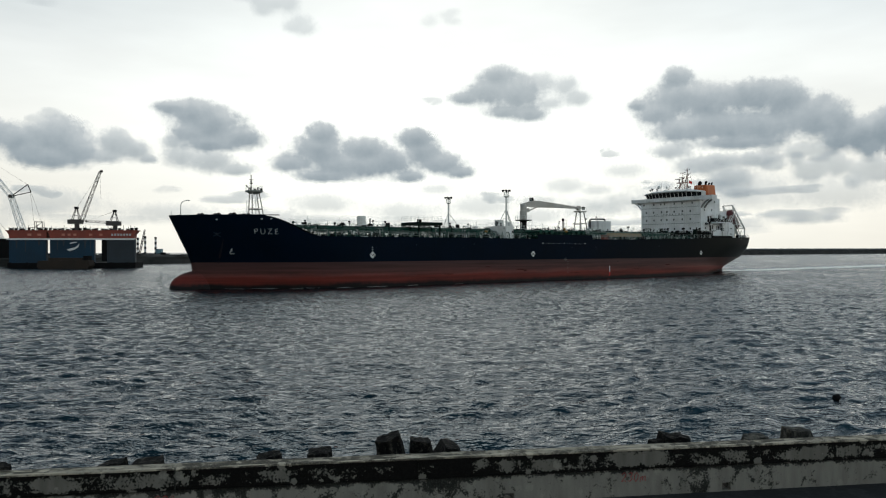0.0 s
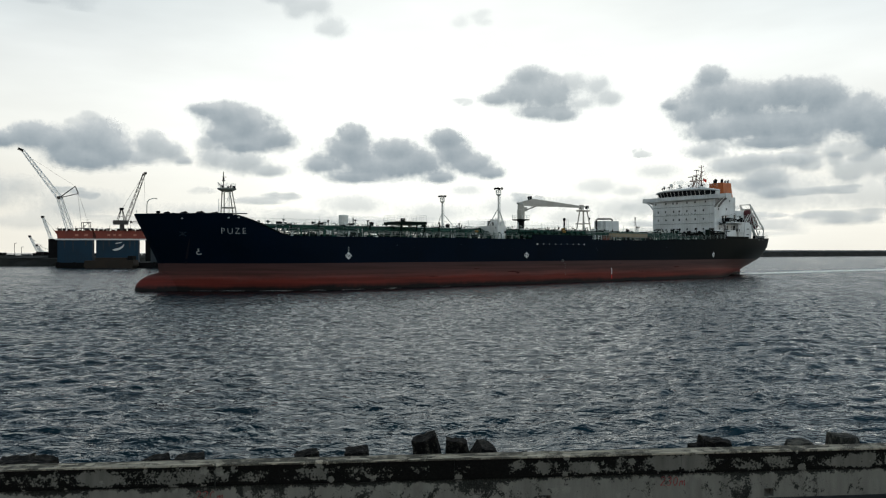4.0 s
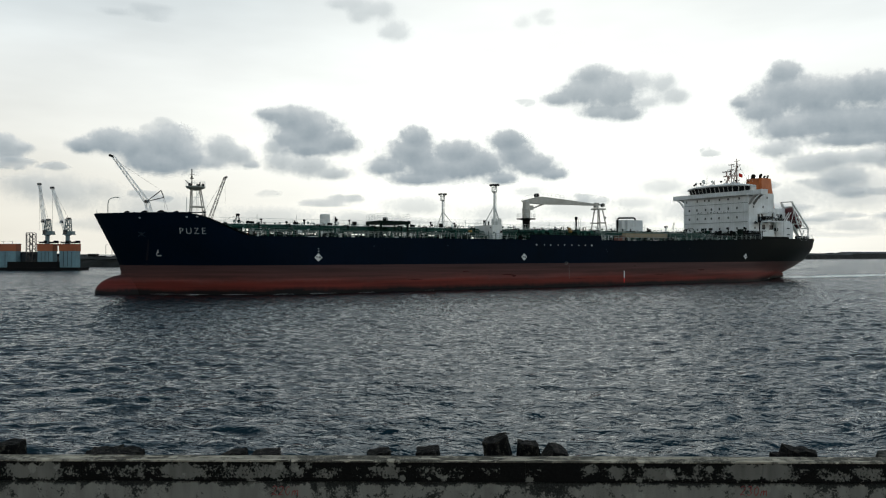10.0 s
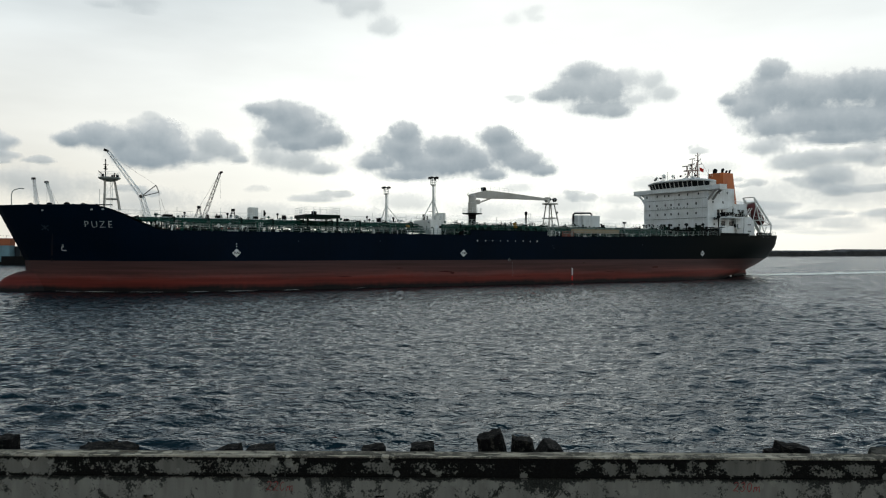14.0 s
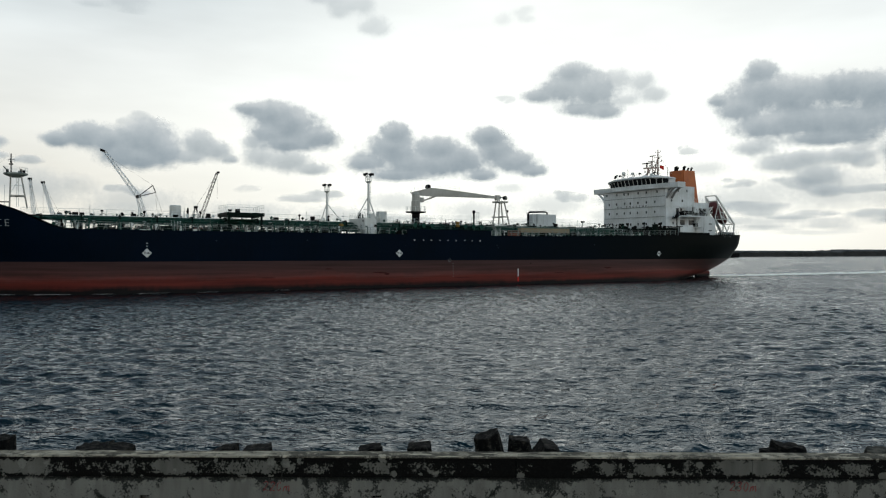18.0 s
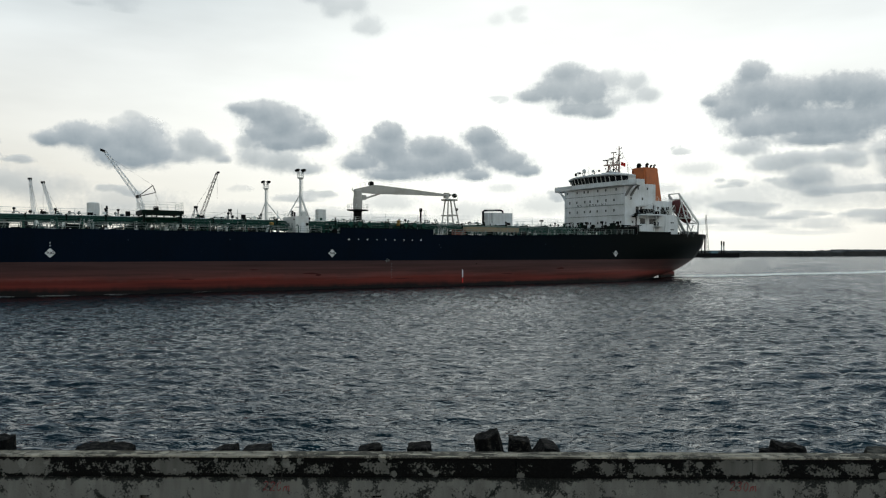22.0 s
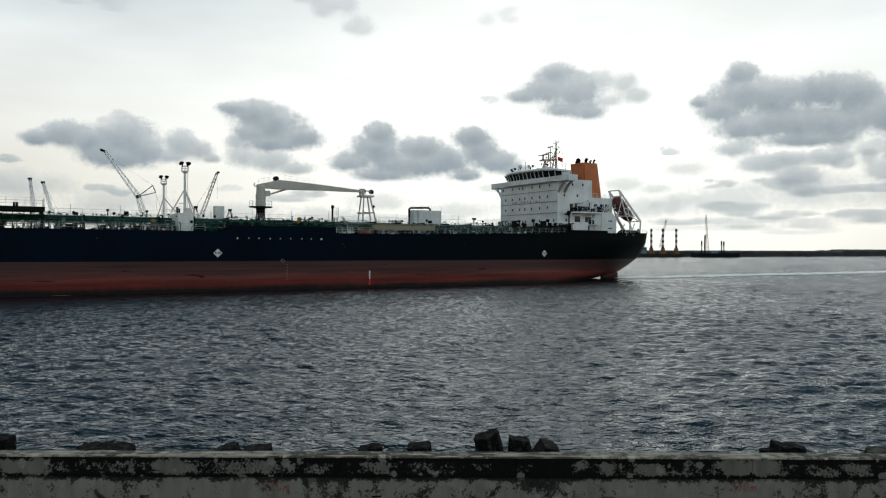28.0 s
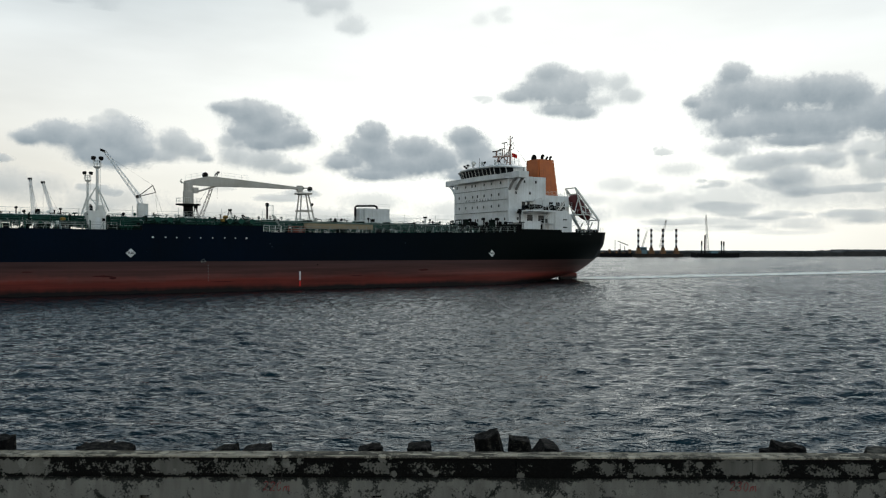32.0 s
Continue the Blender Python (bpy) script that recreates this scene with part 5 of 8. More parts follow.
part("winch_box", made(box, CA - 1.7, CA - 0.7, CB - 0.5, CB + 0.5, 17.2, 18.2), M_JIB, cr)
rail_run([(-11.2, CB + 0.4, 19.4), (-14.2, CB + 0.4, 20.1)], 0.9, 2, 0.9, M_RAIL, "jib_railing", post_r=0.025, rail_r=0.02)
rail_run([(-16.3, CB + 0.4, 20.35), (-22.5, CB + 0.4, 19.95)], 0.9, 2, 1.2, M_RAIL, "jib_railing", post_r=0.025, rail_r=0.02)
bm = bmesh.new()
rod(bm, (-10.75, CB, 18.9), (-10.45, CB, 19.3), 0.1)
path_rod(bm, [(-10.6, CB + 0.5, 18.8), (-10.2, CB + 0.5, 19.2), (-10.5, CB + 0.5, 19.6)], 0.06)
part("jib_hinge", bm, M_JIB, cr)
bm = bmesh.new()
rod(bm, (-33.2, CB - 0.3, 19.0), (-33.2, CB + 0.3, 19.0), 0.42, n=10)
part("jib_end", made(box, -33.3, -32.3, CB - 0.38, CB + 0.38, 18.3, 19.5), M_JIB, cr)
rod(bm, (-34.9, CB - 0.25, 18.95), (-34.9, CB + 0.25, 18.95), 0.48, n=12)
beam(bm, (-33.2, CB, 19.1), (-34.9, CB, 19.1), 0.3, 0.2)
part("jib_head", bm, M_DARK, cr, "dark sheaves at the jib head")
jr = tagged(new("jib_rest"), "pale steel trestle under the jib")
jr.parent = SHIP
for (a0, b0), (a1, b1) in (((-32.4, 1.6), (-33.0, 1.1)), ((-36.2, 1.6), (-34.4, 1.1)), ((-32.4, -1.4), (-33.0, -0.2)), ((-36.2, -1.4), (-34.4, -0.2))):
    part("trestle_leg", made(beam, (a0, b0, 9.8 if a0 > -35 else 10.0), (a1, b1, 17.9), 0.22, 0.22), M_JIB, jr)
part("trestle_top", made(box, -35.0, -32.2, -0.6, 1.7, 17.8, 18.15), M_JIB, jr)
part("trestle_bar", made(beam, (-32.6, 1.4, 14.6), (-35.3, 1.4, 14.6), 0.25, 0.3), M_JIB, jr)
part("trestle_bar", made(beam, (-32.6, -1.2, 14.6), (-35.3, -1.2, 14.6), 0.25, 0.3), M_JIB, jr)
part("trestle_lamp", made(rod, (-35.0, 1.2, 15.6), (-35.3, 1.2, 16.1), 0.22), M_DARK, jr)
rail_run([(-32.2, 1.7, 18.15), (-35.0, 1.7, 18.15)], 0.9, 2, 0.9, M_RAIL, "trestle_railing", post_r=0.025, rail_r=0.02)
# small tower abaft the manifold
bm = bmesh.new()
rod(bm, (-26.2, 1.0, 9.8), (-26.2, 1.0, 15.7), 0.2, n=8)
lathe(bm, [(0.2, 15.1), (0.34, 15.3), (0.34, 15.8), (0.15, 15.9)], 8, (-26.2, 1.0, 0))
part("vent_mast", bm, M_DARK, SHIP, "dark vent mast with a small ladder frame")
bm = bmesh.new()
for y in (0.6, 1.4):
    rod(bm, (-27.3, y, 12.4), (-27.3, y, 15.4), 0.05, n=4)
for z in (13.4, 14.4, 15.4):
    rod(bm, (-27.3, 0.6, z), (-27.3, 1.4, z), 0.05, n=4)
    rod(bm, (-27.3, 1.0, z), (-26.2, 1.0, z), 0.05, n=4)
part("vent_ladder", bm, M_RAIL, SHIP)

# gangway stowed along the side, slop tank near the bridge
gw = tagged(new("gangway"), "cream stowed gangway along the deck edge")
gw.parent = SHIP
part("gangway_side", made(box, -41.8, -28.8, 14.9, 15.0, 10.75, 11.65), M_CREAM, gw)
part("gangway_step", made(box, -41.8, -28.8, 14.0, 14.9, 10.75, 10.9), M_CREAM, gw)
part("gangway_side", made(box, -41.8, -28.8, 13.9, 14.0, 10.75, 11.65), M_CREAM, gw)
for a in (-29.2, -35.3, -41.4):
    part("gangway_bracket", made(beam, (a, 14.5, 9.8), (a, 14.5, 10.8), 0.5, 0.3), M_GREEN, gw)
part("gangway_winch", made(rod, (-43.2, 14.0, 10.5), (-43.2, 15.0, 10.5), 0.45, n=10), M_DARK, gw)
tk = tagged(new("slop_tank"), "white tank with dark pipe over it")
tk.parent = SHIP
bm = bmesh.new()
box(bm, -57.0, -49.7, -11.6, -7.2, 9.9, 16.05)
bmesh.ops.bevel(bm, geom=[e for e in bm.edges if abs(e.verts[0].co.z - e.verts[1].co.z) > 1], offset=0.9, segments=4, affect="EDGES")
part("tank_body", bm, M_WHITE, tk)
bm = bmesh.new()
path_rod(bm, [(-49.3, -9.6, 9.9), (-49.3, -9.6, 16.3), (-49.6, -9.3, 16.6), (-53.2, -7.6, 16.65), (-53.5, -7.4, 16.4), (-53.5, -7.4, 15.9)], 0.24, 8)
part("tank_pipe", bm, M_DARK, tk, "dark bent pipe")
for z0, run in ((16.05, [(-50.0, -11.2, 16.05), (-50.0, -7.6, 16.05)]), (16.05, [(-50.0, -7.6, 16.05), (-56.7, -7.6, 16.05)])):
    rail_run(run, 1.0, 2, 1.3, M_RAIL, "tank_railing", post_r=0.025, rail_r=0.02)
part("aft_crane_post", made(rod, (-66.4, -9.0, 9.9), (-66.7, -9.0, 14.4), 0.22, 0.16, n=8), M_BOX, SHIP)
part("aft_crane_head", made(box, -67.1, -66.3, -9.3, -8.7, 14.3, 14.7), M_DARK, SHIP)
for a, b in ((-70.5, 6.0), (-71.5, 9.0), (-72.8, 3.0), (-70.0, -2.0), (-73.0, 11.8), (-71.8, -6.0), (-72.5, 0.0), (-68.5, 8.0)):
    bm = bmesh.new()
    rod(bm, (a, b, 9.8), (a, b, 12.6), 0.16, n=7)
    lathe(bm, [(0.2, 12.4), (0.42, 12.55), (0.42, 12.9), (0.2, 13.1)], 9, (a, b, 0))
    part("deck_vent", bm, M_DARK, SHIP, "dark mushroom vent before the bridge")
# plain dark boxes: fittings and the deck's shadow before the house in one colour
for b0, b1, z in ((2.5, 13.5, 12.3), (-10.5, -1.0, 12.5)):
    part("pipe_bank", made(box, -74.6, -73.2, b0, b1, 9.8, z), M_DARK, SHIP, "dark boxes for fittings and deck shade before the bridge")

# rust run down the bow plating under the thruster mark
M_RUN = paint("rust_run_on_plating", (0.0105, 0.0050, 0.0060), (0.002, 0.0045, 0.0095), 0.7, scale=0.5, fine=4.0, streaks=0.8, amount=0.9, bump=0, spec=0.1)
bm = bmesh.new()
prev = None
for k in range(12):
    h = 9.4 - k * 0.42
    w = 0.05 + 0.11 * math.sin(k * 0.26)
    row = [bm.verts.new(on_hull(70.6 + da * w, h, 0.012).translation) for da in (1, 0, -1)]
    if prev:
        for j in range(2):
            bm.faces.new((prev[j], prev[j + 1], row[j + 1], row[j]))
    prev = row
part("rust_run", bm, M_RUN, SHIP, "dull rust run down the bow plating")
# small pale fittings scattered among the pipes
rng7 = random.Random(91)
bits = [mesh_of("pale_fitting", made(rod, (0, 0, 0), (0, 0, 0.9), 0.06, n=5), M_RAIL), mesh_of("pale_fitting", made(box, -0.3, 0.3, -0.2, 0.2, 0, 0.4), M_BOX),
        mesh_of("pale_fitting", made(rod, (-0.9, 0, 0.2), (0.9, 0, 0.2), 0.05, n=5), M_RAIL), mesh_of("pipe_flange", made(rod, (-0.08, 0, 0), (0.08, 0, 0), 0.42, n=10), M_PIPE), mesh_of("valve_box", made(box, -0.4, 0.4, -0.35, 0.35, 0, 0.9), M_DARK)]
for i in range(190):
    me = bits[i % 5]
    o = new(me.name.split(".")[0], me)
    b, z = rng7.choice(((9.5, 10.4), (9.2, 10.6), (7.2, 11.5), (5.2, 12.05), (11.2, 9.9), (12.6, 9.9), (3.5, 11.5), (6.2, 11.6)))
    o.parent, o.location = SHIP, (rng7.uniform(-69, 57), b, z)

# clamps, hoses, small valves and pale service lines that crowd the pipe deck
for b, z, lo, hi in ((11.4, 10.75, -66.0, 54.0), (10.9, 11.05, 6.0, 55.0), (9.9, 12.0, -64.0, -22.0), (7.9, 12.35, 8.0, 57.0), (6.9, 12.45, -62.0, 2.0), (2.2, 12.9, -60.0, 50.0)):
    part("service_line", made(rod, (lo, b, z), (hi, b, z), 0.045, n=5), M_RAIL if z > 12 else M_RAILDULL, SHIP, "thin pale service line")
rng10 = random.Random(29)


def wheel_valve():
    bm = bmesh.new()
    rod(bm, (0, 0, 0), (0, 0, 0.5), 0.06, n=5)
    rod(bm, (0, -0.03, 0.5), (0, 0.03, 0.5), 0.26, n=10)
    return bm


def hose_loop():
    bm = bmesh.new()
    path_rod(bm, [(-0.5, 0, -0.6), (-0.5, 0, 0.25), (-0.3, 0, 0.45), (0.3, 0, 0.45), (0.5, 0, 0.25), (0.5, 0, -0.6)], 0.07, 5)
    return bm


def pipe_clamp():
    bm = bmesh.new()
    box(bm, -0.06, 0.06, -0.42, 0.42, -0.5, -0.38)
    box(bm, -0.06, 0.06, -0.42, -0.32, -0.4, 0.4)
    box(bm, -0.06, 0.06, 0.32, 0.42, -0.4, 0.4)
    box(bm, -0.06, 0.06, -0.42, 0.42, 0.34, 0.42)
    return bm


def short_ladder():
    bm = bmesh.new()
    for dx in (-0.22, 0.22):
        rod(bm, (dx, 0, 0), (dx, 0, 1.7), 0.035, n=4)
    for k in range(5):
        rod(bm, (-0.22, 0, 0.25 + k * 0.32), (0.22, 0, 0.25 + k * 0.32), 0.025, n=4)
    return bm


SPOTS = ((9.2, 10.95), (8.3, 10.95), (7.2, 11.85), (6.1, 11.8), (5.2, 12.35), (3.5, 11.9), (10.4, 10.6), (11.8, 10.4), (12.6, 10.3), (2.6, 12.5), (-2.5, 12.7), (-4.8, 12.8))
for name, bm, mats, count in (("wheel_valve", wheel_valve, (M_DARK, M_RAIL, M_PIPE), 150), ("hose_loop", hose_loop, (M_PIPE, M_DARK, M_RAILDULL), 90), ("pipe_clamp", pipe_clamp, (M_RAILDULL, M_PIPE, M_RAIL), 180), ("short_ladder", short_ladder, (M_RAILDULL, M_RAIL), 34)):
    meshes = [mesh_of(name, bm(), m) for m in mats]
    for i in range(count):
        o = new(name, meshes[i % len(meshes)])
        b, z = rng10.choice(SPOTS)
        o.parent, o.location = SHIP, (rng10.uniform(-69, 57), b, 10.0 if name == "short_ladder" else z)

# superstructure
sp = tagged(new("superstructure"), "white accommodation block with small square windows")
sp.parent = SHIP
HF, HB, HW = -76.0, -86.1, 10.85
part("house_block", made(box, HB, HF, -HW, HW, 12.6, 22.55), M_WHITE, sp)
part("house_parapet", made(box, HB, -78.3, HW - 0.12, HW, 22.55, 23.15), M_WHITE, sp)
part("house_parapet", made(box, HB, -78.3, -HW, -HW + 0.12, 22.55, 23.15), M_WHITE, sp)
part("house_base", made(box, HB, HF - 0.6, -HW + 0.2, HW - 1.6, 10.0, 12.65), M_WHITE, sp)
for z in (20.55, 18.05, 15.5, 12.7):
    part("deck_ledge", made(box, HF - 0.02, HF + 0.14, -HW - 0.04, HW + 0.04, z - 0.07, z + 0.07), M_RAILDULL, sp)
    part("deck_ledge", made(box, HB, HF + 0.07, HW - 0.02, HW + 0.05, z - 0.05, z + 0.05), M_WHITE, sp)
part("corner_post", made(rod, (HF, HW - 0.1, 12.6), (HF, HW - 0.1, 22.5), 0.22, n=10), M_WHITE, sp)
part("corner_post", made(rod, (HF, -HW + 0.1, 12.6), (HF, -HW + 0.1, 22.5), 0.22, n=10), M_WHITE, sp)
win_frame = bmesh.new()
for x0, x1, z0, z1 in ((-0.32, -0.24, -0.38, 0.38), (0.24, 0.32, -0.38, 0.38), (-0.24, 0.24, -0.38, -0.30), (-0.24, 0.24, 0.30, 0.38)):
    box(win_frame, -0.02, 0.05, x0, x1, z0, z1)
WF = mesh_of("window_frame", win_frame, M_WHITE)
WG = mesh_of("window_pane", made(box, -0.02, 0.015, -0.25, 0.25, -0.31, 0.31), M_GLASS)


def square_window(m):
    w = new("window")
    w.parent, w.matrix_basis = sp, m
    for nm, me in (("window_frame", WF), ("window_pane", WG)):
        o = new(nm, me)
        o.parent = w


for z, bs in ((21.75, (-9.9, -6.1, -3.45, -2.0, 1.55, 4.36, 7.9)), (19.25, (-8.94, -6.2, -3.2, -1.2, 1.5, 4.4, 7.2)), (16.75, (-8.9, -6.05, -3.3, -1.2, 1.35, 4.4, 7.2)), (13.8, (-8.9, -6.0, -1.95, -1.0, 1.6, 4.4, 7.2, 9.4))):
    for b in bs:
        square_window(pose(HF, b, z))
for a, z in ((-80.2, 21.95), (-83.3, 22.0), (-77.9, 19.45), (-81.7, 19.5), (-82.3, 13.9), (-78.4, 13.9)):
    square_window(pose(a, HW, z, 0, 0, 90))
part("side_door", made(box, -81.6, -80.9, HW, HW + 0.04, 15.55, 17.6), M_GLASS, sp, "dark doorway in the side")
part("side_ledge", made(box, -82.6, -80.6, HW, HW + 0.7, 17.7, 17.8), M_WHITE, sp)
part("side_box", made(box, -79.0, -78.2, HW, HW + 0.5, 15.0, 15.6), M_DARK, sp)
m_ns = Matrix(((0, 0, 1, HF + 0.03), (1, 0, 0, -0.75), (0, 1, 0, 18.3), (0, 0, 0, 1)))
for i, ch in enumerate("NO SMOKING"):
    if ch != " ":
        lettering("warning_letter", ch, 0.84, M_DARK, sp, Matrix.Translation((0, (i - 4.5) * 1.12, 0)) @ m_ns, 0.01, "dark letter of the words NO SMOKING")
# bridge wings
# greyer copy for the port brackets: shade under the wing put into the colour
M_BRACKET = paint("shaded_bracket_paint", (0.24, 0.245, 0.24), (0.12, 0.115, 0.10), 0.7, scale=1.2, fine=8.0, amount=0.9, bump=0)
prof = [(-HW - 4.1, 23.65), (-HW - 4.1, 22.55), (-HW - 1.5, 22.35), (HW + 1.5, 22.35), (HW + 4.1, 22.55), (HW + 4.1, 23.65)]
bm = bmesh.new()
box(bm, -78.3, -75.75, -14.7, 14.7, 22.45, 22.7)
part("bridge_deck", bm, M_WHITE, sp)
part("wing_bulwark", made(box, -75.85, -75.7, -14.75, 14.75, 22.6, 23.7), M_WHITE, sp)
for s in (-1, 1):
    part("wing_end", made(box, -78.3, -75.75, s * 14.72 - 0.08, s * 14.72 + 0.08, 22.4, 23.75), M_WHITE, sp)
    part("wing_back", made(box, -78.3, -78.15, min(s * 9.4, s * 14.65), max(s * 9.4, s * 14.65), 22.6, 23.6), M_WHITE, sp)
    for a in (-76.1, -77.9):
        bm = bmesh.new()
        path_rod(bm, [(a, s * (HW + 2.6), 22.5), (a, s * (HW + 1.7), 21.95), (a, s * (HW + 0.9), 21.2), (a, s * (HW + 0.05), 20.1)], 0.3, 8)
        part("wing_bracket", bm, M_WHITE if s < 0 else M_BRACKET, sp)
part("bridge_shelf", made(prism, [(-75.85, -9.0), (-75.0, -8.4), (-74.7, -4.0), (-74.7, 6.0), (-75.0, 10.8), (-75.85, 11.2)], 2, 22.5, 22.9), M_WHITE, sp)
part("shelf_front", made(box, -75.0, -74.9, -8.4, 10.8, 22.85, 23.5), M_WHITE, sp)
# wheelhouse: bowed front with forward-leaning panes under a drooping visor roof
W0, W1 = 23.8, 25.25
front = [(-78.4, -10.3), (-76.7, -9.5), (-75.5, -6.4), (-75.1, -2.2), (-75.1, 2.2), (-75.5, 6.2), (-76.6, 9.2), (-78.0, 9.8), (-80.8, 9.4)]


def droop(b):
    return -0.030 * max(0.0, abs(b) - 5.0) ** 1.45


part("wheelhouse_base", made(prism, [(-80.8, -9.0)] + [(a - 0.25, b * 0.985) for a, b in front], 2, 22.7, W0 - 0.1), M_WHITE, sp)
part("wheelhouse_core", made(prism, [(-80.6, -8.6)] + [(a - 0.75, b * 0.93) for a, b in front], 2, W0 - 0.2, W1 + 0.15), M_GLASS, sp, "dark wheelhouse glazing")
part("wheelhouse_side", made(prism, [(-78.0, 9.84), (-80.8, 9.44), (-80.8, 9.2), (-78.0, 9.6)], 2, W0 - 0.2, W1 - 0.1), M_WHITE, sp)
for (a0, b0), (a1, b1) in zip(front[:-1], front[1:-1]):
    n = max(1, round(math.hypot(a1 - a0, b1 - b0) / 1.45))
    for k in range(n):
        pa, pb = a0 + (a1 - a0) * k / n, b0 + (b1 - b0) * k / n
        qa, qb = a0 + (a1 - a0) * (k + 1) / n, b0 + (b1 - b0) * (k + 1) / n
        part("window_mullion", made(beam, (pa - 0.2, pb * 0.985, W0 - 0.15), (pa + 0.35, pb * 1.01, W1 + 0.1 + droop(pb)), 0.12, 0.12), M_BOX, sp)
        bm = bmesh.new()
        bm.faces.new([bm.verts.new(v) for v in ((pa - 0.28, pb * 0.98, W0 - 0.05), (qa - 0.28, qb * 0.98, W0 - 0.05), (qa + 0.2, qb, W1 + droop(qb)), (pa + 0.2, pb, W1 + droop(pb)))])
        bmesh.ops.solidify(bm, geom=bm.faces[:], thickness=0.05)
        part("bridge_window", bm, M_GLASS, sp)
        part("window_sill", made(beam, (pa - 0.2, pb * 0.985, W0 - 0.16), (qa - 0.2, qb * 0.985, W0 - 0.16), 0.14, 0.14), M_WHITE, sp)
outline = [(-81.2, -8.6), (-79.0, -10.8), (-77.2, -10.8), (-75.9, -9.4), (-74.8, -6.4), (-74.35, -2.4), (-74.35, 2.4), (-74.8, 6.3), (-75.9, 9.4), (-77.2, 10.6), (-79.0, 10.4), (-81.2, 9.2)]
bm = bmesh.new()
levels = []
for z, k in ((W1, 0.965), (W1 + 0.06, 0.995), (W1 + 0.30, 1.0), (W1 + 0.42, 0.975), (W1 + 0.62, 0.80), (W1 + 0.86, 0.50)):
    levels.append([bm.verts.new((-79.5 + (a + 79.5) * k, b * k, z + droop(b * k))) for a, b in outline])
bm.faces.new(levels[0][::-1])
bm.faces.new(levels[-1])
for p, q in zip(levels, levels[1:]):
    for k in range(len(p)):
        k2 = (k + 1) % len(p)
        bm.faces.new((p[k], p[k2], q[k2], q[k]))
part("wheelhouse_roof", bm, M_WHITE, sp)
# lockers, vents and lamp brackets crowding the monkey island
rng9 = random.Random(63)
for i in range(16):
    a, b = rng9.uniform(-80.4, -75.9), rng9.uniform(-8.0, 7.4)
    h = rng9.uniform(0.3, 0.95)
    bm = bmesh.new()
    if i % 3 == 0:
        box(bm, a - 0.3, a + 0.3, b - 0.4, b + 0.4, W1 + 0.4, W1 + 0.6 + h * 0.6)
        part("roof_locker", bm, M_WHITE, sp)
    elif i % 3 == 1:
        rod(bm, (a, b, W1 + 0.35), (a, b, W1 + 0.9 + h), 0.035, n=4)
        box(bm, a - 0.12, a + 0.12, b - 0.12, b + 0.12, W1 + 0.8 + h, W1 + 1.0 + h)
        part("roof_aerial", bm, M_DARK, sp)
    else:
        rod(bm, (a, b, W1 + 0.35), (a, b, W1 + 0.55 + h * 0.7), 0.12, n=8)
        lathe(bm, [(0.12, 0.0), (0.25, 0.08), (0.25, 0.2), (0.1, 0.28)], 10, (a, b, W1 + 0.5 + h * 0.7))
        part("roof_vent", bm, M_BOX, sp)
W1 += 0.3
rail_run([(-76.3, -6.0, W1 + 0.75), (-76.0, 6.0, W1 + 0.75), (-80.2, 8.8, W1 + 0.75)], 0.55, 2, 1.8, M_RAIL, "roof_railing", post_r=0.02, rail_r=0.015)
part("chart_house", made(box, -85.0, -80.2, -5.0, 5.0, 22.5, 26.0), M_WHITE, sp)
for a, b, r in ((-77.7, -5.4, 0.52), (-78.5, -3.0, 0.36), (-78.4, -8.6, 0.3)):
    bm = bmesh.new()
    bmesh.ops.create_uvsphere(bm, u_segments=12, v_segments=8, radius=r, matrix=Matrix.Translation((a, b, W1 + 1.35 + r)))
    rod(bm, (a, b, W1 + 0.6), (a, b, W1 + 1.5), 0.09)
    part("antenna_dome", bm, M_BOX, sp, "pale antenna dome")
for a, b in ((-78.0, -8.9), (-76.0, -6.6), (-75.4, -4.4), (-75.4, 2.6), (-76.6, 6.4)):
    bm = bmesh.new()
    rod(bm, (a, b, W1 + 0.6), (a, b, W1 + 1.0), 0.05)
    rod(bm, (a - 0.15, b, W1 + 1.1), (a + 0.22, b, W1 + 1.05), 0.24, n=9)
    part("search_lamp", bm, M_DARK, sp, "dark searchlight on the wheelhouse roof")
for a, b, h in ((-79.6, 8.0, 1.9), (-79.8, -6.0, 2.6), (-83.4, 4.6, 1.6), (-77.0, -1.0, 1.2)):
    part("whip_aerial", made(rod, (a, b, W1 + 0.6), (a, b, W1 + 0.7 + h), 0.04, n=4), M_DARK, sp)
# radar mast
M_MAST = paint("rust_stained_mast", (0.30, 0.25, 0.22), (0.16, 0.05, 0.035), 0.7, scale=1.2, fine=8.0, amount=0.9, bump=0.004)
rm = tagged(new("radar_mast"), "slender radar mast with yards and red flag")
rm.parent = SHIP
part("mast_pole", made(rod, (-83.5, 1.1, 25.9), (-83.5, 1.1, 33.5), 0.26, 0.10, n=8), M_MAST, rm)
part("mast_pole", made(rod, (-82.9, 0.3, 25.9), (-83.4, 1.0, 31.0), 0.13, n=8), M_MAST, rm)
part("mast_leg", made(beam, (-79.9, 0.6, 25.9), (-80.7, 0.6, 28.5), 0.3, 0.4), M_MAST, rm)
part("radar_bridge", made(beam, (-79.2, 0.6, 28.4), (-83.6, 1.0, 28.8), 1.0, 0.34), M_MAST, rm)
part("mast_pole", made(rod, (-82.5, 0.2, 25.9), (-82.5, 0.2, 31.9), 0.12, 0.08, n=8), M_MAST, rm)
part("radar_scanner", made(box, -82.65, -82.35, -0.7, 1.1, 31.8, 31.98), M_DARK, rm)
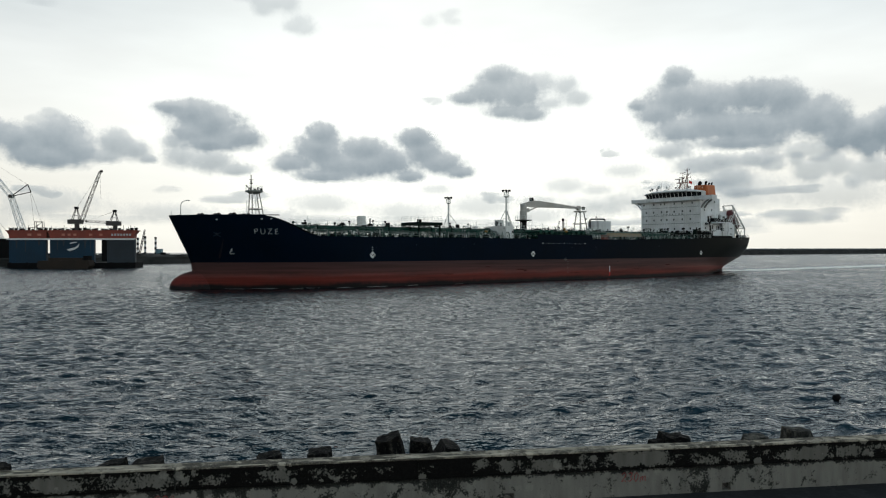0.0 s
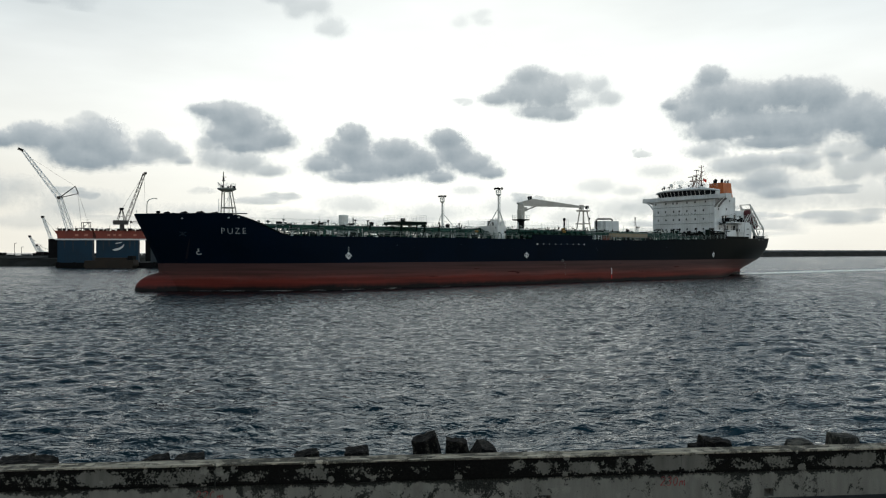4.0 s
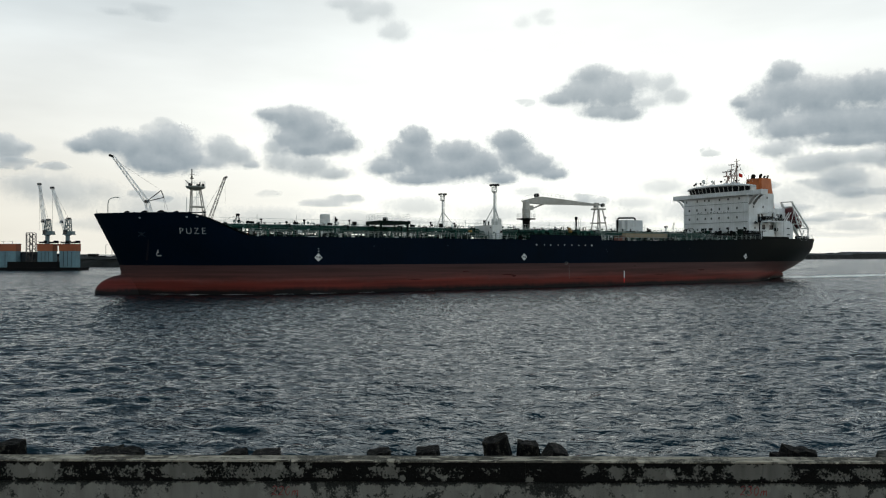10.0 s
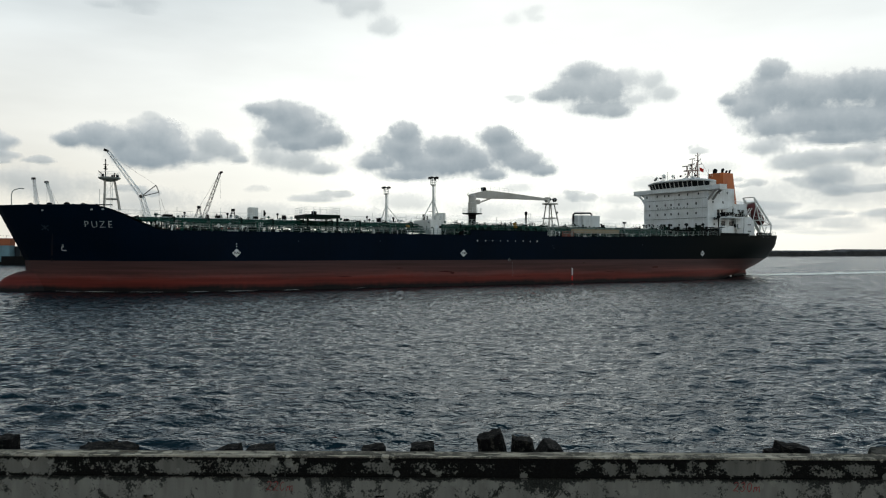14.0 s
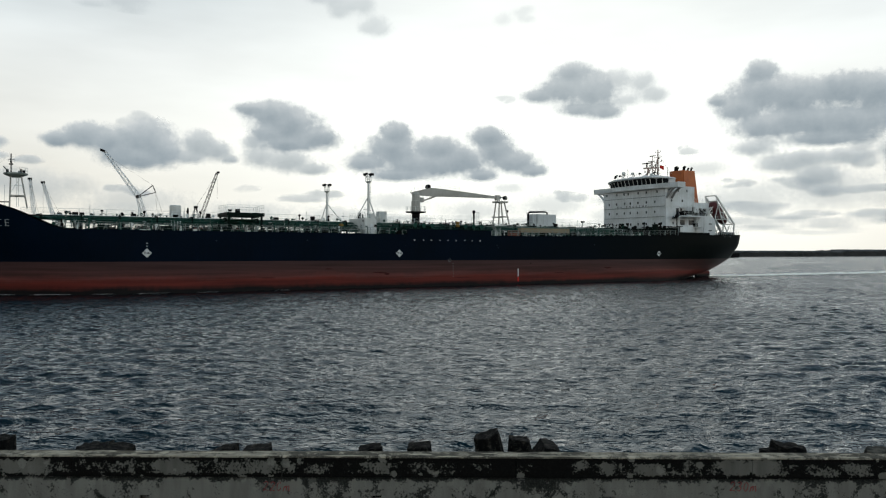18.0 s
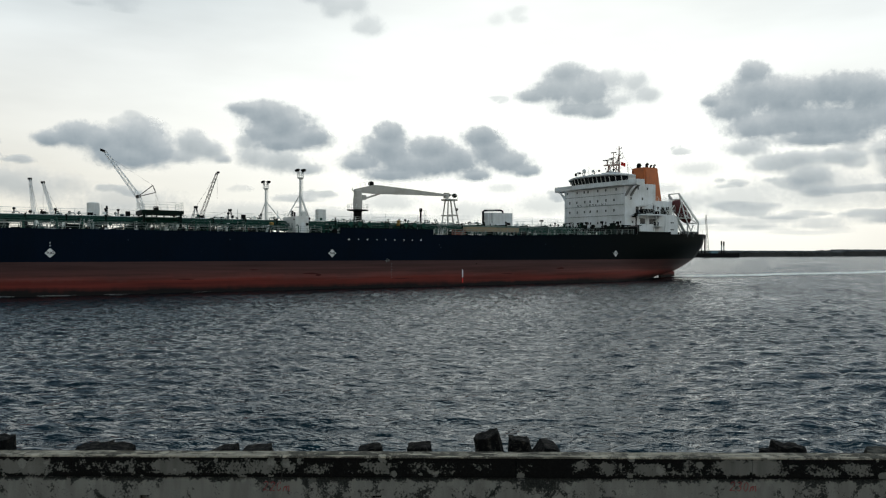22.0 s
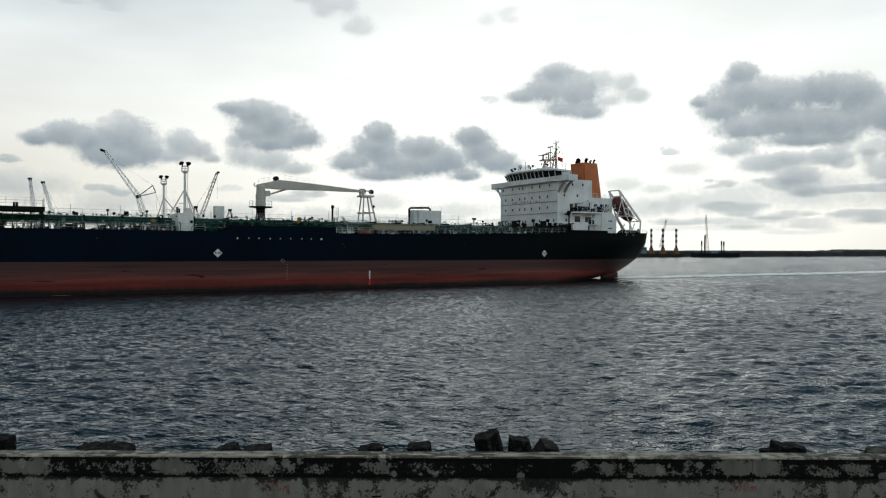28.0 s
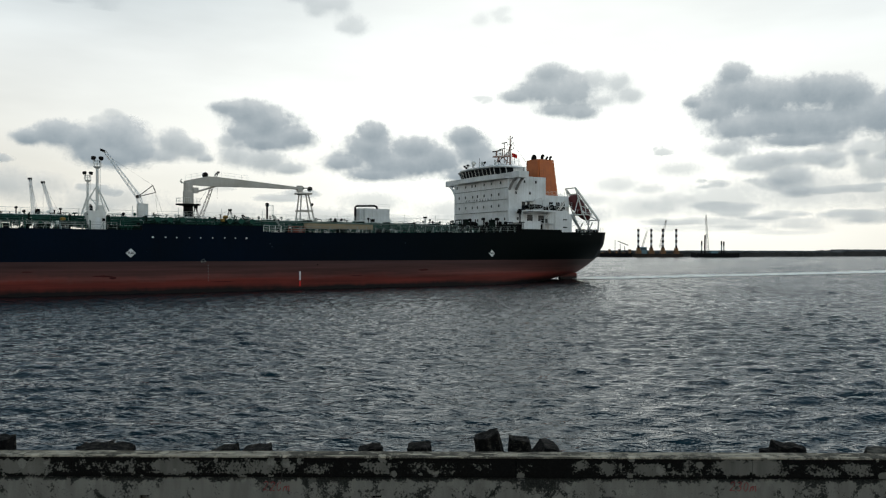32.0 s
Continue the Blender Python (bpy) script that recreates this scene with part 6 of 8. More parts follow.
part("radar_stand", made(rod, (-80.0, 0.6, 28.5), (-80.0, 0.6, 29.7), 0.2, n=8), M_MAST, rm)
bm = bmesh.new()
box(bm, -80.2, -79.8, -0.9, 2.2, 29.65, 29.85)
part("radar_scanner", bm, M_DARK, rm, "dark radar scanner bar")
for z, w in ((30.3, 1.3), (31.5, 1.1), (32.8, 0.8)):
    bm = bmesh.new()
    rod(bm, (-83.5, 1.1 - w, z), (-83.5, 1.1 + w, z), 0.05, n=5)
    rod(bm, (-83.5, 1.1 + w, z), (-83.5, 1.1 + w, z + 0.4), 0.09, n=6)
    rod(bm, (-83.5, 1.1 - w, z), (-83.5, 1.1 - w, z + 0.3), 0.07, n=6)
    part("mast_yard", bm, M_DARK, rm)
bm = bmesh.new()
for z in np.arange(26.2, 33, 0.45):
    rod(bm, (-83.75, 0.95, z), (-83.75, 1.25, z), 0.025, n=4)
rod(bm, (-83.75, 0.95, 26), (-83.7, 0.98, 33), 0.025, n=4)
rod(bm, (-83.75, 1.25, 26), (-83.7, 1.22, 33), 0.025, n=4)
part("mast_ladder", bm, M_RAIL, rm)
bm = bmesh.new()
rows = [[bm.verts.new((-83.7 - 0.2 * i, 1.6 + 0.12 * math.sin(i * 1.1) + 0.05 * i, 29.5 - 0.05 * i - j * 0.95)) for j in range(2)] for i in range(7)]
for p, q in zip(rows, rows[1:]):
    bm.faces.new((p[0], q[0], q[1], p[1]))
bmesh.ops.solidify(bm, geom=bm.faces[:], thickness=0.03)
part("flag", bm, M_FLAG, rm, "red ensign")
part("flag_halyard", made(rod, (-83.7, 1.6, 26.0), (-83.5, 1.8, 30.3), 0.02, n=4), M_DARK, rm)
part("mast_stay", made(rod, (-83.5, 1.1, 32.6), (-88.8, 1.1, 27.0), 0.02, n=4), M_DARK, rm)
# bracing, lamps and a lower radar on the mast
for p, q in (((-79.6, 0.6, 26.0), (-81.6, 0.7, 28.6)), ((-81.9, 0.7, 26.0), (-80.2, 0.6, 28.5)), ((-83.4, 1.0, 27.2), (-81.4, 0.8, 28.6)), ((-80.0, -0.6, 26.2), (-83.2, 1.0, 30.0))):
    part("mast_brace", made(rod, p, q, 0.09, n=6), M_MAST, rm)
rail_run([(-79.3, 1.1, 28.6), (-83.3, 1.4, 28.9)], 0.8, 2, 0.9, M_RAIL, "mast_railing", post_r=0.025, rail_r=0.02)
part("radar_scanner", made(box, -81.75, -81.45, -0.4, 1.7, 30.3, 30.46), M_DARK, rm, "dark radar scanner bar")
part("radar_stand", made(rod, (-81.6, 0.65, 28.6), (-81.6, 0.65, 30.3), 0.13, n=8), M_MAST, rm)
for a, b, z in ((-80.6, 1.2, 28.9), (-82.4, 1.3, 29.0), (-83.5, 1.5, 31.0), (-79.9, 0.1, 27.4)):
    part("signal_lamp", made(rod, (a, b, z), (a, b, z + 0.4), 0.13, n=8), M_DARK, rm)

# engine casing and funnel
part("engine_casing", made(box, -96.0, -86.1, -5.5, 7.2, 10.0, 19.6), M_WHITE, sp)
fn = tagged(new("funnel"), "orange ship's funnel with dark exhaust pipes")
fn.parent = SHIP
bm = bmesh.new()
lo = [(-89.0, -0.5), (-94.9, -0.5), (-94.9, 5.0), (-89.0, 5.0)]
hi = [(-89.1, -0.3), (-93.9, -0.3), (-93.9, 4.5), (-89.1, 4.5)]
a = [bm.verts.new((x, y, 19.5)) for x, y in lo]
b = [bm.verts.new((x, y, 28.2)) for x, y in hi]
bm.faces.new(a[::-1])
bm.faces.new(b)
for i in range(4):
    bm.faces.new((a[i], a[(i + 1) % 4], b[(i + 1) % 4], b[i]))
bmesh.ops.bevel(bm, geom=[e for e in bm.edges if abs(e.verts[0].co.z - e.verts[1].co.z) > 1], offset=0.35, segments=3, affect="EDGES")
part("funnel_casing", bm, M_ORANGE, fn)
for x, y, r, h in ((-90.2, 1.2, 0.55, 1.0), (-91.8, 2.4, 0.36, 1.25), (-92.6, 3.0, 0.24, 0.8), (-93.2, 3.6, 0.24, 0.9), (-91.0, 0.6, 0.28, 0.6)):
    bm = bmesh.new()
    rod(bm, (x, y, 28.1), (x - 0.1, y, 28.2 + h * 0.7), r, n=10)
    rod(bm, (x - 0.05, y, 28.2 + h * 0.7), (x - 0.45, y, 28.2 + h), r * 1.02, n=10)
    part("exhaust_pipe", bm, M_DARK, fn, "dark exhaust pipe")
part("funnel_grille", made(box, -88.98, -88.9, 0.6, 4.0, 20.4, 23.0), M_DARK, fn)
part("casing_roof", made(box, -89.0, -86.1, -4.0, 7.3, 19.6, 22.9), M_WHITE, sp)
part("roof_fan", made(box, -88.6, -87.0, 3.0, 6.0, 22.9, 23.3), M_DARK, sp)
# aft lower decks
part("aft_house", made(prism, [(-86.1, 10.2), (-93.0, 10.2), (-93.0, 14.6), (-91.6, 15.9), (-86.1, 15.9)], 1, -11.5, 11.7), M_WHITE, sp)
part("boat_deck", made(prism, [(-77.9, 15.35), (-79.0, 15.72), (-87.0, 15.78), (-87.0, 15.5), (-79.0, 15.42)], 1, 8.0, 13.6), M_WHITE, sp)
part("poop_bulkhead", made(box, -86.2, -77.0, 11.4, 11.6, 10.4, 12.9), M_WHITE, sp)
part("poop_doorway", made(box, -79.2, -77.4, 11.6, 11.65, 10.6, 12.6), M_GLASS, sp, "dark open doorway on the poop")
part("poop_doorway", made(box, -84.6, -82.8, 11.6, 11.65, 11.0, 12.7), M_DARK, sp)
part("poop_deck_edge", made(box, -87.0, -76.5, 8.0, 13.4, 12.85, 13.0), M_WHITE, sp)
for a in (-77.7, -80.6, -83.7, -86.7):
    part("deck_stanchion", made(beam, (a, 13.3, 10.7), (a, 13.3, 12.9), 0.16, 0.16), M_WHITE, sp)
    part("deck_stanchion", made(beam, (a, 13.4, 12.95), (a, 13.4, 15.55), 0.14, 0.14), M_WHITE, sp)
rail_run([(-79.4, 13.5, 15.75), (-87.0, 13.5, 15.78)], 1.0, 3, 1.5, M_RAIL, "boat_deck_railing", post_r=0.02, rail_r=0.015)
part("poop_screen", made(box, -82.7, -78.2, 13.25, 13.35, 10.9, 13.35), M_WHITE, sp, "plain white steel screen on the poop")
part("screen_stiffener", made(box, -78.3, -78.15, 13.2, 13.42, 10.8, 13.4), M_WHITE, sp)
part("poop_bulwark", made(box, -88.0, -77.0, 13.9, 14.05, 10.8, 11.55), M_NAVY, sp, "low dark bulwark along the poop")
rail_run([(-82.8, 13.3, 13.0), (-87.0, 13.3, 13.0)], 1.0, 2, 1.4, M_RAIL, "poop_railing", post_r=0.02, rail_r=0.015)
rail_run([(-86.2, 11.6, 15.9), (-91.6, 11.6, 15.9)], 1.0, 3, 1.3, M_RAIL, "aft_railing", post_r=0.02, rail_r=0.015)
# small rescue boat under its davit, port side
bm = bmesh.new()
prism(bm, [(-79.6, 16.6), (-80.1, 16.1), (-83.2, 16.1), (-83.8, 16.65), (-83.0, 16.95), (-80.2, 16.95)], 1, 11.6, 12.9)
part("rescue_boat", bm, M_DARK, sp, "small dark rescue boat on the boat deck")
bm = bmesh.new()
path_rod(bm, [(-84.4, 12.2, 15.7), (-84.4, 12.2, 17.8), (-83.2, 12.4, 18.6), (-81.6, 12.5, 17.9)], 0.12, 6)
part("rescue_davit", bm, M_WHITE, sp)
for a, b, z0, z1 in ((-85.0, 11.9, 15.2, 18.0), (-87.4, 8.6, 15.3, 18.2), (-88.8, 9.6, 15.3, 17.4)):
    part("vent_trunk", made(rod, (a, b, z0), (a, b, z1), 0.35, n=10), M_WHITE, sp)
bm = bmesh.new()
rod(bm, (-77.4, 13.0, 12.95), (-77.4, 13.0, 15.4), 0.14, n=8)
beam(bm, (-77.4, 13.0, 15.5), (-79.4, 13.0, 16.1), 0.14, 0.16)
box(bm, -77.8, -77.1, 12.7, 13.3, 15.2, 15.8)
part("stores_crane", bm, M_DARK, sp, "small dark stores crane beside the house")
for a, b, z in ((-90.6, 7.21, 17.3), (-92.6, 7.21, 17.3), (-94.2, 7.21, 17.3)):
    part("louvre", made(box, a - 0.55, a + 0.55, b, b + 0.06, z - 0.8, z + 0.8), M_DARK, sp, "dark louvre in the engine casing")
for z in (12.2, 13.9):
    part("aft_louvre", made(box, -91.6, -90.4, 11.7, 11.74, z - 0.12, z + 0.12), M_DARK, sp)
bm = bmesh.new()
beam(bm, (-93.2, 11.2, 15.2), (-96.6, 11.2, 11.0), 0.9, 0.12)
part("aft_stair", bm, M_RAIL, sp)
bm = bmesh.new()
beam(bm, (-75.0, 9.8, 10.4), (-72.6, 9.8, 12.6), 0.8, 0.12)
part("fore_stair", bm, M_RAIL, sp)
# free-fall lifeboat on its ramp
lb = tagged(new("lifeboat_ramp"), "pale steel free-fall lifeboat ramp at the stern")
lb.parent = SHIP
for b in (5.7, 9.1):
    part("ramp_rail", made(beam, (-96.3, b, 21.5), (-103.7, b, 14.1), 0.28, 0.4), M_BOX, lb)
    part("ramp_leg", made(beam, (-103.6, b, 14.3), (-103.3, b, 11.0), 0.26, 0.26), M_BOX, lb)
    part("ramp_leg", made(beam, (-96.4, b, 21.3), (-98.6, b, 15.6), 0.2, 0.24), M_BOX, lb)
    part("ramp_leg", made(beam, (-98.6, b, 15.8), (-101.4, b, 11.0), 0.2, 0.24), M_BOX, lb)
    part("ramp_leg", made(beam, (-101.6, b, 13.6), (-100.2, b, 11.0), 0.18, 0.2), M_BOX, lb)
    part("ramp_brace", made(beam, (-98.4, b, 16.2), (-103.4, b, 14.0), 0.16, 0.2), M_BOX, lb)
for a, z in ((-96.3, 21.5), (-97.6, 20.2), (-103.6, 14.2)):
    part("ramp_cross", made(beam, (a, 5.7, z), (a, 9.1, z), 0.2, 0.24), M_BOX, lb)
part("ramp_walk", made(box, -101.5, -95.5, 5.4, 9.4, 15.3, 15.42), M_BOX, lb)
bm = bmesh.new()
bmesh.ops.create_uvsphere(bm, u_segments=18, v_segments=12, radius=1.0)
tilt = Matrix.Translation((-99.1, 7.4, 17.0)) @ Matrix.Rotation(radians(-40), 4, "Y")
for v in bm.verts:
    x, y, z = v.co
    sq = lambda t: math.copysign(abs(t) ** 0.75, t)
    v.co = tilt @ Vector((3.9 * sq(x), 1.4 * sq(y), 1.35 * sq(z) + (0.25 if z > 0.2 and x > 0.2 else 0)))
part("lifeboat", bm, M_LIFEBOAT, lb, "dull red enclosed free-fall lifeboat", smooth=True)
bm = bmesh.new()
bmesh.ops.create_cube(bm, size=1.0, matrix=tilt @ Matrix.Translation((2.3, 0, 1.25)) @ Matrix.Diagonal((1.4, 1.5, 0.7, 1)))
part("lifeboat_cabin", bm, M_LIFEBOAT, lb)
for a, b in ((-96.8, 11.0), (-99.5, 10.4), (-101.8, 9.6), (-98.0, 2.0), (-102.5, 3.5), (-94.8, 12.0)):
    bm = bmesh.new()
    rod(bm, (a, b - 0.7, 11.5), (a, b + 0.7, 11.5), 0.45, n=10)
    box(bm, a - 0.6, a + 0.6, b - 0.8, b + 0.8, 10.8, 11.15)
    part("stern_winch", bm, M_DARK, SHIP, "dark mooring winch on the poop")

# pipes, lockers, vents and stairs crowding the foot of the house
rng5 = random.Random(77)
for i in range(44):
    a, b = rng5.uniform(-75.4, -70.0), rng5.uniform(-10.5, 14.5)
    h = rng5.uniform(1.4, 3.9)
    bm = bmesh.new()
    kind = (0, 1, 3, 0, 2, 3, 1, 0)[i % 8]
    if kind == 0:
        rod(bm, (a, b, 9.9), (a, b, 10.2 + h), 0.14, n=7)
        rod(bm, (a - 0.1, b, 10.2 + h), (a + 0.45, b, 10.15 + h), 0.3, n=9)
        part("cowl_vent", bm, M_DARK, SHIP, "dark cowl vent before the bridge")
    elif kind == 1:
        box(bm, a - 0.4, a + 0.4, b - 0.6, b + 0.6, 9.9, 10.0 + h)
        box(bm, a - 0.45, a + 0.45, b - 0.65, b + 0.65, 10.0 + h, 10.1 + h)
        part("deck_locker", bm, M_GREEN, SHIP)
    elif kind == 2:
        path_rod(bm, [(a, b - 1.4, 9.9), (a, b - 1.4, 10.2 + h), (a, b - 1.2, 10.4 + h), (a, b + 1.2, 10.4 + h), (a, b + 1.4, 10.2 + h), (a, b + 1.4, 9.9)], 0.15, 6)
        part("bent_pipe", bm, M_DARK, SHIP)
    else:
        rod(bm, (a, b - 0.8, 10.6), (a, b + 0.8, 10.6), 0.5, n=10)
        rod(bm, (a, b - 0.9, 10.6), (a, b - 0.8, 10.6), 0.75, n=10)
        rod(bm, (a, b + 0.8, 10.6), (a, b + 0.9, 10.6), 0.75, n=10)
        part("deck_winch", bm, M_DARK, SHIP, "dark deck winch before the bridge")
for a, b in ((-74.9, 12.6), (-76.8, 14.2), (-75.6, -3.4), (-75.6, 4.4)):
    bm = bmesh.new()
    beam(bm, (a, b, 9.9), (a - 0.1, b, 12.9), 0.14, 0.14)
    beam(bm, (a, b - 1.2, 12.9), (a, b + 1.2, 12.9), 0.12, 0.16)
    part("lamp_gallows", bm, M_DARK, SHIP)
# added dark panel: its colour stands for shade at the house foot
part("house_foot", made(box, -76.6, -75.9, -10.6, 12.6, 9.9, 12.6), M_GREEN, sp, "dark green panel for the shade under the house front")
# dark openings, ladders and gear on the aft decks
for a, z0, z1, w in ((-79.9, 15.6, 17.6, 0.45), (-85.7, 15.5, 18.0, 0.4), (-81.7, 13.2, 14.8, 0.8), (-84.9, 13.2, 14.7, 0.9)):
    part("deck_opening", made(box, a - w, a + w, HW + 0.03, HW + 0.08, z0, z1), M_GLASS, sp, "dark opening in the house side")
for a, z0 in ((-83.8, 13.0), (-88.2, 15.9)):
    bm = bmesh.new()
    for dy in (0.0, 0.7):
        beam(bm, (a, 12.4 + dy, z0), (a - 2.0, 12.4 + dy, z0 + 2.3), 0.06, 0.22)
    for k in range(8):
        box(bm, a - 0.25 * k - 0.25, a - 0.25 * k, 12.4, 13.1, z0 + 0.2 + k * 0.27, z0 + 0.24 + k * 0.27)
    part("inclined_ladder", bm, M_BOX, sp)
for a, b, z, w, h in ((-80.4, 12.6, 15.75, 0.8, 0.5), (-84.6, 12.8, 15.75, 0.7, 0.8), (-86.2, 12.9, 15.75, 0.4, 1.3), (-88.6, 11.0, 15.9, 0.9, 1.0), (-90.6, 10.6, 15.9, 0.7, 0.7), (-84.2, 12.9, 13.0, 0.9, 0.9)):
    part("deck_box", made(box, a - w / 2, a + w / 2, b - 0.35, b + 0.35, z, z + h), M_DARK, sp)
part("casing_ledge", made(box, -96.1, -86.1, 7.2, 8.3, 17.1, 17.2), M_WHITE, sp)
rail_run([(-86.3, 8.25, 17.2), (-96.0, 8.25, 17.2)], 1.0, 3, 1.3, M_RAIL, "casing_railing", post_r=0.025, rail_r=0.02)
rail_run([(-86.2, 7.1, 19.6), (-96.0, 7.1, 19.6)], 1.0, 3, 1.3, M_RAIL, "casing_railing", post_r=0.025, rail_r=0.02)
# more ramp bracing round the lifeboat
for b in (5.7, 9.1):
    for (a0, z0), (a1, z1) in (((-97.2, 19.2), (-99.4, 18.4)), ((-97.9, 17.4), (-101.2, 16.6)), ((-99.6, 15.6), (-99.0, 18.7)), ((-101.4, 15.4), (-100.8, 17.0)), ((-96.0, 15.4), (-97.2, 19.2))):
        part("ramp_brace", made(beam, (a0, b, z0), (a1, b, z1), 0.13, 0.16), M_BOX, lb)
rail_run([(-95.6, 9.4, 15.4), (-101.4, 9.4, 15.4)], 1.0, 2, 1.1, M_RAIL, "ramp_railing", post_r=0.025, rail_r=0.02)

# ---- floating docks, cranes and far shores ----
M_DOCKBLUE = paint("dock_blue_paint", (0.002, 0.024, 0.047), (0.004, 0.011, 0.017), 0.65, scale=0.12, fine=1.2, streaks=0.6, bump=0.01)
M_DOCKGREY = paint("dock_grey_plates", (0.0195, 0.0285, 0.036), (0.012, 0.01425, 0.0165), 0.65, scale=0.15, fine=1.2, streaks=0.6, bump=0.01)
M_DOCKPALE = paint("dock_pale_blue_plates", (0.11, 0.195, 0.225), (0.06, 0.085, 0.095), 0.65, scale=0.15, fine=1.2, streaks=0.6, bump=0.01)
M_DOCKRED = paint("dock_orange_red_band", (0.185, 0.040, 0.026), (0.10, 0.030, 0.024), 0.65, scale=0.2, fine=1.5, streaks=0.5, bump=0.01)
M_DOCKORANGE = paint("dock_orange_band", (0.2625, 0.07875, 0.0315), (0.1733, 0.0525, 0.02625), 0.65, scale=0.2, fine=1.5, streaks=0.5, bump=0.01)
M_RUST = paint("rusty_barge_steel", (0.022, 0.015, 0.010), (0.009, 0.008, 0.007), 0.8, scale=0.3, fine=2.0, bump=0.02)
M_BLACK = paint("black_far_steel", (0.0035, 0.00385, 0.0042), (0.0084, 0.0077, 0.007), 0.8, scale=0.4, fine=3.0, bump=0, spec=0.08)
M_CRANE = paint("pale_crane_steel", (0.66, 0.68, 0.68), (0.38, 0.38, 0.38), 0.6, scale=0.5, fine=3.0, bump=0)
M_CRANEDK = paint("dark_crane_steel", (0.035, 0.036, 0.036), (0.07, 0.055, 0.045), 0.65, scale=0.5, fine=3.0, bump=0)
M_SHORE = paint("dark_shore_rock", (0.028, 0.028, 0.0252), (0.007, 0.0077, 0.007), 0.95, scale=0.06, fine=0.6, amount=0.9, bump=0.3)
M_SHORETOP = paint("grey_breakwater_top", (0.05625, 0.06, 0.0615), (0.03, 0.0315, 0.03225), 0.9, scale=0.04, fine=0.5, amount=0.9, bump=0.2)


M_DOCKSIGN = paint("faded_sign_paint", (0.36, 0.17, 0.13), (0.30, 0.10, 0.07), 0.8, scale=0.6, fine=4.0, amount=0.9, bump=0)


DY = 335.0
dock = thing("floating_dock", "blue floating dry dock with orange-red top band and white stripe", "floating dock", (0, 0, 0), group="floating docks")
for x0, x1, mat in ((-141.0, -126.2, M_DOCKBLUE), (-124.6, -106.6, M_DOCKBLUE), (-101.2, -89.6, M_DOCKGREY)):
    part("wing_wall", made(box, x0, x1, DY, DY + 2.4, 1.0, 12.6), mat, dock)
part("wing_return", made(box, -103.6, -101.2, DY + 0.6, DY + 2.4, 3.0, 12.6), M_BLACK, dock)
part("pontoon", made(box, -141.4, -89.2, DY - 0.6, DY + 12, -1.5, 2.4), M_BLACK, dock, "dark pontoon deck at the waterline")
for x0, x1 in ((-142.0, -125.8), (-125.6, -88.6)):
    part("top_band", made(prism, [(x0 + 1.2, 12.9), (x1 - 1.4, 12.9), (x1 - 1.2, 14.6), (x1, 16.2), (x0, 16.2), (x0 + 1.0, 14.6)] if x1 > -100 else [(x0 + 1.2, 12.9), (x1, 12.9), (x1, 16.2), (x0, 16.2), (x0 + 1.0, 14.6)], 1, DY - 0.5, DY + 4), M_DOCKRED, dock, "faded orange-red top band")
    part("walk_edge", made(box, x0 - 0.3, x1 + 0.3, DY - 0.9, DY + 4.4, 16.2, 16.5), M_DOCKRED, dock)
part("white_stripe", made(box, -141.8, -101.0, DY - 0.6, DY + 2.6, 12.35, 12.95), M_MARK, dock, "white stripe under the band")
part("white_stripe", made(box, -100.9, -89.8, DY - 0.6, DY + 2.6, 12.35, 12.95), M_MARK, dock)
bm = bmesh.new()
pts = [(-117.8, 8.0), (-116.4, 7.55), (-114.4, 8.1), (-113.0, 9.2), (-112.5, 10.9), (-113.4, 9.7), (-114.8, 8.9), (-116.6, 8.5)]
prism(bm, pts, 1, DY - 0.12, DY + 0.02)
part("emblem", bm, M_MARK, dock, "white swoosh emblem")
bm = bmesh.new()
prism(bm, [(-116.6, 10.6), (-113.9, 11.1), (-113.4, 11.5), (-116.2, 11.1)], 1, DY - 0.12, DY + 0.02)
part("emblem", bm, M_MARK, dock)
for x0, w in ((-133.4, 1.5), (-129.4, 1.5), (-119.6, 1.2), (-117.2, 1.2), (-114.8, 1.2), (-108.4, 1.3), (-104.2, 1.3), (-99.2, 0.7), (-98.0, 0.8), (-96.7, 0.8), (-95.5, 0.8), (-94.3, 0.8), (-93.1, 0.8), (-91.9, 0.8)):
    part("sign_bar", made(box, x0, x0 + w, DY - 0.53, DY - 0.48, 14.1, 15.0), M_LETTER if x0 > -100 else M_DOCKSIGN, dock, "pale unreadable sign on the band")
for k in range(11):
    part("plate_rib", made(box, -100.6 + k * 1.0, -100.55 + k * 1.0, DY - 0.06, DY + 0.02, 4.6, 12.4), M_RUST, dock)
for z in (6.2, 8.2, 10.3):
    part("plate_rib", made(box, -101.0, -89.7, DY - 0.06, DY + 0.02, z, z + 0.06), M_RUST, dock)
for k in range(8):
    part("fender_tyre", made(rod, (-140 + k * 6.8, DY - 1.4, 2.0), (-140 + k * 6.8, DY - 1.0, 2.0), 0.7, n=10), M_BLACK, dock)
rng = random.Random(21)
for k in range(30):
    x, w, h = -141 + k * 1.75 + rng.uniform(-0.4, 0.4), rng.uniform(0.5, 1.5), rng.uniform(0.4, 1.2)
    part("deck_gear", made(box, x, x + w, DY + 1, DY + 2.5, 16.45, 16.5 + h), M_BLACK if k % 3 else M_CRANEDK, dock)
bm = bmesh.new()
for x in (-131.6, -128.4):
    for y in (DY + 2, DY + 4):
        rod(bm, (x, y, 16.4), (x, y, 20.2), 0.14, n=5)
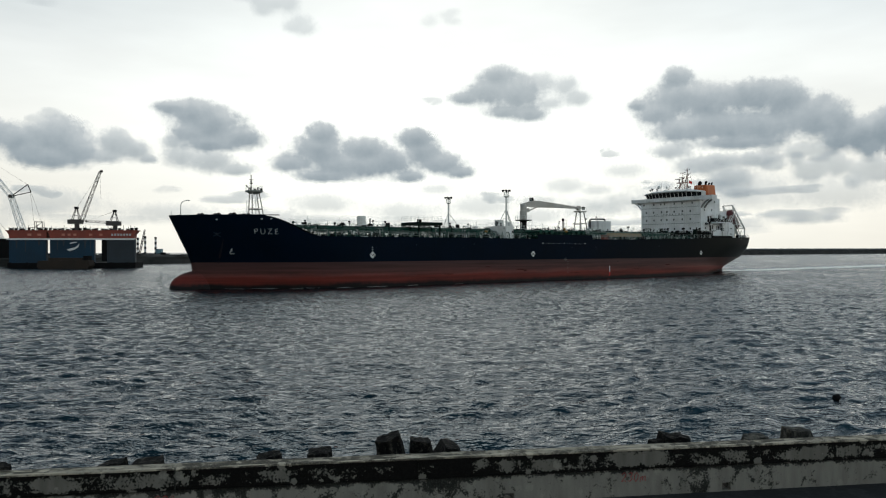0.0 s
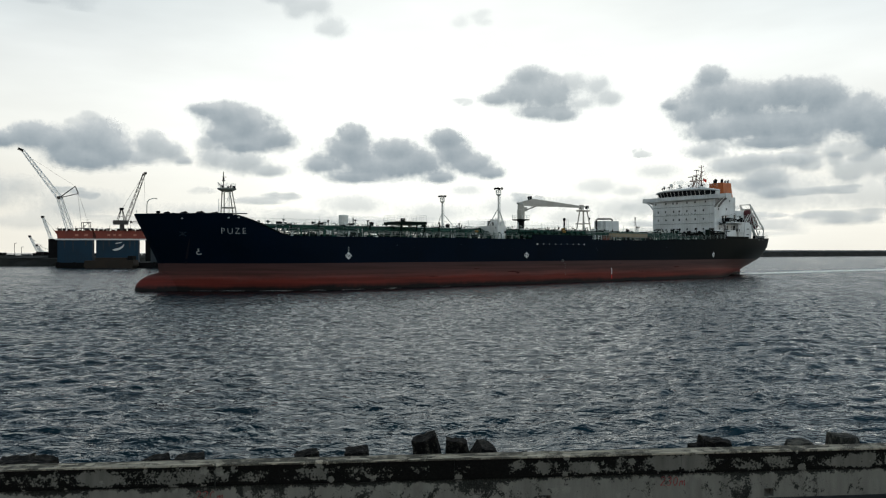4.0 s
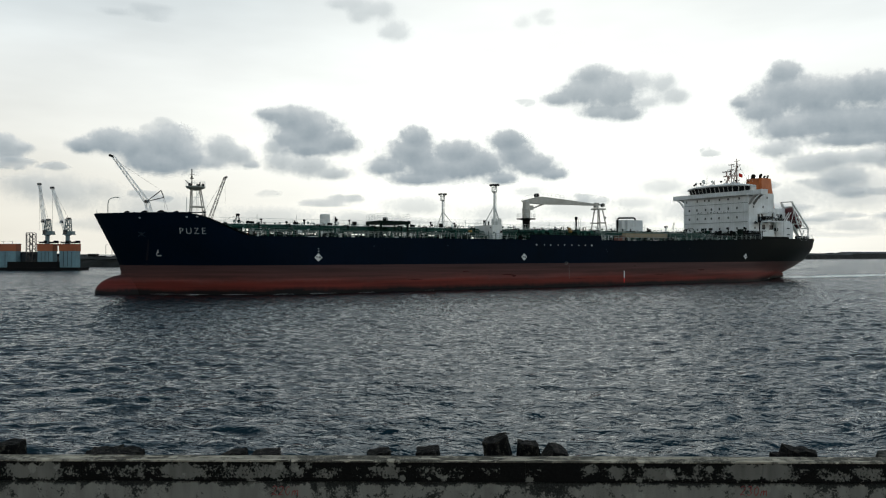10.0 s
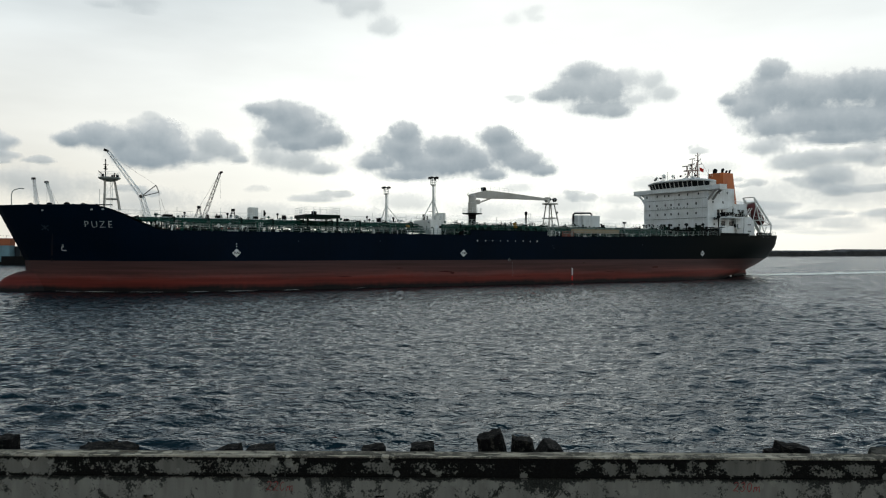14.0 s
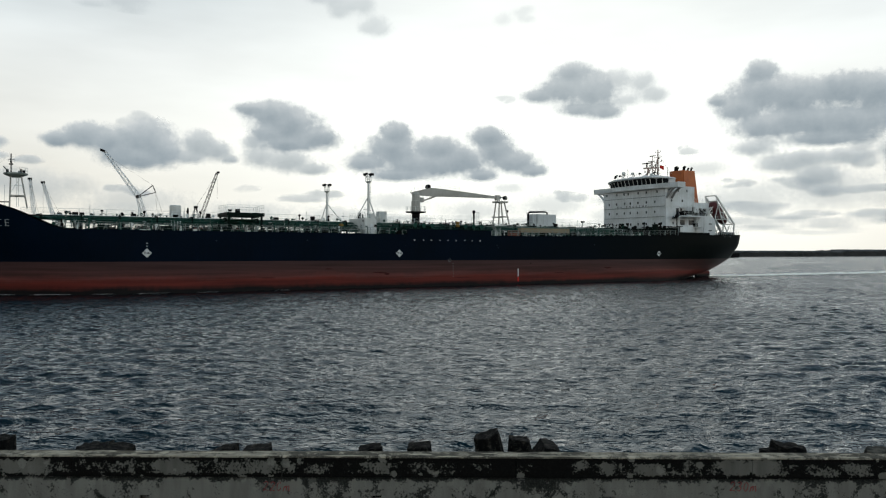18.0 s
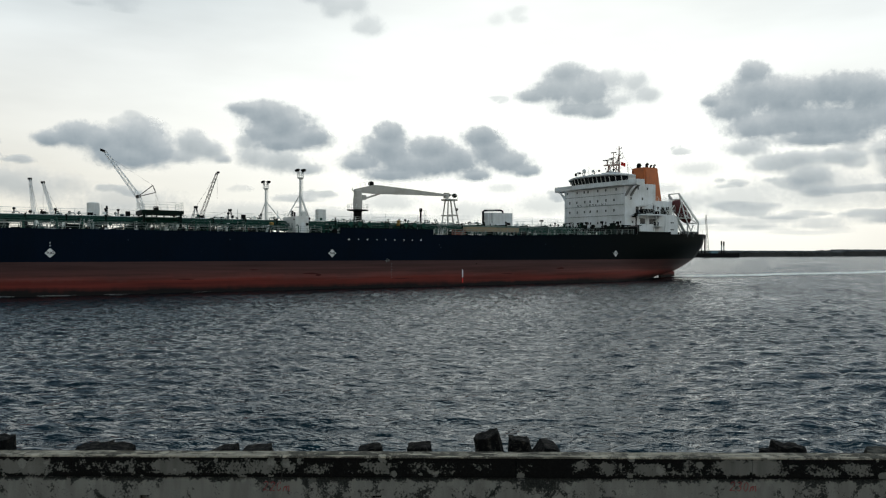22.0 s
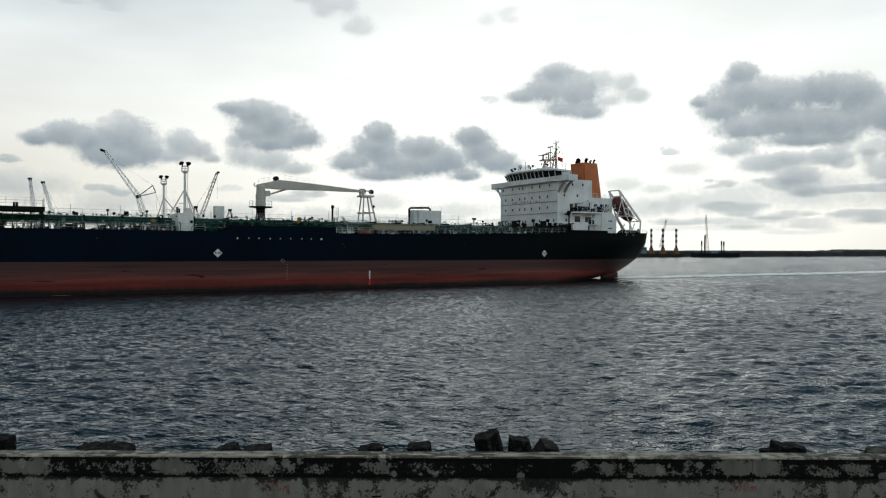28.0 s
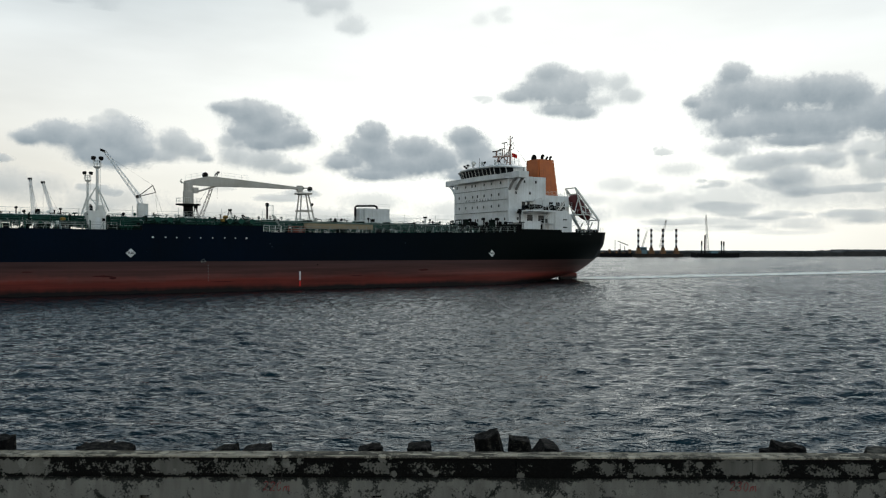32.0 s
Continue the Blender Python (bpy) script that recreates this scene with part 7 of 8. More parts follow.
for z in (17.6, 20.2):
    for p, q in (((-131.6, DY + 2, z), (-128.4, DY + 2, z)), ((-131.6, DY + 4, z), (-128.4, DY + 4, z)), ((-131.6, DY + 2, z), (-131.6, DY + 4, z)), ((-128.4, DY + 2, z), (-128.4, DY + 4, z))):
        rod(bm, p, q, 0.12, n=5)
rod(bm, (-131.6, DY + 2, 17.6), (-128.4, DY + 2, 20.2), 0.1, n=5)
rod(bm, (-134.2, DY + 2, 17.6), (-131.6, DY + 2, 17.6), 0.12, n=5)
part("frame_tower", bm, M_BLACK, dock)

rng11 = random.Random(47)
for k in range(34):
    x = -141 + k * 1.55 + rng11.uniform(-0.5, 0.5)
    part("deck_post", made(rod, (x, DY + 0.6, 16.45), (x, DY + 0.6, 16.9 + rng11.uniform(0.4, 1.8)), 0.09, n=5), M_CRANEDK if k % 2 else M_BLACK, dock)
for z in (16.95, 17.4):
    part("dock_rail", made(rod, (-141.5, DY - 0.6, z), (-89.0, DY - 0.6, z), 0.05, n=4), M_CRANEDK, dock)
for x0, w, h in ((-138.0, 0.5, 3.2), (-134.4, 0.35, 5.0), (-129.0, 0.6, 2.2), (-121.5, 0.4, 4.1), (-119.0, 0.5, 2.6), (-115.5, 0.4, 5.2), (-110.2, 0.6, 3.4), (-108.0, 0.3, 4.6)):
    part("rust_streak", made(prism, [(x0 - w, 12.3), (x0 + w, 12.3), (x0 + w * 0.4, 12.3 - h), (x0 - w * 0.3, 12.0 - h)], 1, DY - 0.03, DY + 0.01), M_DOCKGREY, dock, "dull grimy streak down the plating")

barge = thing("rusty_barge", "low rusty brown barge moored by the floating dock", "barge")
bm = bmesh.new()
prism(bm, [(-126.5, 1.0), (-125.0, -0.8), (-107.5, -0.8), (-105.5, 1.2), (-106.0, 3.6), (-126.0, 3.4)], 1, DY - 9, DY - 2)
part("barge_hull", bm, M_RUST, barge)
part("barge_cargo", made(box, -122.0, -109.0, DY - 8, DY - 3, 3.4, 4.6), M_RUST, barge)
part("barge_coaming", made(box, -108.4, -106.4, DY - 8, DY - 3, 3.5, 5.4), M_BLACK, barge)


def harbour_crane(name, x, y, z, top, tip, cab, mat, label, group="dock cranes", jib_from=None, width=1.5, boom=None):
    """Pedestal crane: post, machinery house, A-frame and lattice jib to its tip."""
    c = thing(name, label, "crane", group=group)
    part("pedestal", made(rod, (x, y, z), (x, y, cab), 1.0, n=10), M_CRANEDK, c)
    part("machinery_house", made(box, x - 3.4, x + 2.2, y - 1.6, y + 1.6, cab, cab + 1.9), M_CRANEDK, c)
    bm = bmesh.new()
    for dx, dy in ((-1.9, -1.1), (-1.9, 1.1), (1.1, -1.1), (1.1, 1.1)):
        rod(bm, (x + dx, y + dy, cab + 1.9), (x - 0.1 + dx * 0.15, y + dy * 0.3, top), 0.16, n=5)
    for u in (0.35, 0.65):
        rod(bm, (x - 1.9 + 1.5 * u, y - 1.1 + 0.8 * u, cab + 1.9 + (top - cab - 1.9) * u), (x + 1.1 - u, y - 1.1 + 0.8 * u, cab + 1.9 + (top - cab - 1.9) * u), 0.1, n=4)
    part("a_frame", bm, M_CRANEDK, c)
    part("sheave_head", made(box, x - 0.9, x + 0.6, y - 0.6, y + 0.6, top - 0.4, top + 0.6), M_BLACK, c)
    j0 = jib_from or (x + 1.8, y, cab + 1.2)
    bm = bmesh.new()
    lattice(bm, j0, tip, width, width * 0.55, max(6, int((Vector(tip) - Vector(j0)).length / 1.9)), 0.06, 0.11)
    part("jib", bm, mat, c, "lattice jib")
    part("jib_head", made(beam, tip, (tip[0] + (tip[0] - j0[0]) * 0.03 + 0.8, tip[1], tip[2] + 0.3), 0.8, 0.9), M_BLACK, c)
    bm = bmesh.new()
    rod(bm, (x - 0.1, y, top), tip, 0.05, n=4)
    part("stay_wire", bm, M_CRANEDK, c)
    part("hoist_wire", made(rod, tip, (tip[0] + 0.2, tip[1], tip[2] - 12), 0.04, n=4), M_CRANEDK, c)
    return c


harbour_crane("dock_crane", -114.2, DY + 2, 16.4, 26.2, (-104.6, DY + 2, 42.2), 19.3, M_CRANEDK, "dark pedestal crane with raised lattice jib on the dock")
harbour_crane("dock_crane", -98.4, DY + 2, 16.4, 24.9, (-110.6, DY + 2, 20.4), 18.6, M_CRANEDK, "dark pedestal crane with lowered jib on the dock", jib_from=(-100.2, DY + 2, 20.0), width=1.1)

big = thing("luffing_crane", "tall pale lattice tower crane with luffing jib", "crane", group="dock cranes")
foot, knee, tip = Vector((-142.3, 352, 16.2)), Vector((-147.3, 352, 32.2)), Vector((-163.6, 352, 54.0))
part("crane_base", made(box, -142.9, -139.0, 348, 354, -0.5, 16.4), M_BLACK, big)
part("tower", made(lattice, foot, knee, 2.4, 1.8, 13, 0.09, 0.17), M_CRANE, big)
part("jib", made(lattice, knee, tip, 1.9, 1.0, 20, 0.08, 0.15), M_CRANE, big)
part("jib_head", made(beam, tip, tip + Vector((-2.0, 0, 0.8)), 0.9, 1.1), M_BLACK, big, "dark jib head")
part("knee_joint", made(rod, knee + Vector((0, -1.2, 0)), knee + Vector((0, 1.2, 0)), 0.8, n=10), M_CRANEDK, big)
for dx, dz in ((7.0, 5.4), (8.4, 2.0)):
    part("back_strut", made(beam, knee, knee + Vector((dx, 0, dz)), 0.35, 0.35), M_CRANEDK, big)
part("back_strut", made(beam, knee + Vector((7.0, 0, 5.4)), knee + Vector((8.4, 0, 2.0)), 0.35, 0.35), M_CRANEDK, big)
bm = bmesh.new()
rod(bm, knee + Vector((7.0, 0, 5.4)), tip.lerp(knee, 0.1), 0.05, n=4)
rod(bm, knee + Vector((8.2, 0, 2.0)), foot + Vector((5, 0, 1)), 0.05, n=4)
rod(bm, knee + Vector((8.4, 0, 2.0)), (-133.0, 352, 16.4), 0.05, n=4)
part("pendant_wire", bm, M_CRANEDK, big)

for x0, z0, x1, z1, y in ((-159.0, 12.0, -163.4, 24.0, 372), (-185.6, 5.7, -189.8, 10.6, 425), (-188.4, 5.7, -193.6, 15.6, 425)):
    c = thing("crawler_crane", "distant dark crawler crane with lattice jib on the far quay", "crane", group="far cranes")
    part("crawler_body", made(box, x0 - 1, x0 + 5, y - 2, y + 2, 4.2, z0 + 1.5), M_BLACK, c)
    part("jib", made(lattice, (x0, y, z0), (x1, y, z1), 1.2, 0.7, 9, 0.08, 0.13), M_CRANE, c)
    part("jib_head", made(box, x1 - 0.7, x1 + 0.5, y - 0.5, y + 0.5, z1 - 0.4, z1 + 0.7), M_BLACK, c)
    part("stay_wire", made(rod, (x1, y, z1), (x0 + 4, y, z0 + 2.0), 0.05, n=4), M_BLACK, c)

D2 = 300.0
dock2 = thing("floating_dock", "pale blue floating dock with orange tops carrying two cranes", "floating dock", group="floating docks")
for x0, x1 in ((-169.7, -163.5), (-160.7, -153.8), (-196.0, -178.8)):
    part("wing_tower", made(box, x0, x1, D2 - 2, D2 + 1.5, 1.2, 8.0), M_DOCKPALE, dock2, "pale blue plated tower")
    part("tower_top", made(box, x0 - 0.15, x1 + 0.15, D2 - 2.15, D2 + 1.6, 8.0, 10.7), M_DOCKORANGE, dock2, "orange painted top")
    part("walk_edge", made(box, x0 - 0.3, x1 + 0.3, D2 - 2.3, D2 + 1.8, 10.7, 10.95), M_DOCKRED, dock2)
    for k in range(3):
        part("tower_rib", made(box, x0 + (x1 - x0) * (k + 1) / 4 - 0.08, x0 + (x1 - x0) * (k + 1) / 4 + 0.08, D2 - 2.08, D2 - 1.98, 1.6, 8.0), M_DOCKGREY, dock2)
    for k in range(4):
        part("deck_gear", made(box, x0 + k * 2.0, x0 + k * 2.0 + 1.2, D2 - 1, D2 + 1, 11.2, 11.8 + 0.5 * (k % 2)), M_BLACK, dock2)
part("pontoon", made(box, -230, -152.4, D2 - 3, D2 + 6, -1.2, 1.25), M_BLACK, dock2, "black pontoon at the waterline")
part("side_wall", made(box, -182.0, -166.0, D2 + 2.1, D2 + 5, 1.4, 7.7), M_DOCKGREY, dock2)
part("side_walk", made(box, -182.0, -160.5, D2 - 2.4, D2 + 2.0, 1.2, 3.6), M_BLACK, dock2)
for x in (-169.2, -167.6, -165.2, -163.9, -160.2, -158.9, -156.4, -154.6, -192.0, -188.4, -184.0, -180.2):
    part("deck_post", made(rod, (x, D2 - 1.8, 10.9), (x, D2 - 1.8, 12.1), 0.07, n=5), M_CRANEDK, dock2)
for x0, x1 in ((-169.7, -163.5), (-160.7, -153.8), (-196.0, -178.8)):
    part("dock_rail", made(rod, (x0, D2 - 1.9, 11.95), (x1, D2 - 1.9, 11.95), 0.05, n=4), M_CRANEDK, dock2)
bm = bmesh.new()
beam(bm, (-163.5, D2, 10.4), (-160.7, D2, 10.6), 1.2, 0.5)
part("catwalk", bm, M_DOCKRED, dock2)
bm = bmesh.new()
lattice(bm, (-173.5, D2, 2), (-173.5, D2, 15.4), 2.6, 2.6, 9, 0.13, 0.2)
for k in range(9):
    z = 2 + k * 1.7
    for s in (-1, 1):
        rod(bm, (-174.8, D2 + s * 1.3, z), (-172.2, D2 + s * 1.3, z), 0.1, n=4)
part("stair_tower", bm, M_CRANEDK, dock2, "dark scaffold stair tower")
M_TEAL = paint("teal_grey_crane_steel", (0.10, 0.15, 0.16), (0.05, 0.065, 0.07), 0.6, scale=0.5, fine=3.0, bump=0)


def tower_crane(x, tip, head):
    """Slim pedestal, slewing platform, lattice tower and a steep jib hinged low on the tower."""
    c = thing("dock_crane", "pale harbour crane with teal tower and steep lattice jib", "crane", group="dock cranes")
    y = D2
    part("pedestal", made(lathe, [(1.05, 10.9), (0.85, 11.8), (0.8, 14.2), (1.3, 14.7)], 12, (x, y, 0)), M_TEAL, c)
    part("slew_platform", made(box, x - 1.5, x + 2.7, y - 1.4, y + 1.4, 14.7, 15.0), M_TEAL, c)
    part("machinery_house", made(box, x + 0.5, x + 2.5, y - 1.2, y + 1.2, 15.0, 16.2), M_TEAL, c)
    part("cab", made(box, x - 1.3, x - 0.3, y - 1.3, y - 0.2, 15.0, 16.6), M_CRANEDK, c, "dark driver's cab")
    bm = bmesh.new()
    lattice(bm, (x + 0.1, y, 15.0), (x + 0.35, y, head), 2.3, 1.3, 6, 0.12, 0.2)
    for z in (16.8, 18.5, head):
        box(bm, x - 0.75, x + 1.25, y - 1.0, y + 1.0, z - 0.12, z + 0.1)
    part("tower", bm, M_TEAL, c)
    part("sheave_head", made(box, x - 0.4, x + 1.1, y - 0.5, y + 0.5, head, head + 0.7), M_CRANEDK, c)
    j0 = Vector((x - 0.9, y, 16.1))
    t = Vector(tip)
    part("jib", made(lattice, j0, t, 1.2, 0.7, 14, 0.06, 0.12), M_CRANE, c, "pale lattice jib")
    part("jib_head", made(box, t.x - 0.8, t.x + 0.6, y - 0.4, y + 0.4, t.z - 0.3, t.z + 0.6), M_BLACK, c)
    w = j0.lerp(t, 0.22)
    part("jib_weight", made(box, w.x - 1.0, w.x + 0.1, y - 0.5, y + 0.5, w.z - 0.6, w.z + 0.6), M_BLACK, c)
    part("hoist_wire", made(rod, t, (t.x + 0.1, y, t.z - 19), 0.04, n=4), M_CRANEDK, c)
    part("stay_wire", made(rod, (x + 0.3, y, head + 0.5), t, 0.04, n=4), M_CRANEDK, c)


tower_crane(-166.75, (-170.1, D2, 35.5), 20.6)
tower_crane(-158.3, (-164.7, D2, 34.0), 21.1)


def shore(name, line, width, label, seed, mat, top_mat):
    """A rough bank along a line of (x, y, height)."""
    bank = thing(name, label, "shore", kind="structure")
    rng = random.Random(seed)
    pts = []
    for (xa, ya, ha), (xb, yb, hb) in zip(line, line[1:]):
        n = max(2, int(math.hypot(xb - xa, yb - ya) / 6))
        pts += [(xa + (xb - xa) * k / n, ya + (yb - ya) * k / n, ha + (hb - ha) * k / n) for k in range(n)]
    pts.append(line[-1])
    for part_name, prof, m in (("rock_slope", ((-6, -1.0), (-3.0, 0.6), (-1.2, 0.38), (0.0, 0.74)), mat), ("bank_top", ((0.0, 0.72), (3.0, 0.98), (width, 1.0), (width + 3, -0.2)), top_mat)):
        bm = bmesh.new()
        prev = None
        for i, (x, y, h) in enumerate(pts):
            row = []
            for k, (d, f) in enumerate(prof):
                z = f * h if f > 0.7 or f < 0 else f * h * 0.8
                row.append(bm.verts.new((x + rng.uniform(-1.5, 1.5) * 0.6, y + d + rng.uniform(-0.8, 0.8), max(z, -2) + rng.uniform(-0.35, 0.35) * (0.6 if f >= 0.98 else 1.0))))
            if prev:
                for k in range(len(prof) - 1):
                    bm.faces.new((prev[k], row[k], row[k + 1], prev[k + 1]))
            prev = row
        part(part_name, bm, m, bank)
    return bank


shore("shore_harbour", [(-1500, 420, 6), (-420, 372, 5.5), (-230, 372, 5.3), (-158, 380, 5.2), (-100, 450, 5.4), (0, 640, 5.6), (140, 760, 6.0)], 60, "dark rocky harbour shore with a low flat top", 3, M_SHORE, M_SHORE)
shore("shore_breakwater", [(120, 800, 7.0), (200, 806, 7.2), (340, 860, 7.4), (480, 950, 7.5), (548, 1000, 7.6), (556, 1004, 9.6), (640, 1060, 9.8), (1100, 1300, 10), (3000, 2000, 11)], 40, "long dark stone breakwater on the horizon", 4, M_SHORE, M_SHORETOP)
rng = random.Random(8)
for k in range(26):
    x = -250 + k * 5.6 + rng.uniform(-2, 2)
    y = 384 if x < -158 else 392 + (x + 158) * 1.25
    ob = tagged(part("shore_block", made(box, 0, rng.uniform(2, 6), 0, 3, 0, rng.uniform(0.8, 2.0)), M_BLACK if k % 3 else M_SHORETOP, None), "dark low shed or container on the far quay", "shed", "sheds on the far quay")
    ob.matrix_basis = pose(x, y + 4, 4.9)
for k in range(9):
    ob = tagged(part("breakwater_block", made(box, 0, rng.uniform(2, 5), 0, 3, 0, rng.uniform(0.7, 1.6)), M_SHORETOP, None), "small grey block on the breakwater", "block", "blocks on the breakwater")
    ob.matrix_basis = pose(505 + k * 4.2 + rng.uniform(-1, 1), 985 + k * 2.8, 7.3)


def banded_leg(x, y, z0, z1, r, parent, bands=7):
    """A jack-up leg in black and white bands."""
    for k in range(bands):
        a, b = z0 + (z1 - z0) * k / bands, z0 + (z1 - z0) * (k + 1) / bands
        part("leg_band", made(rod, (x, y, a), (x, y, b), r if k % 2 else r * 1.02, n=10), M_MARK if k % 2 else M_BLACK, parent)


M_HOUSE = paint("weathered_ochre_steel", (0.17, 0.085, 0.035), (0.07, 0.04, 0.025), 0.75, scale=0.3, fine=2.0, amount=0.9, bump=0.01)
RY = 780.0
rx = lambda px: RY * (px - 784) / 1290
rig = thing("jackup_barge", "orange jack-up barge with four black and white banded legs", "barge", group="jack-up barges")
part("barge_hull", made(box, rx(1116), rx(1202), RY - 12, RY + 12, -1, 3.6), M_RUST, rig)
part("hull_band", made(box, rx(1116) - 0.2, rx(1202) + 0.2, RY - 12.2, RY + 12.2, 1.4, 3.7), M_RUST, rig)
for px in (1126.6, 1149.3, 1169.6, 1193.0):
    part("leg_house", made(box, rx(px) - 2.6, rx(px) + 2.6, RY - 10, RY - 4, 3.6, 7.2), M_HOUSE, rig, "orange jacking house")
    part("leg_house", made(box, rx(px) - 1.6, rx(px) + 1.6, RY - 9, RY - 5, 7.2, 9.8), M_HOUSE, rig)
    banded_leg(rx(px), RY - 7, 9.6, 30.0, 1.15, rig)
part("cabin", made(box, rx(1131), rx(1142), RY - 6, RY + 4, 3.6, 10.8), M_DOCKPALE, rig, "pale cabin block")
part("cabin_window_band", made(box, rx(1131.5), rx(1141.5), RY - 6.1, RY - 6, 8.2, 9.4), M_BLACK, rig)
part("jib", made(lattice, (rx(1136), RY, 9), (rx(1145), RY, 27.5), 1.6, 0.9, 9, 0.07, 0.12), M_CRANEDK, rig)
part("jib", made(lattice, (rx(1168), RY, 10), (rx(1179), RY, 40.0), 1.8, 1.0, 14, 0.07, 0.12), M_CRANEDK, rig)
part("conveyor", made(beam, (rx(1092), RY - 4, 17.0), (rx(1110), RY - 4, 12.5), 1.0, 0.8), M_CRANEDK, rig)
for px, z in ((1087, 18), (1096, 14), (1104, 12)):
    part("conveyor_post", made(rod, (rx(px), RY - 4, -0.5), (rx(px), RY - 4, z), 0.3), M_CRANEDK, rig)
part("loading_barge", made(box, rx(1060), rx(1118), RY - 6, RY + 6, -1, 4.2), M_BLACK, rig)
for k in range(9):
    part("barge_gear", made(box, rx(1064 + k * 6), rx(1067 + k * 6), RY - 5, RY, 4.2, 5.2 + 1.5 * (k % 3)), M_RUST if k % 2 else M_HOUSE, rig)

rig2 = thing("crane_barge", "dark crane barge with tall lattice boom and thin legs", "barge", group="jack-up barges")
part("barge_hull", made(box, rx(1228), rx(1302), RY - 10, RY + 10, -1, 4.5), M_BLACK, rig2)
part("boom", made(lattice, (rx(1253), RY, 5), (rx(1249), RY, 45.5), 2.0, 1.0, 18, 0.07, 0.12), M_CRANEDK, rig2)
part("leader", made(beam, (rx(1246), RY - 2, 4), (rx(1246.5), RY - 2, 24), 0.9, 1.4), M_BLACK, rig2)
for px, z in ((1240, 17.5), (1275, 17.5), (1279, 17.0)):
    banded_leg(rx(px), RY - 3, 3, z, 0.75, rig2, 3)
part("deck_house", made(box, rx(1255), rx(1268), RY - 5, RY + 3, 4.5, 7.0), M_DOCKPALE, rig2)

LY = 560.0
rig3 = thing("jackup_barge", "far jack-up barge with slender banded legs behind the shore", "barge", group="jack-up barges")
part("barge_hull", made(box, LY * math.tan(radians(-15.4)), LY * math.tan(radians(-12.9)), LY, LY + 14, -1, 5.8), M_BLACK, rig3)
for az, z in ((-14.88, 17.5), (-14.38, 18.8), (-13.67, 18.0)):
    banded_leg(LY * math.tan(radians(az)), LY + 4, 5, z, 0.75, rig3, 7)
part("jib", made(lattice, (LY * math.tan(radians(-14.75)), LY + 4, 6), (LY * math.tan(radians(-14.4)), LY + 4, 23.5), 1.1, 0.7, 9, 0.12, 0.18), M_CRANEDK, rig3)
part("deck_house", made(box, LY * math.tan(radians(-13.6)), LY * math.tan(radians(-13.25)), LY + 2, LY + 8, 5.8, 9.2), M_DOCKPALE, rig3)
for az, z in ((-25.4, 11.5), (-23.9, 10.5), (-25.0, 9.5)):
    lp = thing("lamp_post", "thin distant lamp post on the far quay", "lamp post", group="far lamp posts")
    part("post", made(rod, (392 * math.tan(radians(az)), 392, 4.5), (392 * math.tan(radians(az)), 392, z), 0.12), M_CRANEDK, lp)
    part("lamp_arm", made(rod, (392 * math.tan(radians(az)), 392, z), (392 * math.tan(radians(az)) + 1.2, 392, z + 0.2), 0.1), M_CRANEDK, lp)


# ---- foam that the ship leaves ----
def foam_material():
    m, n, l, bsdf = nodes_of("white_foam")
    bsdf.inputs["Base Color"].default_value = (0.80, 0.78, 0.72, 1)
    bsdf.inputs["Roughness"].default_value = 0.9
    uv = n.new("ShaderNodeUVMap")
    sep = n.new("ShaderNodeSeparateXYZ")
    l.new(uv.outputs[0], sep.inputs[0])
    co = n.new("ShaderNodeTexCoord")
    mp = n.new("ShaderNodeMapping")
    mp.inputs["Scale"].default_value = (0.18, 0.5, 1)
    l.new(co.outputs["Object"], mp.inputs["Vector"])
    nz = n.new("ShaderNodeTexNoise")
    nz.inputs["Scale"].default_value, nz.inputs["Detail"].default_value, nz.inputs["Roughness"].default_value = 1.0, 6.0, 0.65
    l.new(mp.outputs[0], nz.inputs["Vector"])

    def mth(op, a, b):
        k = n.new("ShaderNodeMath")
        k.operation = op
        for i, v in enumerate((a, b)):
            if isinstance(v, (int, float)):
                k.inputs[i].default_value = v
            else:
                l.new(v, k.inputs[i])
        return k.outputs[0]
    side = mth("SUBTRACT", 1.0, mth("ABSOLUTE", sep.outputs["Y"], 0.0))
    mr = n.new("ShaderNodeMapRange")
    mr.inputs["From Min"].default_value, mr.inputs["From Max"].default_value = 0.66, 0.95
    l.new(mth("ADD", mth("MULTIPLY", side, 0.55), nz.outputs["Fac"]), mr.inputs["Value"])
    l.new(mth("MULTIPLY", mr.outputs[0], sep.outputs["X"]), bsdf.inputs["Alpha"])
    return m


M_FOAM = foam_material()
WAKE = thing("ship_wake", "thin white foam of the ship's wake and bow wave", "foam", kind="stuff")


def foam_strip(name, line, strength):
    """line: x, y, half width along the strip; strength: how much foam at the start and the end."""
    verts, faces, uvs = [], [], []
    n = len(line)
    for i, (x, y, w) in enumerate(line):
        s = strength[0] + (strength[1] - strength[0]) * i / (n - 1)
        for v in (-1, 0, 1):
            verts.append((x, y + v * w, 0.15))
            uvs.append((s, v))
    for i in range(n - 1):
        for k in range(2):
            b = i * 3 + k
            faces.append((b, b + 3, b + 4, b + 1))
    me = bpy.data.meshes.new(name)
    me.from_pydata(verts, [], faces)
    lay = me.uv_layers.new(name="UVMap")
    for lp in me.loops:
        lay.data[lp.index].uv = uvs[lp.vertex_index]
    me.materials.append(M_FOAM)
    ob = new(name, me)
    ob.parent = WAKE
    return ob


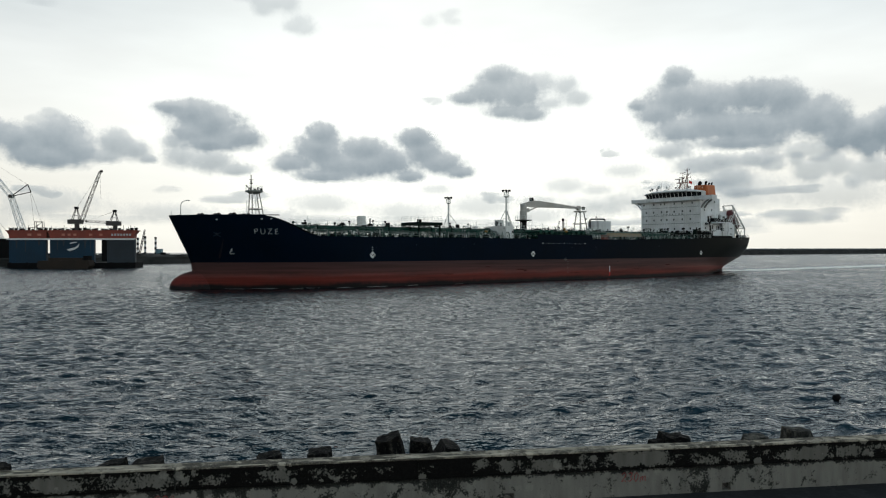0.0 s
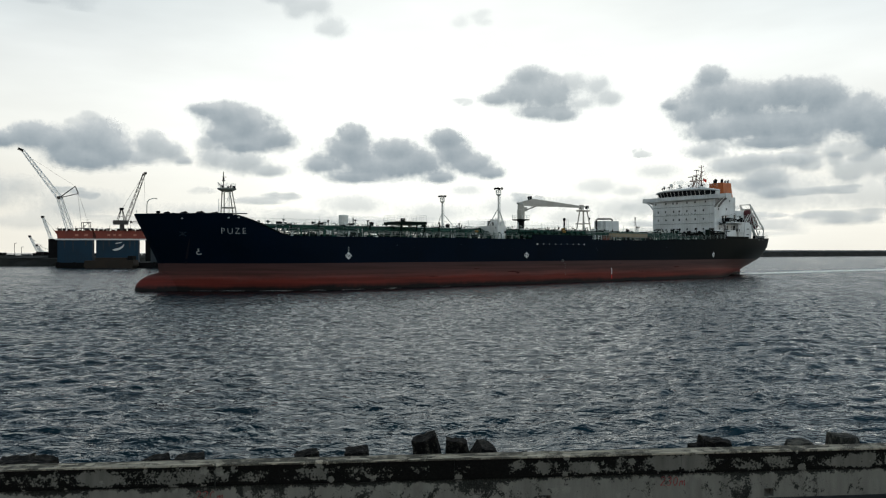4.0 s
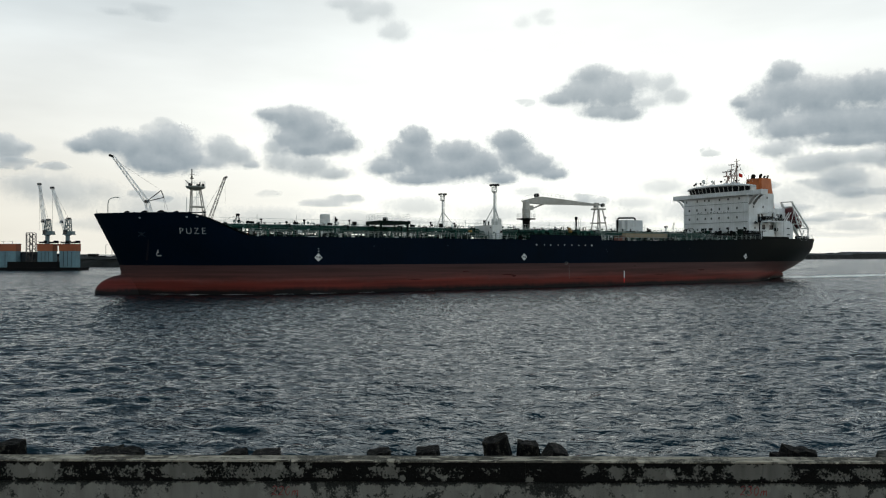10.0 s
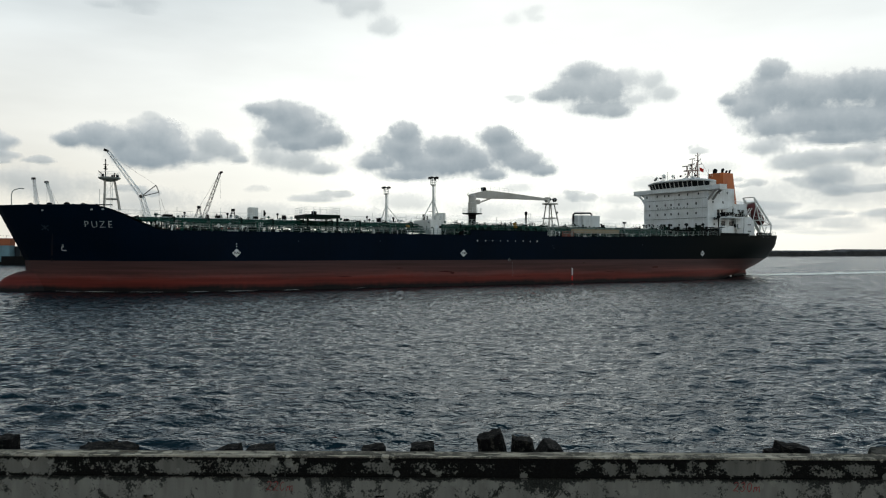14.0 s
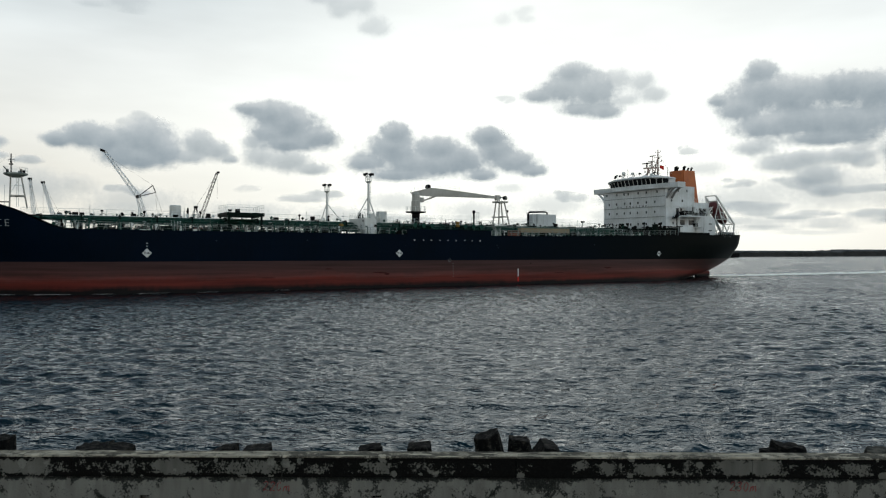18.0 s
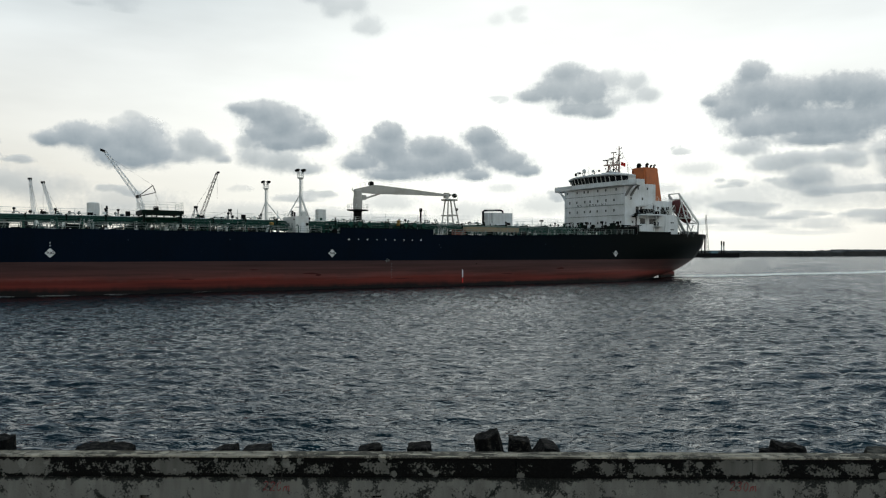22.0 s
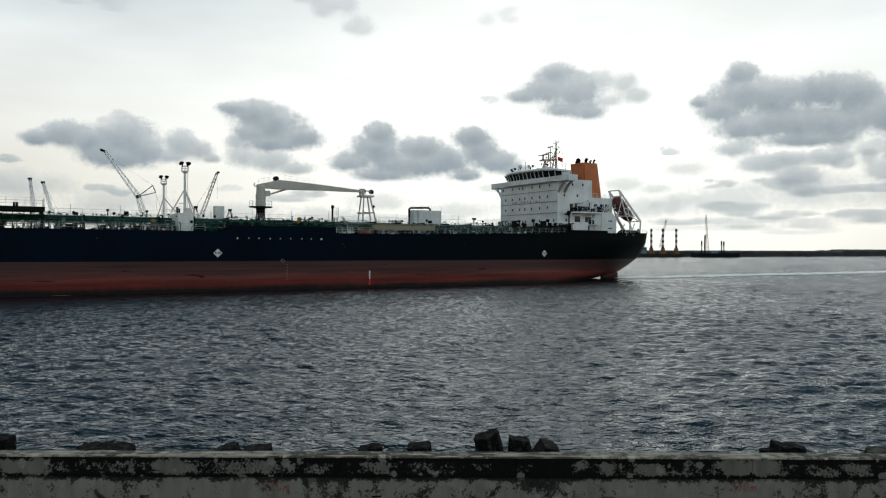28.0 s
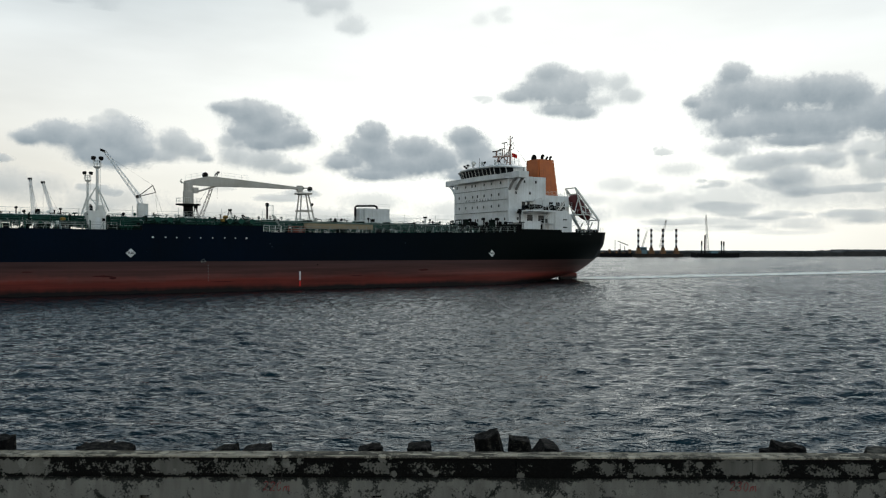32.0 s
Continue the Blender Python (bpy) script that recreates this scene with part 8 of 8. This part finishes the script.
foam_strip("stern_wake", [(-103 - k * 12, 2.0 + 0.3 * math.sin(k), 8.0 + min(k, 16) * 0.6) for k in range(60)], (1.35, 1.0))
rng = random.Random(17)
for a, n, off in ((70, 4, 0.5), (66, 5, 0.6), (60, 6, 0.6), (52, 4, 0.8), (46, 6, 0.8), (37, 4, 1.2), (24, 3, 0.9)):
    foam_strip("hull_foam", [(a - k * 0.9, half(a - k * 0.9, 0.2) + off + 0.12 * math.sin(k * 1.7 + a), 0.6 * math.sin(math.pi * (k + 0.3) / (n + 0.6))) for k in range(n + 1)], (0.9, 0.6))

# a dark lump afloat
bm = bmesh.new()
bmesh.ops.create_icosphere(bm, subdivisions=2, radius=1.0)
for v in bm.verts:
    p = v.co.copy()
    k = 1 + 0.35 * noise.noise(p * 1.7)
    v.co = Vector((p.x * 0.21 * k, p.y * 0.16 * k, p.z * (0.17 if p.x < 0.2 else 0.11) * k))
DEBRIS = tagged(part("floating_debris", bm, M_BLACK, None), "small dark lump of driftwood floating on the water", "driftwood")
DEBRIS.matrix_basis = pose(23.4, 31.9, 0.08)


# ---- clouds ----
def cloud_material():
    m, n, l, bsdf = nodes_of("grey_cloud")
    n.remove(bsdf)
    out = n["Material Output"]
    co = n.new("ShaderNodeTexCoord")

    def attr(name):
        k = n.new("ShaderNodeAttribute")
        k.attribute_name = name
        return k.outputs["Fac"]

    def noise_of(scale, detail, rough, stretch=1.0):
        mp = n.new("ShaderNodeMapping")
        mp.inputs["Scale"].default_value = (1, 1, stretch)
        l.new(co.outputs["Object"], mp.inputs["Vector"])
        k = n.new("ShaderNodeTexNoise")
        k.inputs["Scale"].default_value, k.inputs["Detail"].default_value, k.inputs["Roughness"].default_value = scale, detail, rough
        l.new(mp.outputs[0], k.inputs["Vector"])
        return k.outputs["Fac"]

    def mth(op, a, b, c=None, clamp=False):
        k = n.new("ShaderNodeMath")
        k.operation, k.use_clamp = op, clamp
        for i, v in enumerate((a, b, c)):
            if v is None:
                continue
            if isinstance(v, (int, float)):
                k.inputs[i].default_value = v
            else:
                l.new(v, k.inputs[i])
        return k.outputs[0]
    body, low, cover = attr("body"), attr("low"), attr("cover")
    puff = mth("SUBTRACT", noise_of(0.0095, 7.0, 0.6), 0.5)
    wide = mth("SUBTRACT", noise_of(0.0022, 3.0, 0.5), 0.5)
    d = mth("MULTIPLY_ADD", puff, 0.95, mth("MULTIPLY", body, 1.55))
    d = mth("MULTIPLY_ADD", mth("SUBTRACT", noise_of(0.026, 6.0, 0.65), 0.5), 0.85, d)
    d = mth("MULTIPLY_ADD", wide, 0.25, d)
    # crisp billows above, ragged fading skirts below
    span = mth("MULTIPLY_ADD", cover, -0.7, mth("MULTIPLY_ADD", low, 0.85, 1.25))
    alpha = mth("DIVIDE", mth("SUBTRACT", d, -0.20), span, clamp=True)
    sm = n.new("ShaderNodeMapRange")
    sm.interpolation_type = "SMOOTHSTEP"
    l.new(alpha, sm.inputs["Value"])
    alpha = mth("MULTIPLY", sm.outputs[0], cover, clamp=True)
    shade = mth("MULTIPLY_ADD", low, 0.85, mth("MULTIPLY_ADD", wide, 0.5, mth("MULTIPLY_ADD", d, 0.22, mth("MULTIPLY", puff, 0.40))))
    cr = n.new("ShaderNodeValToRGB")
    l.new(shade, cr.inputs["Fac"])
    e = cr.color_ramp.elements
    e[0].position, e[0].color = 0.0, (0.63, 0.67, 0.68, 1)
    e[1].position, e[1].color = 0.95, (0.27, 0.33, 0.37, 1)
    k = e.new(0.42)
    k.color = (0.43, 0.485, 0.515, 1)
    em = n.new("ShaderNodeEmission")
    l.new(cr.outputs["Color"], em.inputs["Color"])
    tr = n.new("ShaderNodeBsdfTransparent")
    mix = n.new("ShaderNodeMixShader")
    l.new(alpha, mix.inputs["Fac"])
    l.new(tr.outputs[0], mix.inputs[1])
    l.new(em.outputs[0], mix.inputs[2])
    l.new(mix.outputs[0], out.inputs["Surface"])
    return m


M_CLOUD = cloud_material()
CLOUDS = []


def cloud(lobes, density=1.0, label="soft-edged grey cumulus cloud in an overcast sky"):
    """lobes: bearing, height, half width, half height (degrees) of the billows that make up one cloud."""
    far = 4200 + len(CLOUDS) * 14
    if len(lobes) < 4:
        # small ones are torn into uneven shreds
        rg = random.Random(len(CLOUDS) + 100)
        lobes = [(az + rg.uniform(-0.75, 0.75) * wx, el + rg.uniform(-0.6, 0.6) * wy, wx * rg.uniform(0.35, 0.65), wy * rg.uniform(0.45, 0.8)) for az, el, wx, wy in lobes for _ in range(6)]
    L = np.array(lobes)
    a0, a1 = (L[:, 0] - 2.0 * L[:, 2]).min(), (L[:, 0] + 2.0 * L[:, 2]).max()
    e0, e1 = max(0.15, (L[:, 1] - 1.7 * L[:, 3]).min()), (L[:, 1] + 1.6 * L[:, 3]).max()
    nx, ny = max(8, int((a1 - a0) / 0.3)), max(6, int((e1 - e0) / 0.22))
    A, E = np.meshgrid(np.linspace(a0, a1, nx + 1), np.linspace(e0, e1, ny + 1))
    body, low, wsum = np.zeros_like(A), np.zeros_like(A), np.zeros_like(A)
    for az, el, wx, wy in lobes:
        u, v = (A - az) / wx, (E - el) / wy
        f = 1 - np.hypot(u, np.where(v < 0, v * 1.12, v))
        w = np.exp(5 * f)
        body += w
        low += w * np.clip(0.45 - 0.55 * v, 0, 1)
        wsum += w
    low, body = low / wsum, np.log(body) / 5
    edge = np.minimum(np.minimum(A - a0, a1 - A) / 0.5, np.minimum(E - e0 + 0.05, e1 - E) / 0.4)
    body = np.where(edge < 1, body - (1 - np.clip(edge, 0, 1)) * 1.5, body)
    ra, re = np.radians(A), np.radians(E)
    co = np.stack([far * np.sin(ra) * np.cos(re), far * np.cos(ra) * np.cos(re), far * np.sin(re) + 7], -1).reshape(-1, 3)
    i = (np.arange(ny)[:, None] * (nx + 1) + np.arange(nx)[None, :]).ravel()
    me = bpy.data.meshes.new("cloud")
    me.from_pydata(co.tolist(), [], np.stack([i, i + 1, i + nx + 2, i + nx + 1], -1).tolist())
    for name, val in (("body", body), ("low", low), ("cover", np.full_like(body, density))):
        me.attributes.new(name, "FLOAT", "POINT").data.foreach_set("value", val.ravel().astype(np.float32))
    me.materials.append(M_CLOUD)
    ob = tagged(new("cloud", me), label, "cloud", "drifting clouds", "stuff")
    CLOUDS.append(ob)
    return ob


cloud([(-28.15, 7.48, 1.24, 0.63), (-26.40, 7.79, 1.64, 1.11), (-24.78, 7.46, 1.46, 0.97), (-22.36, 7.76, 2.35, 1.72), (-22.82, 6.45, 2.49, 0.98), (-21.14, 7.01, 1.54, 1.41), (-24.05, 6.75, 1.48, 0.97)], 1.00)
cloud([(-22.44, 9.36, 1.29, 0.66), (-23.42, 8.90, 0.90, 0.49)], 0.45, "thin faint grey cloud in the overcast")
cloud([(-18.67, 7.62, 1.43, 1.26), (-17.43, 7.26, 1.37, 0.93), (-19.26, 6.69, 1.19, 0.67), (-16.45, 6.67, 0.73, 0.38)], 0.85)
cloud([(-14.81, 10.45, 1.66, 0.52), (-13.55, 10.09, 2.10, 1.12), (-12.08, 9.39, 2.63, 1.48), (-10.07, 8.52, 1.98, 1.05), (-13.55, 8.66, 1.51, 1.04), (-12.08, 7.95, 2.80, 0.78)], 1.00)
cloud([(-14.18, 6.95, 1.50, 1.03), (-12.29, 6.66, 2.46, 1.04), (-10.37, 6.10, 1.89, 0.52), (-14.81, 7.99, 1.08, 0.69)], 0.75)
cloud([(-3.86, 8.89, 1.24, 1.15), (-4.04, 7.68, 2.56, 1.42), (-6.24, 6.61, 1.93, 0.80), (-0.49, 7.78, 2.04, 1.16), (-1.60, 6.56, 3.91, 1.24), (1.37, 6.82, 2.04, 1.33), (2.83, 5.76, 1.60, 0.58), (-3.60, 5.76, 2.92, 0.58)], 1.00)
cloud([(3.32, 8.64, 1.68, 0.98), (3.85, 7.59, 1.86, 1.24), (5.35, 6.71, 2.20, 1.06), (6.94, 6.08, 1.49, 0.53)], 1.00)
cloud([(9.85, 13.42, 1.55, 0.88), (11.35, 11.91, 2.48, 1.74), (9.29, 12.19, 2.25, 1.23), (7.20, 11.75, 1.40, 0.57), (12.29, 10.49, 1.78, 0.70), (10.50, 10.68, 1.72, 0.61)], 0.90)
cloud([(13.26, 12.86, 1.35, 0.87), (15.06, 12.51, 1.24, 0.94), (15.97, 11.56, 1.40, 0.77), (13.89, 11.26, 1.26, 0.60)], 0.60)
cloud([(4.82, 11.63, 0.97, 0.40)], 0.35, "thin faint grey cloud in the overcast")
cloud([(23.44, 12.61, 1.27, 0.98), (23.44, 11.17, 2.47, 1.39), (21.85, 10.14, 1.92, 1.16), (25.65, 10.71, 2.39, 1.60), (28.41, 10.91, 2.14, 1.33), (30.67, 10.60, 1.85, 1.53), (25.65, 8.92, 4.20, 1.36), (29.16, 8.64, 2.72, 1.24), (32.60, 9.00, 2.47, 1.80), (23.63, 8.74, 2.39, 0.98), (27.78, 7.75, 3.49, 0.67), (20.46, 10.80, 0.94, 0.50)], 1.00)
cloud([(34.31, 8.29, 2.13, 1.84), (36.09, 7.66, 2.04, 1.73), (38.08, 7.05, 2.21, 1.68)], 1.00)
cloud([(22.88, 7.34, 1.89, 0.82), (24.63, 6.13, 1.91, 0.81), (26.55, 6.43, 2.00, 0.72), (27.08, 5.15, 1.84, 1.03), (27.51, 4.19, 1.47, 0.55), (28.75, 6.46, 1.58, 0.70)], 0.80)
cloud([(25.65, 4.81, 1.45, 0.56), (30.67, 7.32, 1.65, 0.61), (32.44, 6.74, 1.90, 0.75)], 0.60)
cloud([(18.60, 7.47, 0.96, 0.38), (18.00, 7.74, 0.56, 0.25)], 0.50)
cloud([(21.93, 4.87, 1.07, 0.37), (20.85, 5.23, 0.70, 0.29)], 0.55)
cloud([(29.84, 4.25, 1.94, 0.39), (31.81, 4.39, 1.61, 0.45)], 0.60)
cloud([(23.82, 2.94, 2.39, 0.53), (26.37, 2.48, 2.15, 0.36), (21.93, 3.39, 1.53, 0.37)], 0.60)
cloud([(30.50, 2.69, 1.98, 0.38), (32.76, 2.33, 1.89, 0.37)], 0.50)
cloud([(9.63, 4.12, 1.30, 0.48), (8.98, 4.57, 0.69, 0.26)], 0.55)
cloud([(-10.37, 4.02, 2.41, 0.52), (-9.08, 4.39, 1.21, 0.39)], 0.60)
cloud([(-24.05, 4.30, 1.11, 0.45), (-22.93, 3.97, 0.90, 0.37)], 0.55)
cloud([(-15.22, 4.54, 0.99, 0.43), (-3.60, 2.23, 2.66, 0.40)], 0.30, "thin faint grey cloud in the overcast")
cloud([(7.02, 2.53, 2.63, 0.40), (19.60, 1.98, 1.82, 0.34)], 0.30, "thin faint grey cloud in the overcast")
cloud([(30.43, 6.27, 1.46, 0.77), (32.57, 5.72, 2.22, 1.05), (35.34, 5.18, 2.38, 1.24)], 0.65)
cloud([(-30.35, 6.09, 1.32, 0.42), (-32.16, 6.09, 1.58, 0.52)], 0.7)
cloud([(-32.94, 7.14, 2.18, 1.12), (-35.36, 6.76, 2.35, 1.30)], 0.9)
cloud([(-6.90, 17.62, 2.10, 1.32), (-8.30, 18.44, 2.61, 0.88), (-5.68, 16.86, 1.32, 0.62)], 0.4, "thin faint grey cloud in the overcast")
cloud([(5.48, 17.76, 1.50, 0.88)], 0.25, "thin faint grey cloud in the overcast")
cloud([(-24.47, 17.03, 2.42, 0.73)], 0.3, "thin faint grey cloud in the overcast")
cloud([(-29.05, 4.18, 3.38, 1.32), (-25.92, 2.35, 4.29, 0.80)], 0.3, "thin faint grey cloud in the overcast")
cloud([(-3.47, 2.44, 4.42, 0.49), (3.63, 2.26, 3.98, 0.49), (10.19, 2.06, 3.02, 0.35)], 0.3, "thin faint grey cloud in the overcast")
cloud([(-19.13, 2.14, 3.95, 0.50)], 0.28, "thin faint grey cloud in the overcast")
cloud([(20.12, 1.71, 4.32, 0.38), (26.50, 1.39, 3.93, 0.36)], 0.3, "thin faint grey cloud in the overcast")
cloud([(18.73, 3.49, 2.00, 0.84)], 0.3, "thin faint grey cloud in the overcast")
cloud([(17.0, 3.2, 3.2, 1.1), (22.5, 3.6, 4.2, 1.5), (28.0, 4.0, 4.6, 1.7), (34.0, 3.8, 4.6, 1.5)], 0.46, "wide thin grey wash of cloud low over the horizon")
cloud([(-30.0, 4.4, 4.0, 1.4), (-23.0, 3.4, 4.4, 1.2), (-15.0, 2.8, 4.4, 0.9), (-8.0, 2.6, 4.0, 0.8)], 0.44, "wide thin grey wash of cloud low over the horizon")
cloud([(15.0, 5.0, 2.2, 0.8), (19.5, 6.0, 2.0, 0.7), (13.0, 3.8, 2.0, 0.6), (17.4, 4.6, 1.4, 0.5)], 0.42, "thin faint grey cloud in the overcast")
cloud([(-4.0, 3.6, 3.2, 0.9), (2.5, 3.0, 3.4, 0.9), (8.5, 3.4, 3.2, 1.1), (13.0, 2.6, 2.6, 0.8), (5.0, 4.8, 1.8, 0.5)], 0.42, "wide thin grey wash of cloud low over the horizon")
cloud([(25.0, 2.0, 4.0, 0.5), (31.0, 2.4, 4.0, 0.6), (19.0, 2.2, 2.6, 0.4)], 0.5, "wide thin grey wash of cloud low over the horizon")


def motions():
    rows = [(t, pose(x, y, 0, 0, 0, rz)) for t, x, y, rz in SHIP_PATH]
    walk(SHIP, rows)
    walk(WAKE, rows)
    walk(WATER, [(0.0, pose(0, 0, 0)), (16.0, pose(-6, -11, 0)), (32.0, pose(-12, -22, 0))])
    walk(DEBRIS, [(0.0, pose(23.4, 31.9, 0.08)), (3.0, pose(23.2, 31.35, 0.10, 0, 8, 25)), (16.0, pose(22.3, 29.0, 0.08, 0, 0, 60)), (32.0, pose(21.3, 27.0, 0.08, 0, 0, 90))])
    for c in CLOUDS:
        walk(c, [(t, pose(0, 0, 0, 0, 0, 0.127 * (t - 19))) for t in (0.0, 16.0, 32.0)])


motions()
